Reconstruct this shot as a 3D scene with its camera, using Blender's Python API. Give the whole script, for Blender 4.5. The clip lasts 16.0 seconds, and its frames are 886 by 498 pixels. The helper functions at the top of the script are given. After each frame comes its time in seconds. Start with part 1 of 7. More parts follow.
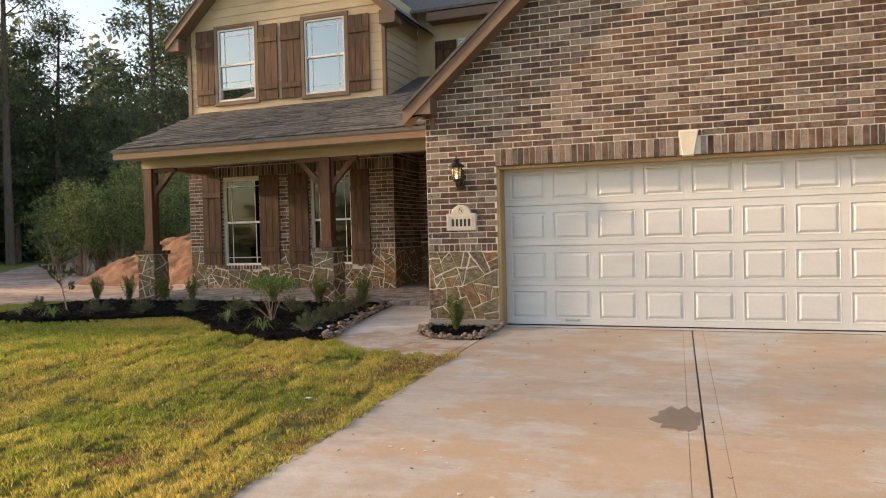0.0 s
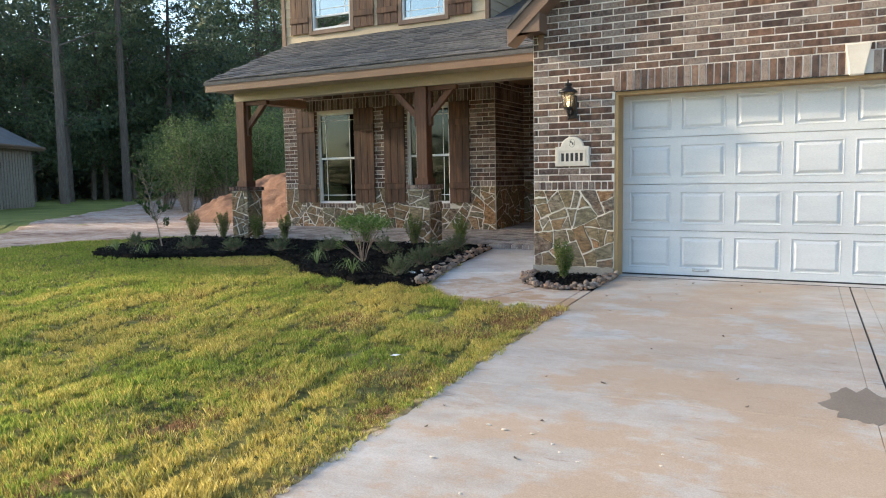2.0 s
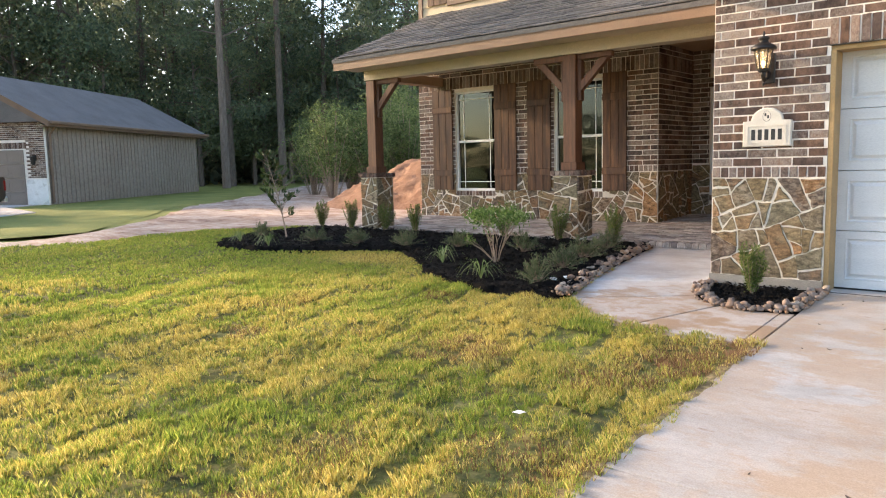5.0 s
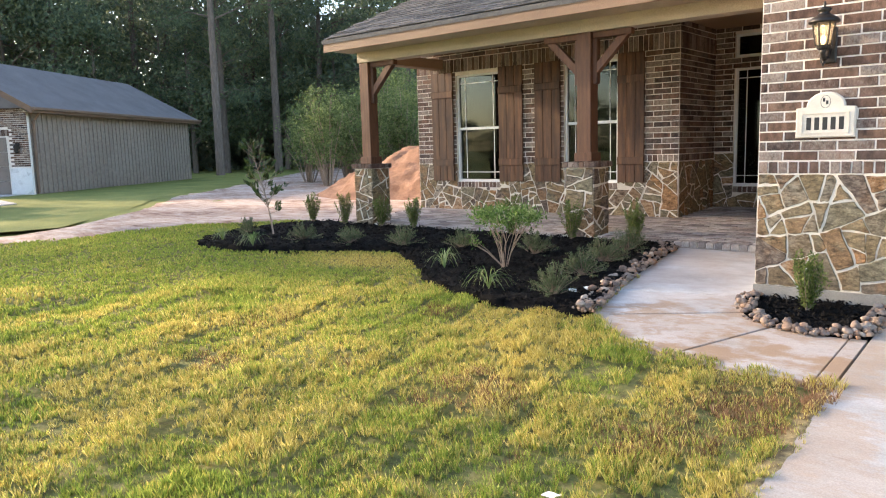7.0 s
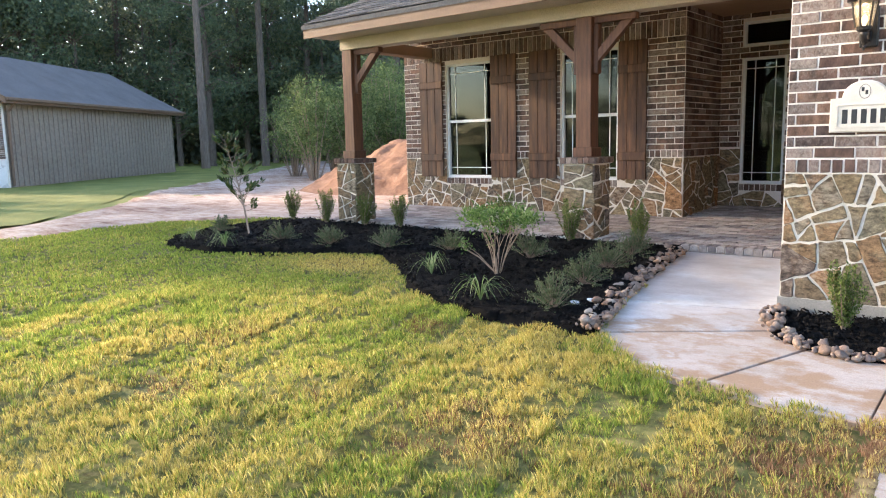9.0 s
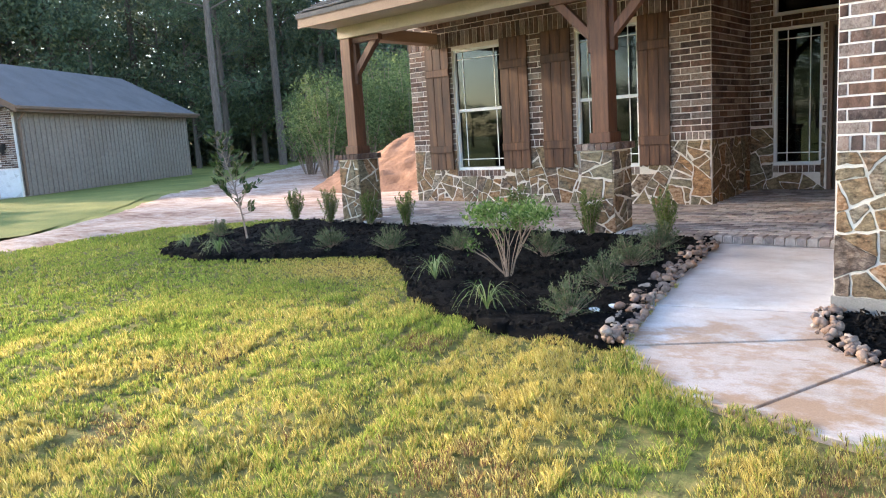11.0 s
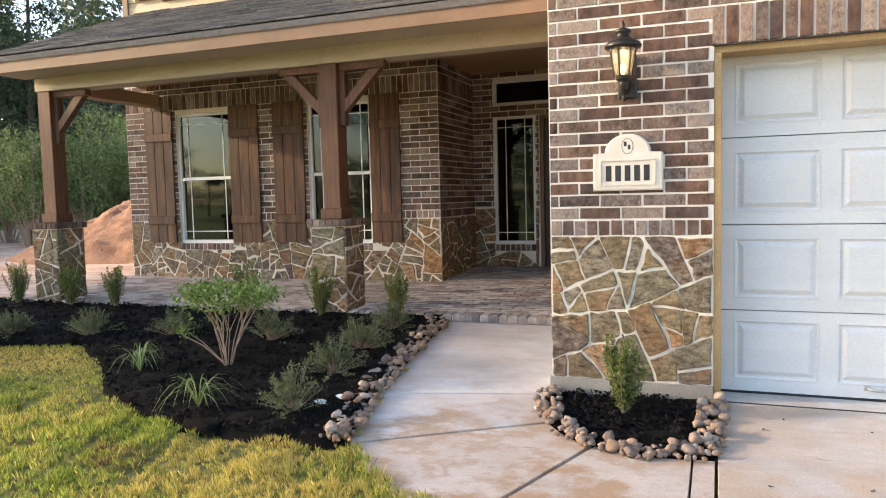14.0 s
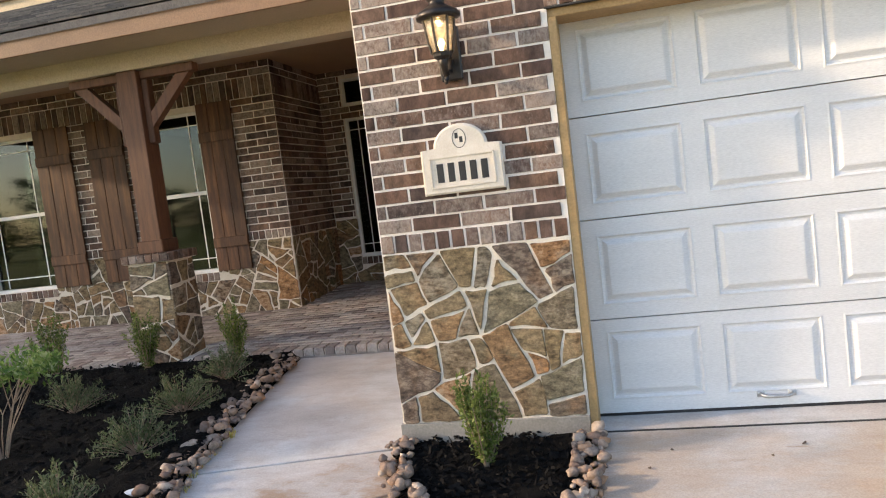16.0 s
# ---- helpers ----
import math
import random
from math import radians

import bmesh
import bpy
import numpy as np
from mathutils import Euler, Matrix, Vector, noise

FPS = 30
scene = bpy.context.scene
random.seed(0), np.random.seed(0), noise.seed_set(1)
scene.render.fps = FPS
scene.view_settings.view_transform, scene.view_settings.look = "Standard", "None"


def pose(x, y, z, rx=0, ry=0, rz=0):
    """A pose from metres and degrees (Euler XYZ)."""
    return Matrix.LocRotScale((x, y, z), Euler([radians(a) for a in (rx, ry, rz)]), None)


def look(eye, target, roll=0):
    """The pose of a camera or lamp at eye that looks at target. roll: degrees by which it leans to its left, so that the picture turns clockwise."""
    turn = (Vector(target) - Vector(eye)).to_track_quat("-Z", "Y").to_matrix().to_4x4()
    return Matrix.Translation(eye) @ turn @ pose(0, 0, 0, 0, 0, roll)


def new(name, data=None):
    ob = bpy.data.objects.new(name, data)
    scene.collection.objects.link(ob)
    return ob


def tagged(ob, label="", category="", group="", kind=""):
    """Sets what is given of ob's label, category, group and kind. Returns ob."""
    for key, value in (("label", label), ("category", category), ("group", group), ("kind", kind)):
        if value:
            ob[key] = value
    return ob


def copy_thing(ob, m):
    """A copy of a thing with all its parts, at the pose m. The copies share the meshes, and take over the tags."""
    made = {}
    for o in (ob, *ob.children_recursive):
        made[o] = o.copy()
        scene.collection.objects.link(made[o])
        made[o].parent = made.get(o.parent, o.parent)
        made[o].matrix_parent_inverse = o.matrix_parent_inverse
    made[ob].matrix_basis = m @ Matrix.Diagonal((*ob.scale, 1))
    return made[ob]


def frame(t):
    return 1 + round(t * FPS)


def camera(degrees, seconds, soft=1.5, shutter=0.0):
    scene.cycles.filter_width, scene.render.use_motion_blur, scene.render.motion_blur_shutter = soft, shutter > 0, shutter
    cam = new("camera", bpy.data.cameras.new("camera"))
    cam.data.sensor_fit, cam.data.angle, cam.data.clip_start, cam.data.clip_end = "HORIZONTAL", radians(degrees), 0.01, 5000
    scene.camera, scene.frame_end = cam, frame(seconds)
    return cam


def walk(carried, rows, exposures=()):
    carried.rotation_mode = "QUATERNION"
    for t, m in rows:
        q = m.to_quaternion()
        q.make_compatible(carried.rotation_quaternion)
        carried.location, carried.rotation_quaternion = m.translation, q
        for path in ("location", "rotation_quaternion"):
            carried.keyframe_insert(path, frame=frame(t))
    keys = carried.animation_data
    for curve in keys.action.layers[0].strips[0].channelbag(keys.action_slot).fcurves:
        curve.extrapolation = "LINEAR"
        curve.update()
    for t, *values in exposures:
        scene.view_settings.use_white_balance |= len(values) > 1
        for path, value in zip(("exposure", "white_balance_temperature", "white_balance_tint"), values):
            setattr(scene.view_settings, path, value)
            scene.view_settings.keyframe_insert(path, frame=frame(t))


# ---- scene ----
cam = camera(62.4, 16.0, 1.1)
PATH = [
    (0, (3.612, -9.155, 1.206), (2.915, -7.281, 1.168), -1.4),
    (0.5, (3.532, -8.917, 1.172), (2.801, -7.059, 1.068), -1.2),
    (1, (3.447, -8.713, 1.148), (2.667, -6.877, 0.998), -0.9),
    (1.5, (3.283, -8.515, 1.174), (2.429, -6.715, 0.993), -1.2),
    (2, (3.194, -8.267, 1.152), (2.251, -6.514, 0.958), -1.0),
    (2.5, (3.08, -8.082, 1.142), (2.046, -6.382, 0.939), -0.8),
    (3, (2.912, -7.829, 1.154), (1.802, -6.178, 0.948), -0.3),
    (3.5, (2.837, -7.584, 1.184), (1.664, -5.978, 0.973), -0.5),
    (4, (2.738, -7.411, 1.194), (1.517, -5.842, 0.98), -0.5),
    (4.5, (2.572, -7.188, 1.188), (1.313, -5.65, 0.966), -1.0),
    (4.7, (2.54, -7.063, 1.165), (1.263, -5.54, 0.943), -1.3),
    (7, (1.846, -6.169, 1.258), (0.572, -4.652, 0.985), -1.6),
    (7.5, (1.75, -6.031, 1.258), (0.5, -4.494, 0.982), -1.4),
    (8, (1.656, -5.787, 1.255), (0.402, -4.252, 0.991), -1.0),
    (8.5, (1.477, -5.681, 1.288), (0.229, -4.139, 1.034), -1.5),
    (8.7, (1.453, -5.664, 1.279), (0.201, -4.128, 1.008), -1.1),
    (10.8, (1.127, -5.001, 1.206), (-0.155, -3.498, 0.892), -3.3),
    (11, (1.121, -4.97, 1.234), (-0.181, -3.483, 0.926), -3.6),
    (11.5, (1.061, -4.827, 1.218), (-0.26, -3.355, 0.919), -4.9),
    (12, (0.978, -4.774, 1.255), (-0.3, -3.261, 0.976), -6.0),
    (12.5, (0.958, -4.744, 1.274), (-0.255, -3.168, 1.06), -5.1),
    (13, (0.96, -4.675, 1.285), (-0.086, -2.978, 1.127), -3.1),
    (13.5, (0.98, -4.585, 1.281), (0.14, -2.775, 1.149), -1.7),
    (14, (1.007, -4.57, 1.254), (0.298, -2.706, 1.109), -1.4),
    (14.5, (1.073, -4.409, 1.219), (0.43, -2.522, 1.056), -1.5),
    (15, (1.094, -4.183, 1.231), (0.481, -2.288, 1.049), -2.3),
    (15.5, (1.12, -3.922, 1.263), (0.675, -1.98, 1.085), -4.3),
    (16, (1.154, -3.61, 1.28), (0.709, -1.667, 1.121), -7.0),
]
walk(cam, [(t, look(eye, target, roll)) for t, eye, target, roll in PATH],
     exposures=[(0, 1.05, 7500, 15), (0.5, 1.12, 6450, 9), (1, 1.17, 5900, 7), (2, 1.34, 5750, 5), (3, 1.52, 6050, 8), (4, 1.7, 6500, 13), (7, 2.07, 6200, 13), (8.7, 2.15, 5900, 13), (11, 2.23, 5700, 12), (12.5, 2.25, 5600, 12), (13.0, 2.13, 5900, 12), (13.5, 2.0, 6300, 13), (14.5, 1.89, 6450, 13), (15.2, 1.85, 6450, 13), (16, 1.67, 6400, 13)])

# ---- world and sun ----
SUN_EL, SUN_AZ = 18.0, 257.0      # degrees above the horizon; compass turn from +y towards +x
world = bpy.data.worlds.new("sky")
scene.world = world
world.use_nodes = True
wn = world.node_tree
sky = wn.nodes.new("ShaderNodeTexSky")
sky.sky_type = "NISHITA"
sky.sun_disc = False
sky.sun_elevation = radians(SUN_EL)
sky.sun_rotation = radians(SUN_AZ)
sky.dust_density = 1.8
sky.air_density = 1.0
wn.nodes["Background"].inputs[1].default_value = 0.15
wn.links.new(sky.outputs[0], wn.nodes["Background"].inputs[0])
sun_way = Vector((math.sin(radians(SUN_AZ)) * math.cos(radians(SUN_EL)), math.cos(radians(SUN_AZ)) * math.cos(radians(SUN_EL)), math.sin(radians(SUN_EL))))
sun = new("sun", bpy.data.lights.new("sun", "SUN"))
sun.data.energy, sun.data.angle, sun.data.color = 3.5, radians(2.2), (1.0, 0.74, 0.46)
sun.matrix_world = look(sun_way * 60, (0, 0, 0))

# ---- mesh tools ----
class Geo:
    """Vertices and faces of one mesh, gathered and then linked."""
    def __init__(self):
        self.v, self.f, self.m = [], [], None

    def quad_grid(self, rows):
        b, n = len(self.v), len(rows[0])
        for r in rows:
            self.v += [tuple(p) for p in r]
        for j in range(len(rows) - 1):
            for i in range(n - 1):
                a = b + j * n + i
                self.f.append((a, a + 1, a + 1 + n, a + n))

    def box(self, x0, x1, y0, y1, z0, z1, c=0.0):
        """A box, with chamfered edges if c is given."""
        b = len(self.v)
        if c <= 0:
            self.v += [(x, y, z) for z in (z0, z1) for y in (y0, y1) for x in (x0, x1)]
            self.f += [tuple(b + i for i in q) for q in ((0, 2, 3, 1), (4, 5, 7, 6), (0, 1, 5, 4), (2, 6, 7, 3), (0, 4, 6, 2), (1, 3, 7, 5))]
            return
        bm = bmesh.new()
        bmesh.ops.create_cube(bm, size=1)
        for w in bm.verts:
            w.co = ((x0 + x1) / 2 + w.co.x * (x1 - x0), (y0 + y1) / 2 + w.co.y * (y1 - y0), (z0 + z1) / 2 + w.co.z * (z1 - z0))
        bmesh.ops.bevel(bm, geom=bm.edges[:], offset=c, segments=1, affect="EDGES")
        self.take(bm)

    def take(self, bm, m=None):
        b = len(self.v)
        bm.verts.index_update()
        for w in bm.verts:
            self.v.append(tuple(m @ w.co if m else w.co))
        for f in bm.faces:
            self.f.append(tuple(b + w.index for w in f.verts))
        bm.free()

    def slab(self, poly, put, w0, w1, c=0.004):
        """A prism over the outline poly (counter-clockwise), from depth w0 to w1, its front edge chamfered by c; put maps (u, v, w) to a place."""
        b, n = len(self.v), len(poly)
        cu, cv = sum(p[0] for p in poly) / n, sum(p[1] for p in poly) / n
        for w in (w0, w1 - c):
            self.v += [tuple(put(u, v, w)) for u, v in poly]
        for u, v in poly:
            d = math.hypot(u - cu, v - cv) + 1e-6
            k = max(0.3, 1 - 1.4 * c / d)
            self.v.append(tuple(put(cu + (u - cu) * k, cv + (v - cv) * k, w1)))
        for r in (0, n):
            for i in range(n):
                j = (i + 1) % n
                self.f.append((b + r + i, b + r + j, b + r + n + j, b + r + n + i))
        self.f.append(tuple(b + 2 * n + i for i in range(n)))

    def tube(self, pts, radii, n=8, caps=True):
        b, pts = len(self.v), [Vector(p) for p in pts]
        for i, p in enumerate(pts):
            t = (pts[min(i + 1, len(pts) - 1)] - pts[max(i - 1, 0)]).normalized()
            a = t.cross(Vector((0.31, 0.87, 0.38))).normalized()
            e = t.cross(a)
            for k in range(n):
                q = 2 * math.pi * k / n
                self.v.append(tuple(p + float(radii[i]) * (math.cos(q) * a + math.sin(q) * e)))
        for i in range(len(pts) - 1):
            for k in range(n):
                l = (k + 1) % n
                self.f.append((b + i * n + k, b + i * n + l, b + (i + 1) * n + l, b + (i + 1) * n + k))
        if caps:
            self.f.append(tuple(b + k for k in reversed(range(n))))
            self.f.append(tuple(b + (len(pts) - 1) * n + k for k in range(n)))

    def lathe(self, prof, c=(0, 0, 0), n=16):
        b = len(self.v)
        for r, z in prof:
            for k in range(n):
                q = 2 * math.pi * k / n
                self.v.append((c[0] + r * math.cos(q), c[1] + r * math.sin(q), c[2] + z))
        for i in range(len(prof) - 1):
            for k in range(n):
                l = (k + 1) % n
                self.f.append((b + i * n + k, b + i * n + l, b + (i + 1) * n + l, b + (i + 1) * n + k))
        self.f.append(tuple(b + k for k in reversed(range(n))))
        self.f.append(tuple(b + (len(prof) - 1) * n + k for k in range(n)))

    def mesh(self, name, mat=None, smooth=False):
        me = bpy.data.meshes.new(name)
        me.from_pydata(self.v, [], self.f)
        if mat:
            me.materials.append(mat)
        if smooth:
            me.polygons.foreach_set("use_smooth", [True] * len(me.polygons))
        me.update()
        return me


def part(name, geo, mat, parent=None, label="", smooth=False):
    """Links geo as one mesh object under parent."""
    me = geo if isinstance(geo, bpy.types.Mesh) else geo.mesh(name, mat, smooth)
    ob = new(name, me)
    ob.parent = parent
    if label:
        ob["label"] = label
    return ob


def thing(name, label, category, group="", at=None):
    """An Empty at the base of a thing."""
    ob = new(name)
    ob.empty_display_size = 0.1
    if at is not None:
        ob.location = at
    return tagged(ob, label, category, group)


def structure(name, geo, mat, label, category, smooth=False):
    return tagged(part(name, geo, mat, None, "", smooth), label, category, "", "structure")


def soup(name, v, f, mat, parent=None, values=None):
    """A mesh from numpy arrays: vertices and equal-sided faces; values: named numbers for each vertex."""
    me = bpy.data.meshes.new(name)
    n = f.shape[1]
    me.vertices.add(len(v))
    me.vertices.foreach_set("co", np.asarray(v, dtype=np.float32).ravel())
    me.loops.add(f.size)
    me.loops.foreach_set("vertex_index", f.astype(np.int32).ravel())
    me.polygons.add(len(f))
    me.polygons.foreach_set("loop_start", np.arange(0, f.size, n, dtype=np.int32))
    me.polygons.foreach_set("loop_total", np.full(len(f), n, dtype=np.int32))
    me.materials.append(mat)
    me.update(calc_edges=True)
    for key, val in (values or {}).items():
        me.attributes.new(key, "FLOAT", "POINT").data.foreach_set("value", np.asarray(val, dtype=np.float32))
    ob = new(name, me)
    ob.parent = parent
    return ob


def clip(poly, a, b, c):
    """The part of a convex outline where a*u + b*v <= c."""
    out = []
    for i, p in enumerate(poly):
        q = poly[(i + 1) % len(poly)]
        dp, dq = a * p[0] + b * p[1] - c, a * q[0] + b * q[1] - c
        if dp <= 0:
            out.append(p)
        if (dp < 0 < dq) or (dq < 0 < dp):
            k = dp / (dp - dq)
            out.append((p[0] + k * (q[0] - p[0]), p[1] + k * (q[1] - p[1])))
    return out


def inside(p, poly):
    x, y, c = p[0], p[1], False
    for i in range(len(poly)):
        (x1, y1), (x2, y2) = poly[i], poly[i - 1]
        if (y1 > y) != (y2 > y) and x < (x2 - x1) * (y - y1) / (y2 - y1) + x1:
            c = not c
    return c


def inside_np(x, y, poly):
    c = np.zeros(x.shape, bool)
    for i in range(len(poly)):
        (x1, y1), (x2, y2) = poly[i], poly[i - 1]
        if y1 == y2:
            continue
        hit = ((y1 > y) != (y2 > y)) & (x < (x2 - x1) * (y - y1) / (y2 - y1) + x1)
        c ^= hit
    return c


def wall_frame(origin, along):
    """Maps (u along, v up, w outwards) to a place; the outward side lies to the right of the way along."""
    o, a = Vector(origin), Vector(along).normalized()
    out = a.cross(Vector((0, 0, 1)))
    return lambda u, v, w: o + u * a + w * out + Vector((0, 0, v))


# ---- node helpers ----
def material(name):
    m = bpy.data.materials.new(name)
    m.use_nodes = True
    return m, m.node_tree.nodes, m.node_tree.links, m.node_tree.nodes["Principled BSDF"]


def noise_node(N, L, scale, detail=4, rough=0.6, coord="Object", vec=None, stretch=None):
    n = N.new("ShaderNodeTexNoise")
    n.inputs["Scale"].default_value, n.inputs["Detail"].default_value, n.inputs["Roughness"].default_value = scale, detail, rough
    if vec is None:
        if coord == "World":
            vec = N.new("ShaderNodeNewGeometry").outputs["Position"]
        else:
            vec = N.new("ShaderNodeTexCoord").outputs[coord]
    if stretch:
        mp = N.new("ShaderNodeMapping")
        mp.inputs["Scale"].default_value = stretch
        L.new(vec, mp.inputs[0])
        vec = mp.outputs[0]
    L.new(vec, n.inputs["Vector"])
    return n.outputs["Fac"]


def ramp(N, L, fac, stops):
    r = N.new("ShaderNodeValToRGB")
    e = r.color_ramp.elements
    while len(e) < len(stops):
        e.new(0.5)
    for k, (p, c) in zip(e, stops):
        k.position, k.color = p, (*c, 1) if len(c) == 3 else c
    L.new(fac, r.inputs[0])
    return r.outputs[0]


def mix(N, L, fac, a, b, mode="MIX"):
    x = N.new("ShaderNodeMix")
    x.data_type, x.blend_type = "RGBA", mode
    for sock, val in ((x.inputs[0], fac), (x.inputs[6], a), (x.inputs[7], b)):
        if isinstance(val, (int, float)):
            sock.default_value = val
        elif isinstance(val, tuple):
            sock.default_value = (*val, 1)
        else:
            L.new(val, sock)
    return x.outputs[2]


def maths(N, L, op, a, b=0.0):
    x = N.new("ShaderNodeMath")
    x.operation = op
    for sock, val in ((x.inputs[0], a), (x.inputs[1], b)):
        if isinstance(val, (int, float)):
            sock.default_value = val
        else:
            L.new(val, sock)
    return x.outputs[0]


def bump(N, L, bsdf, height, strength=0.3, dist=0.01):
    b = N.new("ShaderNodeBump")
    b.inputs["Strength"].default_value, b.inputs["Distance"].default_value = strength, dist
    L.new(height, b.inputs["Height"])
    L.new(b.outputs[0], bsdf.inputs["Normal"])


def grained(name, stops, scale=8, rough=0.8, fine=60, bump_s=0.25, bump_d=0.004, vary=0.0, coord="World", stretch=None, spec=0.4, metal=0.0, fine_mix=0.35):
    """A surface of mottled colour: a broad noise through a ramp, fine grain over it, and a little variation from thing to thing."""
    m, N, L, B = material(name)
    broad = noise_node(N, L, scale, 5, 0.6, coord, stretch=stretch)
    grain = noise_node(N, L, fine, 3, 0.7, coord, stretch=stretch)
    col = ramp(N, L, broad, stops)
    col = mix(N, L, fine_mix, col, ramp(N, L, grain, [(0.3, (0.25, 0.25, 0.25)), (0.7, (0.75, 0.75, 0.75))]), "OVERLAY")
    if vary:
        info = N.new("ShaderNodeObjectInfo").outputs["Random"]
        isle = N.new("ShaderNodeNewGeometry").outputs["Random Per Island"]
        both = maths(N, L, "FRACT", maths(N, L, "ADD", info, isle))
        col = mix(N, L, vary, col, ramp(N, L, both, [(0.0, (0.12, 0.12, 0.12)), (1.0, (0.88, 0.88, 0.88))]), "OVERLAY")
    L.new(col, B.inputs["Base Color"])
    B.inputs["Roughness"].default_value = rough
    B.inputs["Specular IOR Level"].default_value = spec
    B.inputs["Metallic"].default_value = metal
    if bump_s:
        bump(N, L, B, mix(N, L, 0.5, broad, grain), bump_s, bump_d)
    return m

# ---- materials ----
def pieces(name, tones, wash, wash_amount, rough=0.85, scale=9.0, streak=(1, 1, 1), bump_s=0.5, bump_d=0.006, mottle=0.45):
    """Bricks, stones, shingles and pavers: a tone for each piece, a pale wash in patches, grain and relief."""
    m, N, L, B = material(name)
    info = N.new("ShaderNodeObjectInfo").outputs["Random"]
    isle = N.new("ShaderNodeNewGeometry").outputs["Random Per Island"]
    pick = maths(N, L, "FRACT", maths(N, L, "ADD", info, isle))
    r = N.new("ShaderNodeValToRGB")
    r.color_ramp.interpolation = "CONSTANT"
    e = r.color_ramp.elements
    while len(e) < len(tones):
        e.new(0.5)
    for k, c in enumerate(tones):
        e[k].position, e[k].color = k / len(tones), (*c, 1)
    L.new(pick, r.inputs[0])
    broad = noise_node(N, L, scale, 4, 0.65, "World", stretch=streak)
    grain = noise_node(N, L, scale * 11, 3, 0.7, "World", stretch=streak)
    col = mix(N, L, mottle, r.outputs[0], ramp(N, L, broad, [(0.3, (0.15, 0.15, 0.15)), (0.7, (0.85, 0.85, 0.85))]), "OVERLAY")
    col = mix(N, L, 0.35, col, ramp(N, L, grain, [(0.3, (0.25, 0.25, 0.25)), (0.7, (0.78, 0.78, 0.78))]), "OVERLAY")
    jit = maths(N, L, "FRACT", maths(N, L, "MULTIPLY", pick, 7.31))
    patch = maths(N, L, "MULTIPLY", noise_node(N, L, scale * 2.6, 4, 0.75, "World"), maths(N, L, "ADD", jit, 0.45))
    amount = ramp(N, L, patch, [(0.42, (0, 0, 0)), (0.78, (wash_amount,) * 3)])
    col = mix(N, L, amount, col, wash)
    smear = maths(N, L, "MULTIPLY", noise_node(N, L, scale * 6.0, 5, 0.8, "World", stretch=streak), maths(N, L, "ADD", maths(N, L, "MULTIPLY", jit, 0.5), 0.75))
    col = mix(N, L, ramp(N, L, smear, [(0.52, (0, 0, 0)), (0.68, (wash_amount,) * 3)]), col, wash)
    L.new(col, B.inputs["Base Color"])
    B.inputs["Roughness"].default_value = rough
    B.inputs["Specular IOR Level"].default_value = 0.3
    bump(N, L, B, mix(N, L, 0.4, broad, grain), bump_s, bump_d)
    return m


MORTAR = grained("mortar", [(0.3, (0.72, 0.655, 0.58)), (0.7, (0.85, 0.785, 0.71))], 14, 0.95, 130, 0.6, 0.006)
STONE_MORTAR = grained("stone mortar", [(0.3, (0.63, 0.57, 0.47)), (0.7, (0.80, 0.74, 0.64))], 11, 0.95, 110, 0.8, 0.010)
BRICK = pieces("washed clay brick", [(0.092, 0.055, 0.043), (0.118, 0.070, 0.051), (0.145, 0.083, 0.057), (0.092, 0.062, 0.051), (0.155, 0.092, 0.062), (0.110, 0.070, 0.055), (0.072, 0.049, 0.042), (0.128, 0.080, 0.059), (0.105, 0.063, 0.047)], (0.42, 0.355, 0.305), 0.45, 0.85, 9.0, (1.6, 1.6, 0.9), 0.6, 0.007, 0.95)
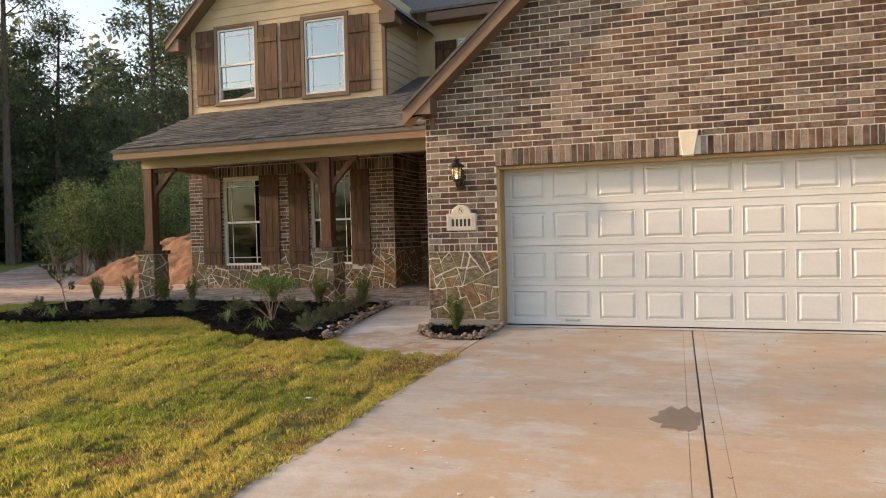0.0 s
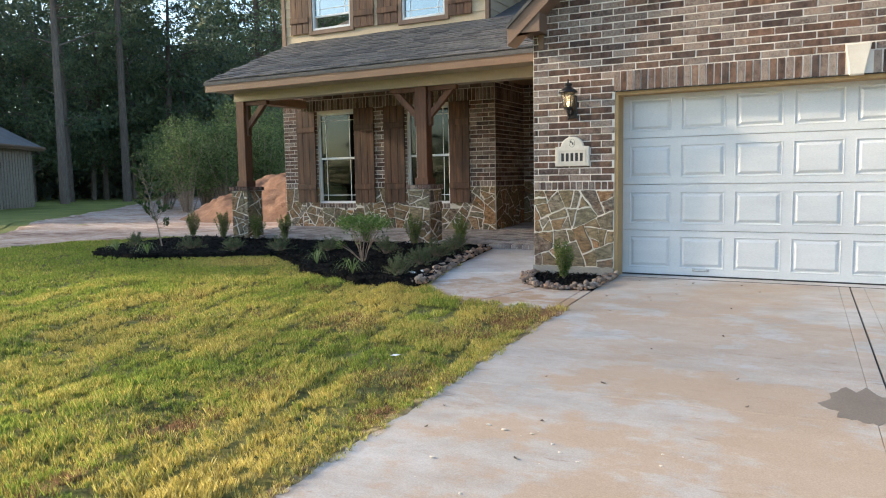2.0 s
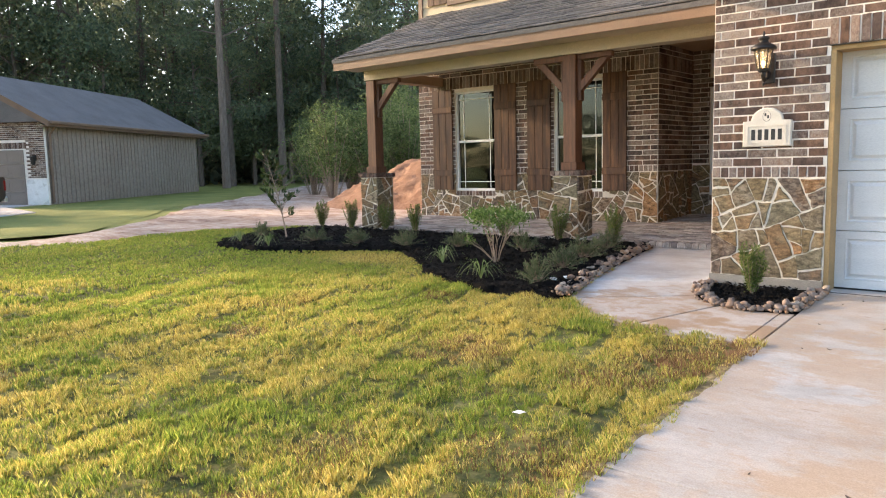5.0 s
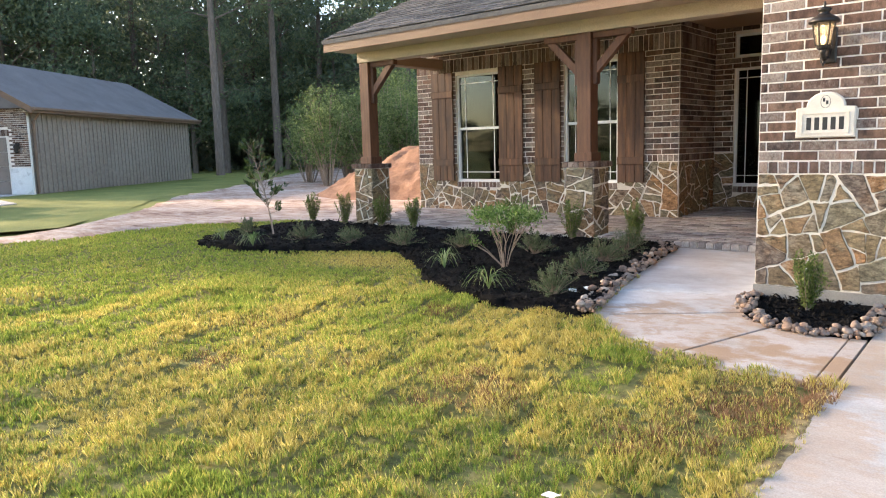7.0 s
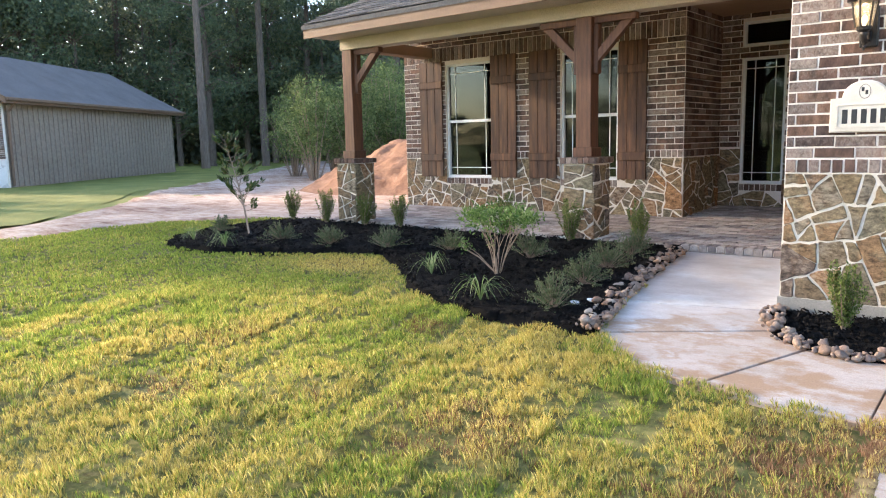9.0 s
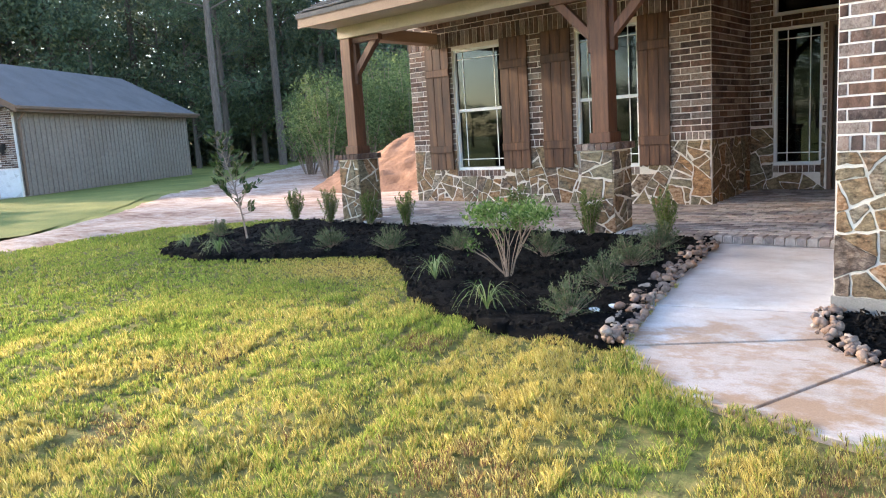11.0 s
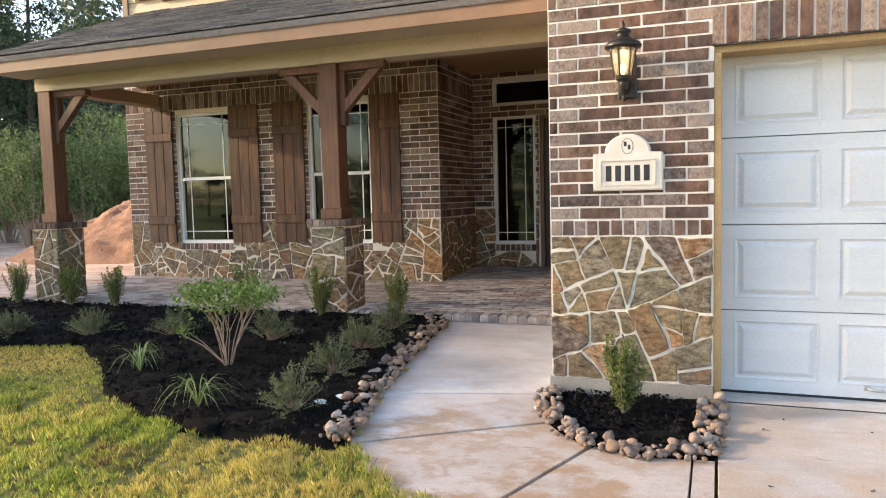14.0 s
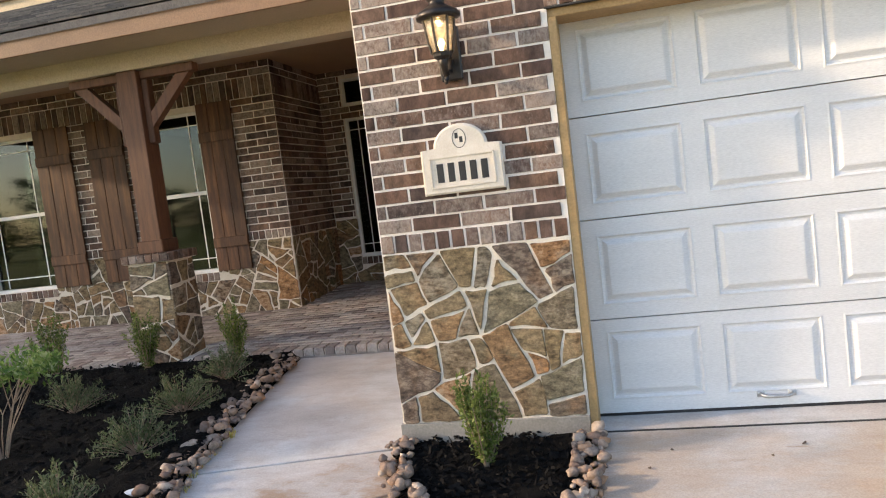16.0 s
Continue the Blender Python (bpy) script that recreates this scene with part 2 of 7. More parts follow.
def make_stone():
    """Chopped sandstone: a tone for each stone, broad clouds of rust and grey in it, dark pits, pale mortar film, and a split face."""
    m, N, L, B = material("chopped sandstone")
    info = N.new("ShaderNodeObjectInfo").outputs["Random"]
    isle = N.new("ShaderNodeNewGeometry").outputs["Random Per Island"]
    pick = maths(N, L, "FRACT", maths(N, L, "ADD", info, isle))
    r = N.new("ShaderNodeValToRGB")
    r.color_ramp.interpolation = "CONSTANT"
    tones = [(0.225, 0.173, 0.103), (0.190, 0.152, 0.10), (0.26, 0.195, 0.112), (0.160, 0.128, 0.095), (0.22, 0.163, 0.09), (0.34, 0.185, 0.085), (0.20, 0.172, 0.113), (0.130, 0.098, 0.078), (0.235, 0.18, 0.105), (0.185, 0.135, 0.082)]
    e = r.color_ramp.elements
    while len(e) < len(tones):
        e.new(0.5)
    for k, c in enumerate(tones):
        e[k].position, e[k].color = k / len(tones), (*c, 1)
    L.new(pick, r.inputs[0])
    cloud = noise_node(N, L, 7.0, 4, 0.6, "World")
    vein = noise_node(N, L, 16.0, 6, 0.75, "World", stretch=(1, 1, 1.8))
    pit = noise_node(N, L, 70.0, 4, 0.75, "World")
    jit = maths(N, L, "FRACT", maths(N, L, "MULTIPLY", pick, 9.17))
    rusty = maths(N, L, "MULTIPLY", cloud, maths(N, L, "ADD", jit, 0.45))
    col = mix(N, L, ramp(N, L, rusty, [(0.50, (0, 0, 0)), (0.70, (0.65,) * 3)]), r.outputs[0], (0.24, 0.135, 0.066))
    col = mix(N, L, ramp(N, L, cloud, [(0.30, (0.55,) * 3), (0.44, (0, 0, 0))]), col, (0.155, 0.135, 0.108))
    col = mix(N, L, 0.8, col, ramp(N, L, vein, [(0.34, (0.06,) * 3), (0.5, (0.5,) * 3), (0.66, (0.92,) * 3)]), "OVERLAY")
    col = mix(N, L, 0.55, col, ramp(N, L, pit, [(0.30, (0.16,) * 3), (0.7, (0.82,) * 3)]), "OVERLAY")
    film = maths(N, L, "MULTIPLY", vein, maths(N, L, "ADD", maths(N, L, "FRACT", maths(N, L, "MULTIPLY", pick, 5.3)), 0.4))
    col = mix(N, L, ramp(N, L, film, [(0.56, (0, 0, 0)), (0.85, (0.6,) * 3)]), col, (0.46, 0.40, 0.31))
    L.new(col, B.inputs["Base Color"])
    B.inputs["Roughness"].default_value = 0.9
    B.inputs["Specular IOR Level"].default_value = 0.25
    bump(N, L, B, mix(N, L, 0.35, vein, pit), 1.0, 0.022)
    return m


STONE = make_stone()
PAVER = pieces("clay paver", [(0.26, 0.21, 0.185), (0.32, 0.275, 0.245), (0.22, 0.185, 0.17), (0.36, 0.32, 0.29), (0.28, 0.22, 0.19)], (0.52, 0.46, 0.41), 0.6)
SHINGLE = pieces("asphalt shingle", [(0.105, 0.098, 0.095), (0.14, 0.13, 0.125), (0.09, 0.088, 0.088), (0.165, 0.148, 0.137), (0.12, 0.115, 0.113)], (0.24, 0.22, 0.20), 0.3, 0.95, 14.0)
ROCK = pieces("river rock", [(0.25, 0.165, 0.115), (0.18, 0.125, 0.098), (0.27, 0.185, 0.13), (0.21, 0.135, 0.095), (0.15, 0.112, 0.092), (0.28, 0.16, 0.09), (0.36, 0.29, 0.23), (0.23, 0.17, 0.13), (0.20, 0.145, 0.115)], (0.42, 0.34, 0.27), 0.3, 0.8, 14.0, mottle=0.6)
STAINED = grained("dark stained timber", [(0.3, (0.070, 0.030, 0.016)), (0.7, (0.145, 0.064, 0.032))], 5, 0.6, 38, 0.35, 0.003, 0.25, "Object", (6, 6, 0.6))
SHUTTER = grained("brown stained boards", [(0.3, (0.042, 0.018, 0.010)), (0.5, (0.085, 0.037, 0.018)), (0.7, (0.165, 0.078, 0.034))], 3, 0.6, 38, 0.4, 0.003, 0.3, "World", (6, 6, 0.7))
TRIM = grained("tan painted trim", [(0.3, (0.225, 0.135, 0.08)), (0.7, (0.28, 0.17, 0.10))], 2.5, 0.6, 90, 0.15, 0.002)
TRIM_DARK = grained("taupe painted trim", [(0.3, (0.16, 0.10, 0.068)), (0.7, (0.21, 0.135, 0.09))], 2.5, 0.6, 90, 0.15, 0.002)
BEAM = grained("cream painted beam", [(0.3, (0.43, 0.37, 0.285)), (0.7, (0.50, 0.43, 0.335))], 2.0, 0.6, 90, 0.1, 0.002)
SIDING = grained("cream lap siding", [(0.3, (0.52, 0.41, 0.265)), (0.7, (0.60, 0.48, 0.32))], 2.0, 0.65, 70, 0.15, 0.002, 0.06)
JAMB = grained("ochre door jamb", [(0.3, (0.32, 0.21, 0.09)), (0.7, (0.42, 0.28, 0.13))], 4, 0.6, 70, 0.15, 0.002)
WHITE = grained("white vinyl", [(0.3, (0.74, 0.74, 0.73)), (0.7, (0.80, 0.80, 0.79))], 3, 0.4, 90, 0.05, 0.001)
DOOR_WHITE = grained("white steel door", [(0.25, (0.60, 0.61, 0.615)), (0.75, (0.68, 0.69, 0.695))], 1.6, 0.45, 45, 0.12, 0.0015, 0.0, "World", (1, 1, 5))
CAST = grained("cast stone", [(0.3, (0.62, 0.56, 0.47)), (0.7, (0.72, 0.66, 0.57))], 9, 0.85, 160, 0.3, 0.002)
BLACK = grained("black painted metal", [(0.3, (0.018, 0.016, 0.015)), (0.7, (0.035, 0.030, 0.027))], 12, 0.4, 90, 0.2, 0.002, metal=0.3)
INK = grained("black inlay", [(0.3, (0.02, 0.02, 0.02)), (0.7, (0.035, 0.035, 0.035))], 12, 0.6, 90, 0.1, 0.001)
STEEL = grained("brushed zinc", [(0.3, (0.42, 0.42, 0.42)), (0.7, (0.55, 0.55, 0.54))], 20, 0.4, 120, 0.1, 0.001, metal=0.9)
RUBBER = grained("black weather seal", [(0.3, (0.02, 0.02, 0.02)), (0.7, (0.04, 0.04, 0.04))], 10, 0.8, 80, 0.1, 0.001)
FOOTING = grained("grey concrete footing", [(0.3, (0.22, 0.21, 0.19)), (0.7, (0.31, 0.29, 0.26))], 5, 0.9, 90, 0.4, 0.005)
# The plaster's grey carries the darkness of unlit rooms.
PLASTER = grained("interior plaster greyed for unlit rooms", [(0.3, (0.20, 0.19, 0.18)), (0.7, (0.24, 0.23, 0.22))], 3, 0.9, 60, 0.1, 0.002)
SOFFIT = grained("tan soffit board", [(0.3, (0.30, 0.19, 0.115)), (0.7, (0.36, 0.23, 0.14))], 2.5, 0.7, 70, 0.15, 0.002)
DOOR_DARK = grained("dark front door", [(0.3, (0.030, 0.018, 0.013)), (0.7, (0.05, 0.03, 0.02))], 6, 0.4, 50, 0.2, 0.002, stretch=(6, 6, 0.7))
MULCH = grained("black mulch", [(0.3, (0.0025, 0.0025, 0.0026)), (0.7, (0.008, 0.0074, 0.007))], 30, 0.95, 150, 1.0, 0.02, spec=0.1)
CHIP = grained("mulch chip", [(0.3, (0.003, 0.003, 0.003)), (0.7, (0.011, 0.0098, 0.009))], 30, 0.9, 150, 0.5, 0.004, 0.4, spec=0.15)
BARK = grained("pine bark", [(0.3, (0.10, 0.075, 0.06)), (0.7, (0.20, 0.155, 0.125))], 5, 0.95, 30, 1.0, 0.03, 0.3, "World", (3, 3, 0.5))
TWIG = grained("pale shrub bark", [(0.3, (0.22, 0.155, 0.11)), (0.7, (0.36, 0.27, 0.20))], 12, 0.8, 60, 0.4, 0.003, 0.2)
DIRT_PILE = grained("red clay", [(0.25, (0.15, 0.075, 0.043)), (0.5, (0.22, 0.117, 0.07)), (0.75, (0.33, 0.195, 0.125))], 3.2, 0.95, 16, 1.0, 0.06)
METAL_WALL = grained("brown ribbed steel", [(0.3, (0.25, 0.195, 0.155)), (0.7, (0.30, 0.24, 0.195))], 0.5, 0.6, 8, 0.1, 0.002)
FAR_ROOF = grained("weathered grey shingle roof", [(0.3, (0.125, 0.115, 0.11)), (0.7, (0.17, 0.155, 0.15))], 1.2, 0.95, 26, 0.8, 0.02)
PAPER = grained("white litter", [(0.3, (0.7, 0.7, 0.7)), (0.7, (0.8, 0.8, 0.8))], 9, 0.8, 60, 0.1, 0.002)


def make_concrete(name, stain, pale, rusty, wash, fall):
    """Broom-finished concrete, pale grey with rusty washes, scuffs and grit."""
    m, N, L, B = material(name)
    big = noise_node(N, L, 0.6, 5, 0.65, "World", stretch=(1, 0.6, 1))
    blot = noise_node(N, L, 1.5, 6, 0.7, "World", stretch=(0.8, 1.2, 1))
    mid = noise_node(N, L, 2.3, 6, 0.7, "World", stretch=(0.7, 1.5, 1))
    fine = noise_node(N, L, 120, 2, 0.6, "World")
    scuff = noise_node(N, L, 5.0, 7, 0.8, "World", stretch=(0.7, 1.9, 1))
    streak = noise_node(N, L, 1.6, 7, 0.8, "World", stretch=(0.75, 1.7, 1))
    col = ramp(N, L, mid, [(0.32, (0.45 * pale, 0.437 * pale, 0.42 * pale)), (0.5, (0.57 * pale, 0.56 * pale, 0.545 * pale)), (0.68, (0.68 * pale, 0.673 * pale, 0.665 * pale))])
    rust = ramp(N, L, mix(N, L, 0.45, big, blot), [(0.45, (0, 0, 0)), (0.53, (stain,) * 3)])
    col = mix(N, L, rust, col, rusty)
    # red soil washed down to the low end
    place = N.new("ShaderNodeSeparateXYZ")
    L.new(N.new("ShaderNodeNewGeometry").outputs["Position"], place.inputs[0])
    low = maths(N, L, "MINIMUM", maths(N, L, "MULTIPLY", place.outputs["Y"], -fall), 0.36)
    run = maths(N, L, "MULTIPLY", maths(N, L, "ADD", low, maths(N, L, "MULTIPLY", mix(N, L, 0.5, blot, big), 1.7)), 0.7)
    col = mix(N, L, ramp(N, L, run, [(0.70, (0, 0, 0)), (0.755, (wash * 0.85,) * 3), (0.80, (wash * 0.2,) * 3), (0.84, (wash * 0.3,) * 3), (0.885, (wash,) * 3)]), col, rusty)
    col = mix(N, L, ramp(N, L, streak, [(0.56, (0, 0, 0)), (0.70, (0.55,) * 3)]), col, (0.33, 0.25, 0.18))
    col = mix(N, L, ramp(N, L, scuff, [(0.60, (0, 0, 0)), (0.72, (0.6,) * 3)]), col, (0.25, 0.20, 0.155))
    col = mix(N, L, ramp(N, L, scuff, [(0.28, (0.25,) * 3), (0.40, (0, 0, 0))]), col, (0.66, 0.65, 0.63))
    mark = noise_node(N, L, 1.5, 4, 0.6, "World", stretch=(2.0, 9.0, 1))
    col = mix(N, L, ramp(N, L, mark, [(0.66, (0, 0, 0)), (0.72, (0.6,) * 3)]), col, (0.24, 0.17, 0.12))
    col = mix(N, L, 0.25, col, ramp(N, L, fine, [(0.3, (0.25,) * 3), (0.7, (0.75,) * 3)]), "OVERLAY")
    L.new(col, B.inputs["Base Color"])
    B.inputs["Roughness"].default_value = 0.8
    B.inputs["Specular IOR Level"].default_value = 0.35
    bump(N, L, B, mix(N, L, 0.5, noise_node(N, L, 60, 2, 0.6, "World", stretch=(0.3, 2.5, 1)), fine), 0.25, 0.003)
    return m


CONCRETE = make_concrete("driveway concrete", 0.5, 0.72, (0.40, 0.29, 0.195), 0.62, 0.10)
CONCRETE_WALK = make_concrete("walk concrete", 0.3, 0.93, (0.35, 0.225, 0.13), 0.9, 0.22)
WET = grained("damp concrete", [(0.3, (0.165, 0.135, 0.11)), (0.7, (0.215, 0.175, 0.14))], 3, 0.5, 90, 0.2, 0.002)


def make_glass():
    """A window pane: mirror-like at grazing angles, else clear, tinted dark to dim the rooms behind."""
    m, N, L, B = material("window glass")
    clear, gloss, mixer, fres = N.new("ShaderNodeBsdfTransparent"), N.new("ShaderNodeBsdfGlossy"), N.new("ShaderNodeMixShader"), N.new("ShaderNodeFresnel")
    clear.inputs[0].default_value = (0.20, 0.23, 0.22, 1)
    gloss.inputs["Roughness"].default_value = 0.015
    gloss.inputs["Color"].default_value = (0.85, 0.95, 0.95, 1)
    fres.inputs[0].default_value = 1.5
    L.new(fres.outputs[0], mixer.inputs[0])
    L.new(clear.outputs[0], mixer.inputs[1])
    L.new(gloss.outputs[0], mixer.inputs[2])
    L.new(mixer.outputs[0], N["Material Output"].inputs[0])
    return m


GLASS = make_glass()
UPPER_GLASS = GLASS.copy()
UPPER_GLASS.name = "coated window glass"
for nd in UPPER_GLASS.node_tree.nodes:
    if nd.type == "FRESNEL":
        nd.inputs[0].default_value = 4.2


def make_lantern_glass():
    m, N, L, B = material("seeded amber glass")
    B.inputs["Base Color"].default_value = (0.95, 0.92, 0.84, 1)
    B.inputs["Roughness"].default_value = 0.12
    B.inputs["Transmission Weight"].default_value = 0.9
    bump(N, L, B, noise_node(N, L, 45, 2, 0.5, "Object"), 0.6, 0.01)
    return m


LANTERN_GLASS = make_lantern_glass()
BULB, N_, L_, B_ = material("lit bulb")
B_.inputs["Base Color"].default_value = (1, 0.8, 0.5, 1)
B_.inputs["Emission Color"].default_value = (1.0, 0.62, 0.22, 1)
B_.inputs["Emission Strength"].default_value = 4


def leaf_mat(name, stops, back=0.35, rough=0.55):
    """Leaves: a tone for each leaf, some light let through."""
    m, N, L, B = material(name)
    isle = N.new("ShaderNodeNewGeometry").outputs["Random Per Island"]
    info = N.new("ShaderNodeObjectInfo").outputs["Random"]
    mixv = maths(N, L, "FRACT", maths(N, L, "ADD", isle, maths(N, L, "MULTIPLY", info, 0.35)))
    patch = noise_node(N, L, 1.3, 3, 0.6, "World")
    col = ramp(N, L, mix(N, L, 0.4, mixv, patch), stops)
    L.new(col, B.inputs["Base Color"])
    B.inputs["Roughness"].default_value = rough
    B.inputs["Specular IOR Level"].default_value = 0.3
    tr, ms = N.new("ShaderNodeBsdfTranslucent"), N.new("ShaderNodeMixShader")
    L.new(col, tr.inputs[0])
    ms.inputs[0].default_value = back
    L.new(B.outputs[0], ms.inputs[1])
    L.new(tr.outputs[0], ms.inputs[2])
    L.new(ms.outputs[0], N["Material Output"].inputs[0])
    return m


BOXWOOD = leaf_mat("boxwood leaf", [(0.2, (0.05, 0.082, 0.018)), (0.5, (0.115, 0.16, 0.035)), (0.8, (0.23, 0.27, 0.07))])
GREYLEAF = leaf_mat("grey-green leaf", [(0.2, (0.055, 0.08, 0.035)), (0.5, (0.11, 0.14, 0.065)), (0.8, (0.19, 0.215, 0.115))])
BRIGHT = leaf_mat("fresh green leaf", [(0.2, (0.05, 0.105, 0.02)), (0.5, (0.125, 0.21, 0.045)), (0.75, (0.24, 0.33, 0.10)), (0.9, (0.42, 0.46, 0.30))])
BLADE = leaf_mat("lily turf blade", [(0.2, (0.10, 0.18, 0.05)), (0.5, (0.22, 0.30, 0.10)), (0.8, (0.46, 0.50, 0.26))])
MAGNOLIA = leaf_mat("magnolia leaf", [(0.2, (0.035, 0.065, 0.02)), (0.5, (0.07, 0.11, 0.032)), (0.8, (0.17, 0.15, 0.07))], 0.25, 0.35)
PINE = leaf_mat("pine needles", [(0.2, (0.075, 0.105, 0.065)), (0.5, (0.125, 0.165, 0.09)), (0.85, (0.19, 0.22, 0.105))], 0.42, 0.7)
OAK = leaf_mat("broad leaves", [(0.2, (0.085, 0.115, 0.072)), (0.5, (0.14, 0.18, 0.10)), (0.85, (0.23, 0.25, 0.12))], 0.45, 0.6)
# Paler and greyer than the other leaves: distance haze put into the colour.
HAZE_LEAF = leaf_mat("far leaves paled with haze", [(0.2, (0.11, 0.14, 0.11)), (0.5, (0.17, 0.205, 0.15)), (0.85, (0.25, 0.27, 0.17))], 0.5, 0.6)
THICKET = leaf_mat("thicket leaves", [(0.2, (0.08, 0.115, 0.04)), (0.5, (0.15, 0.20, 0.07)), (0.85, (0.28, 0.33, 0.12))], 0.45, 0.6)


def make_grass():
    """Blades of patchy turf: green and straw-coloured ones mixed by how dry each sod is, some dead and brown."""
    m, N, L, B = material("turf blades")
    dry, dead = N.new("ShaderNodeAttribute"), N.new("ShaderNodeAttribute")
    dry.attribute_name, dead.attribute_name = "dryness", "deadness"
    isle = N.new("ShaderNodeNewGeometry").outputs["Random Per Island"]
    tone = maths(N, L, "FRACT", maths(N, L, "MULTIPLY", isle, 5.77))
    green = ramp(N, L, tone, [(0.0, (0.09, 0.15, 0.03)), (0.5, (0.24, 0.335, 0.055)), (1.0, (0.48, 0.52, 0.10))])
    straw = ramp(N, L, tone, [(0.0, (0.38, 0.305, 0.075)), (0.5, (0.59, 0.49, 0.125)), (1.0, (0.75, 0.64, 0.26))])
    brown = ramp(N, L, tone, [(0.0, (0.15, 0.08, 0.045)), (1.0, (0.46, 0.29, 0.17))])
    pick = ramp(N, L, maths(N, L, "ADD", maths(N, L, "SUBTRACT", dry.outputs["Fac"], isle), 0.5), [(0.40, (0, 0, 0)), (0.60, (1, 1, 1))])
    col = mix(N, L, pick, green, straw)
    gone = ramp(N, L, maths(N, L, "ADD", maths(N, L, "SUBTRACT", dead.outputs["Fac"], tone), 0.5), [(0.42, (0, 0, 0)), (0.58, (1, 1, 1))])
    col = mix(N, L, gone, col, brown)
    L.new(col, B.inputs["Base Color"])
    B.inputs["Roughness"].default_value = 0.65
    B.inputs["Specular IOR Level"].default_value = 0.25
    tr, ms = N.new("ShaderNodeBsdfTranslucent"), N.new("ShaderNodeMixShader")
    L.new(col, tr.inputs[0])
    ms.inputs[0].default_value = 0.42
    L.new(B.outputs[0], ms.inputs[1])
    L.new(tr.outputs[0], ms.inputs[2])
    L.new(ms.outputs[0], N["Material Output"].inputs[0])
    return m


GRASS = make_grass()
TURF = grained("soil and thatch under the turf", [(0.35, (0.085, 0.08, 0.026)), (0.5, (0.15, 0.155, 0.04)), (0.65, (0.26, 0.22, 0.075))], 9, 0.95, 60, 1.0, 0.03)
THATCH = grained("dry thatch", [(0.35, (0.13, 0.09, 0.045)), (0.5, (0.25, 0.19, 0.085)), (0.65, (0.40, 0.31, 0.15))], 14, 0.95, 80, 1.0, 0.02)
LIME = pieces("whitewashed stone", [(0.70, 0.69, 0.67), (0.76, 0.75, 0.73), (0.64, 0.63, 0.61)], (0.8, 0.8, 0.79), 0.5)
PAINT = grained("dark bronze car paint", [(0.3, (0.030, 0.022, 0.018)), (0.7, (0.040, 0.030, 0.024))], 2, 0.3, 90, 0.02, 0.001, spec=0.5)
RED_LENS = grained("red tail lamp lens", [(0.3, (0.20, 0.015, 0.012)), (0.7, (0.26, 0.02, 0.015))], 20, 0.2, 90, 0.05, 0.001)
TAUPE_DOOR = grained("taupe steel door", [(0.3, (0.20, 0.165, 0.14)), (0.7, (0.25, 0.205, 0.175))], 1.5, 0.5, 60, 0.1, 0.002)
FAR_GRASS = grained("distant lawn", [(0.3, (0.145, 0.165, 0.03)), (0.5, (0.20, 0.21, 0.04)), (0.7, (0.27, 0.265, 0.06))], 0.6, 0.9, 18, 0.6, 0.03)


def make_dirt():
    """Bare sandy ground, pale buff with reddish ruts and clods."""
    m, N, L, B = material("bare sandy ground")
    a = noise_node(N, L, 0.5, 5, 0.65, "World", stretch=(0.6, 1.4, 1))
    b = noise_node(N, L, 3.2, 5, 0.7, "World", stretch=(0.6, 1.6, 1))
    col = ramp(N, L, mix(N, L, 0.5, a, b), [(0.37, (0.16, 0.09, 0.06)), (0.44, (0.32, 0.205, 0.15)), (0.51, (0.45, 0.345, 0.275)), (0.63, (0.58, 0.495, 0.425))])
    clod = noise_node(N, L, 9.0, 5, 0.75, "World", stretch=(0.7, 1.3, 1))
    col = mix(N, L, ramp(N, L, clod, [(0.56, (0, 0, 0)), (0.66, (0.7,) * 3)]), col, (0.24, 0.15, 0.105))
    col = mix(N, L, 0.5, col, ramp(N, L, clod, [(0.3, (0.2,) * 3), (0.7, (0.8,) * 3)]), "OVERLAY")
    L.new(col, B.inputs["Base Color"])
    B.inputs["Roughness"].default_value = 0.95
    bump(N, L, B, mix(N, L, 0.6, b, clod), 1.0, 0.08)
    return m


DIRT = make_dirt()

# ---- ground ----
SLOPE = 0.043                                   # the drive falls away from the garage


def level(x, y):
    """The ground falls from the house to the street and climbs a little up to the porch."""
    if y < 0:
        return SLOPE * max(y, -16.0)
    return 0.036 * min(y, 1.9) * min(1.0, max(0.0, (x + 12) / 3)) if x < 0 else 0.0


def level_np(x, y):
    return np.where(y < 0, SLOPE * y, np.where(x < 0, 0.036 * np.minimum(y, 1.9) * np.clip((x + 12) / 3, 0, 1), 0.0))


BED = [(-0.84, -1.20), (-0.90, -1.02), (-1.07, -0.30), (-1.20, 0.50), (-1.33, 1.35), (-1.38, 1.86), (-6.9, 1.86), (-7.5, 2.0), (-7.95, 1.55), (-8.15, 0.70), (-7.95, -0.05), (-7.55, -0.48),
       (-6.45, -0.50), (-5.90, -0.30), (-5.35, -0.07), (-4.90, 0.16), (-4.33, 0.28), (-3.62, -0.15), (-3.0, -0.76), (-2.34, -1.10), (-1.78, -1.24), (-1.05, -1.26)]
WALK = [(-0.84, -1.20), (-0.44, -1.64), (0.0, -1.78), (0.50, -1.86), (0.99, -1.90), (0.98, -0.93), (0.62, -0.97), (0.26, -0.82), (0.06, -0.47), (0.0, -0.15), (0.0, 1.85), (-1.38, 1.85), (-1.33, 1.35), (-1.20, 0.50), (-1.07, -0.30), (-0.90, -1.02)]
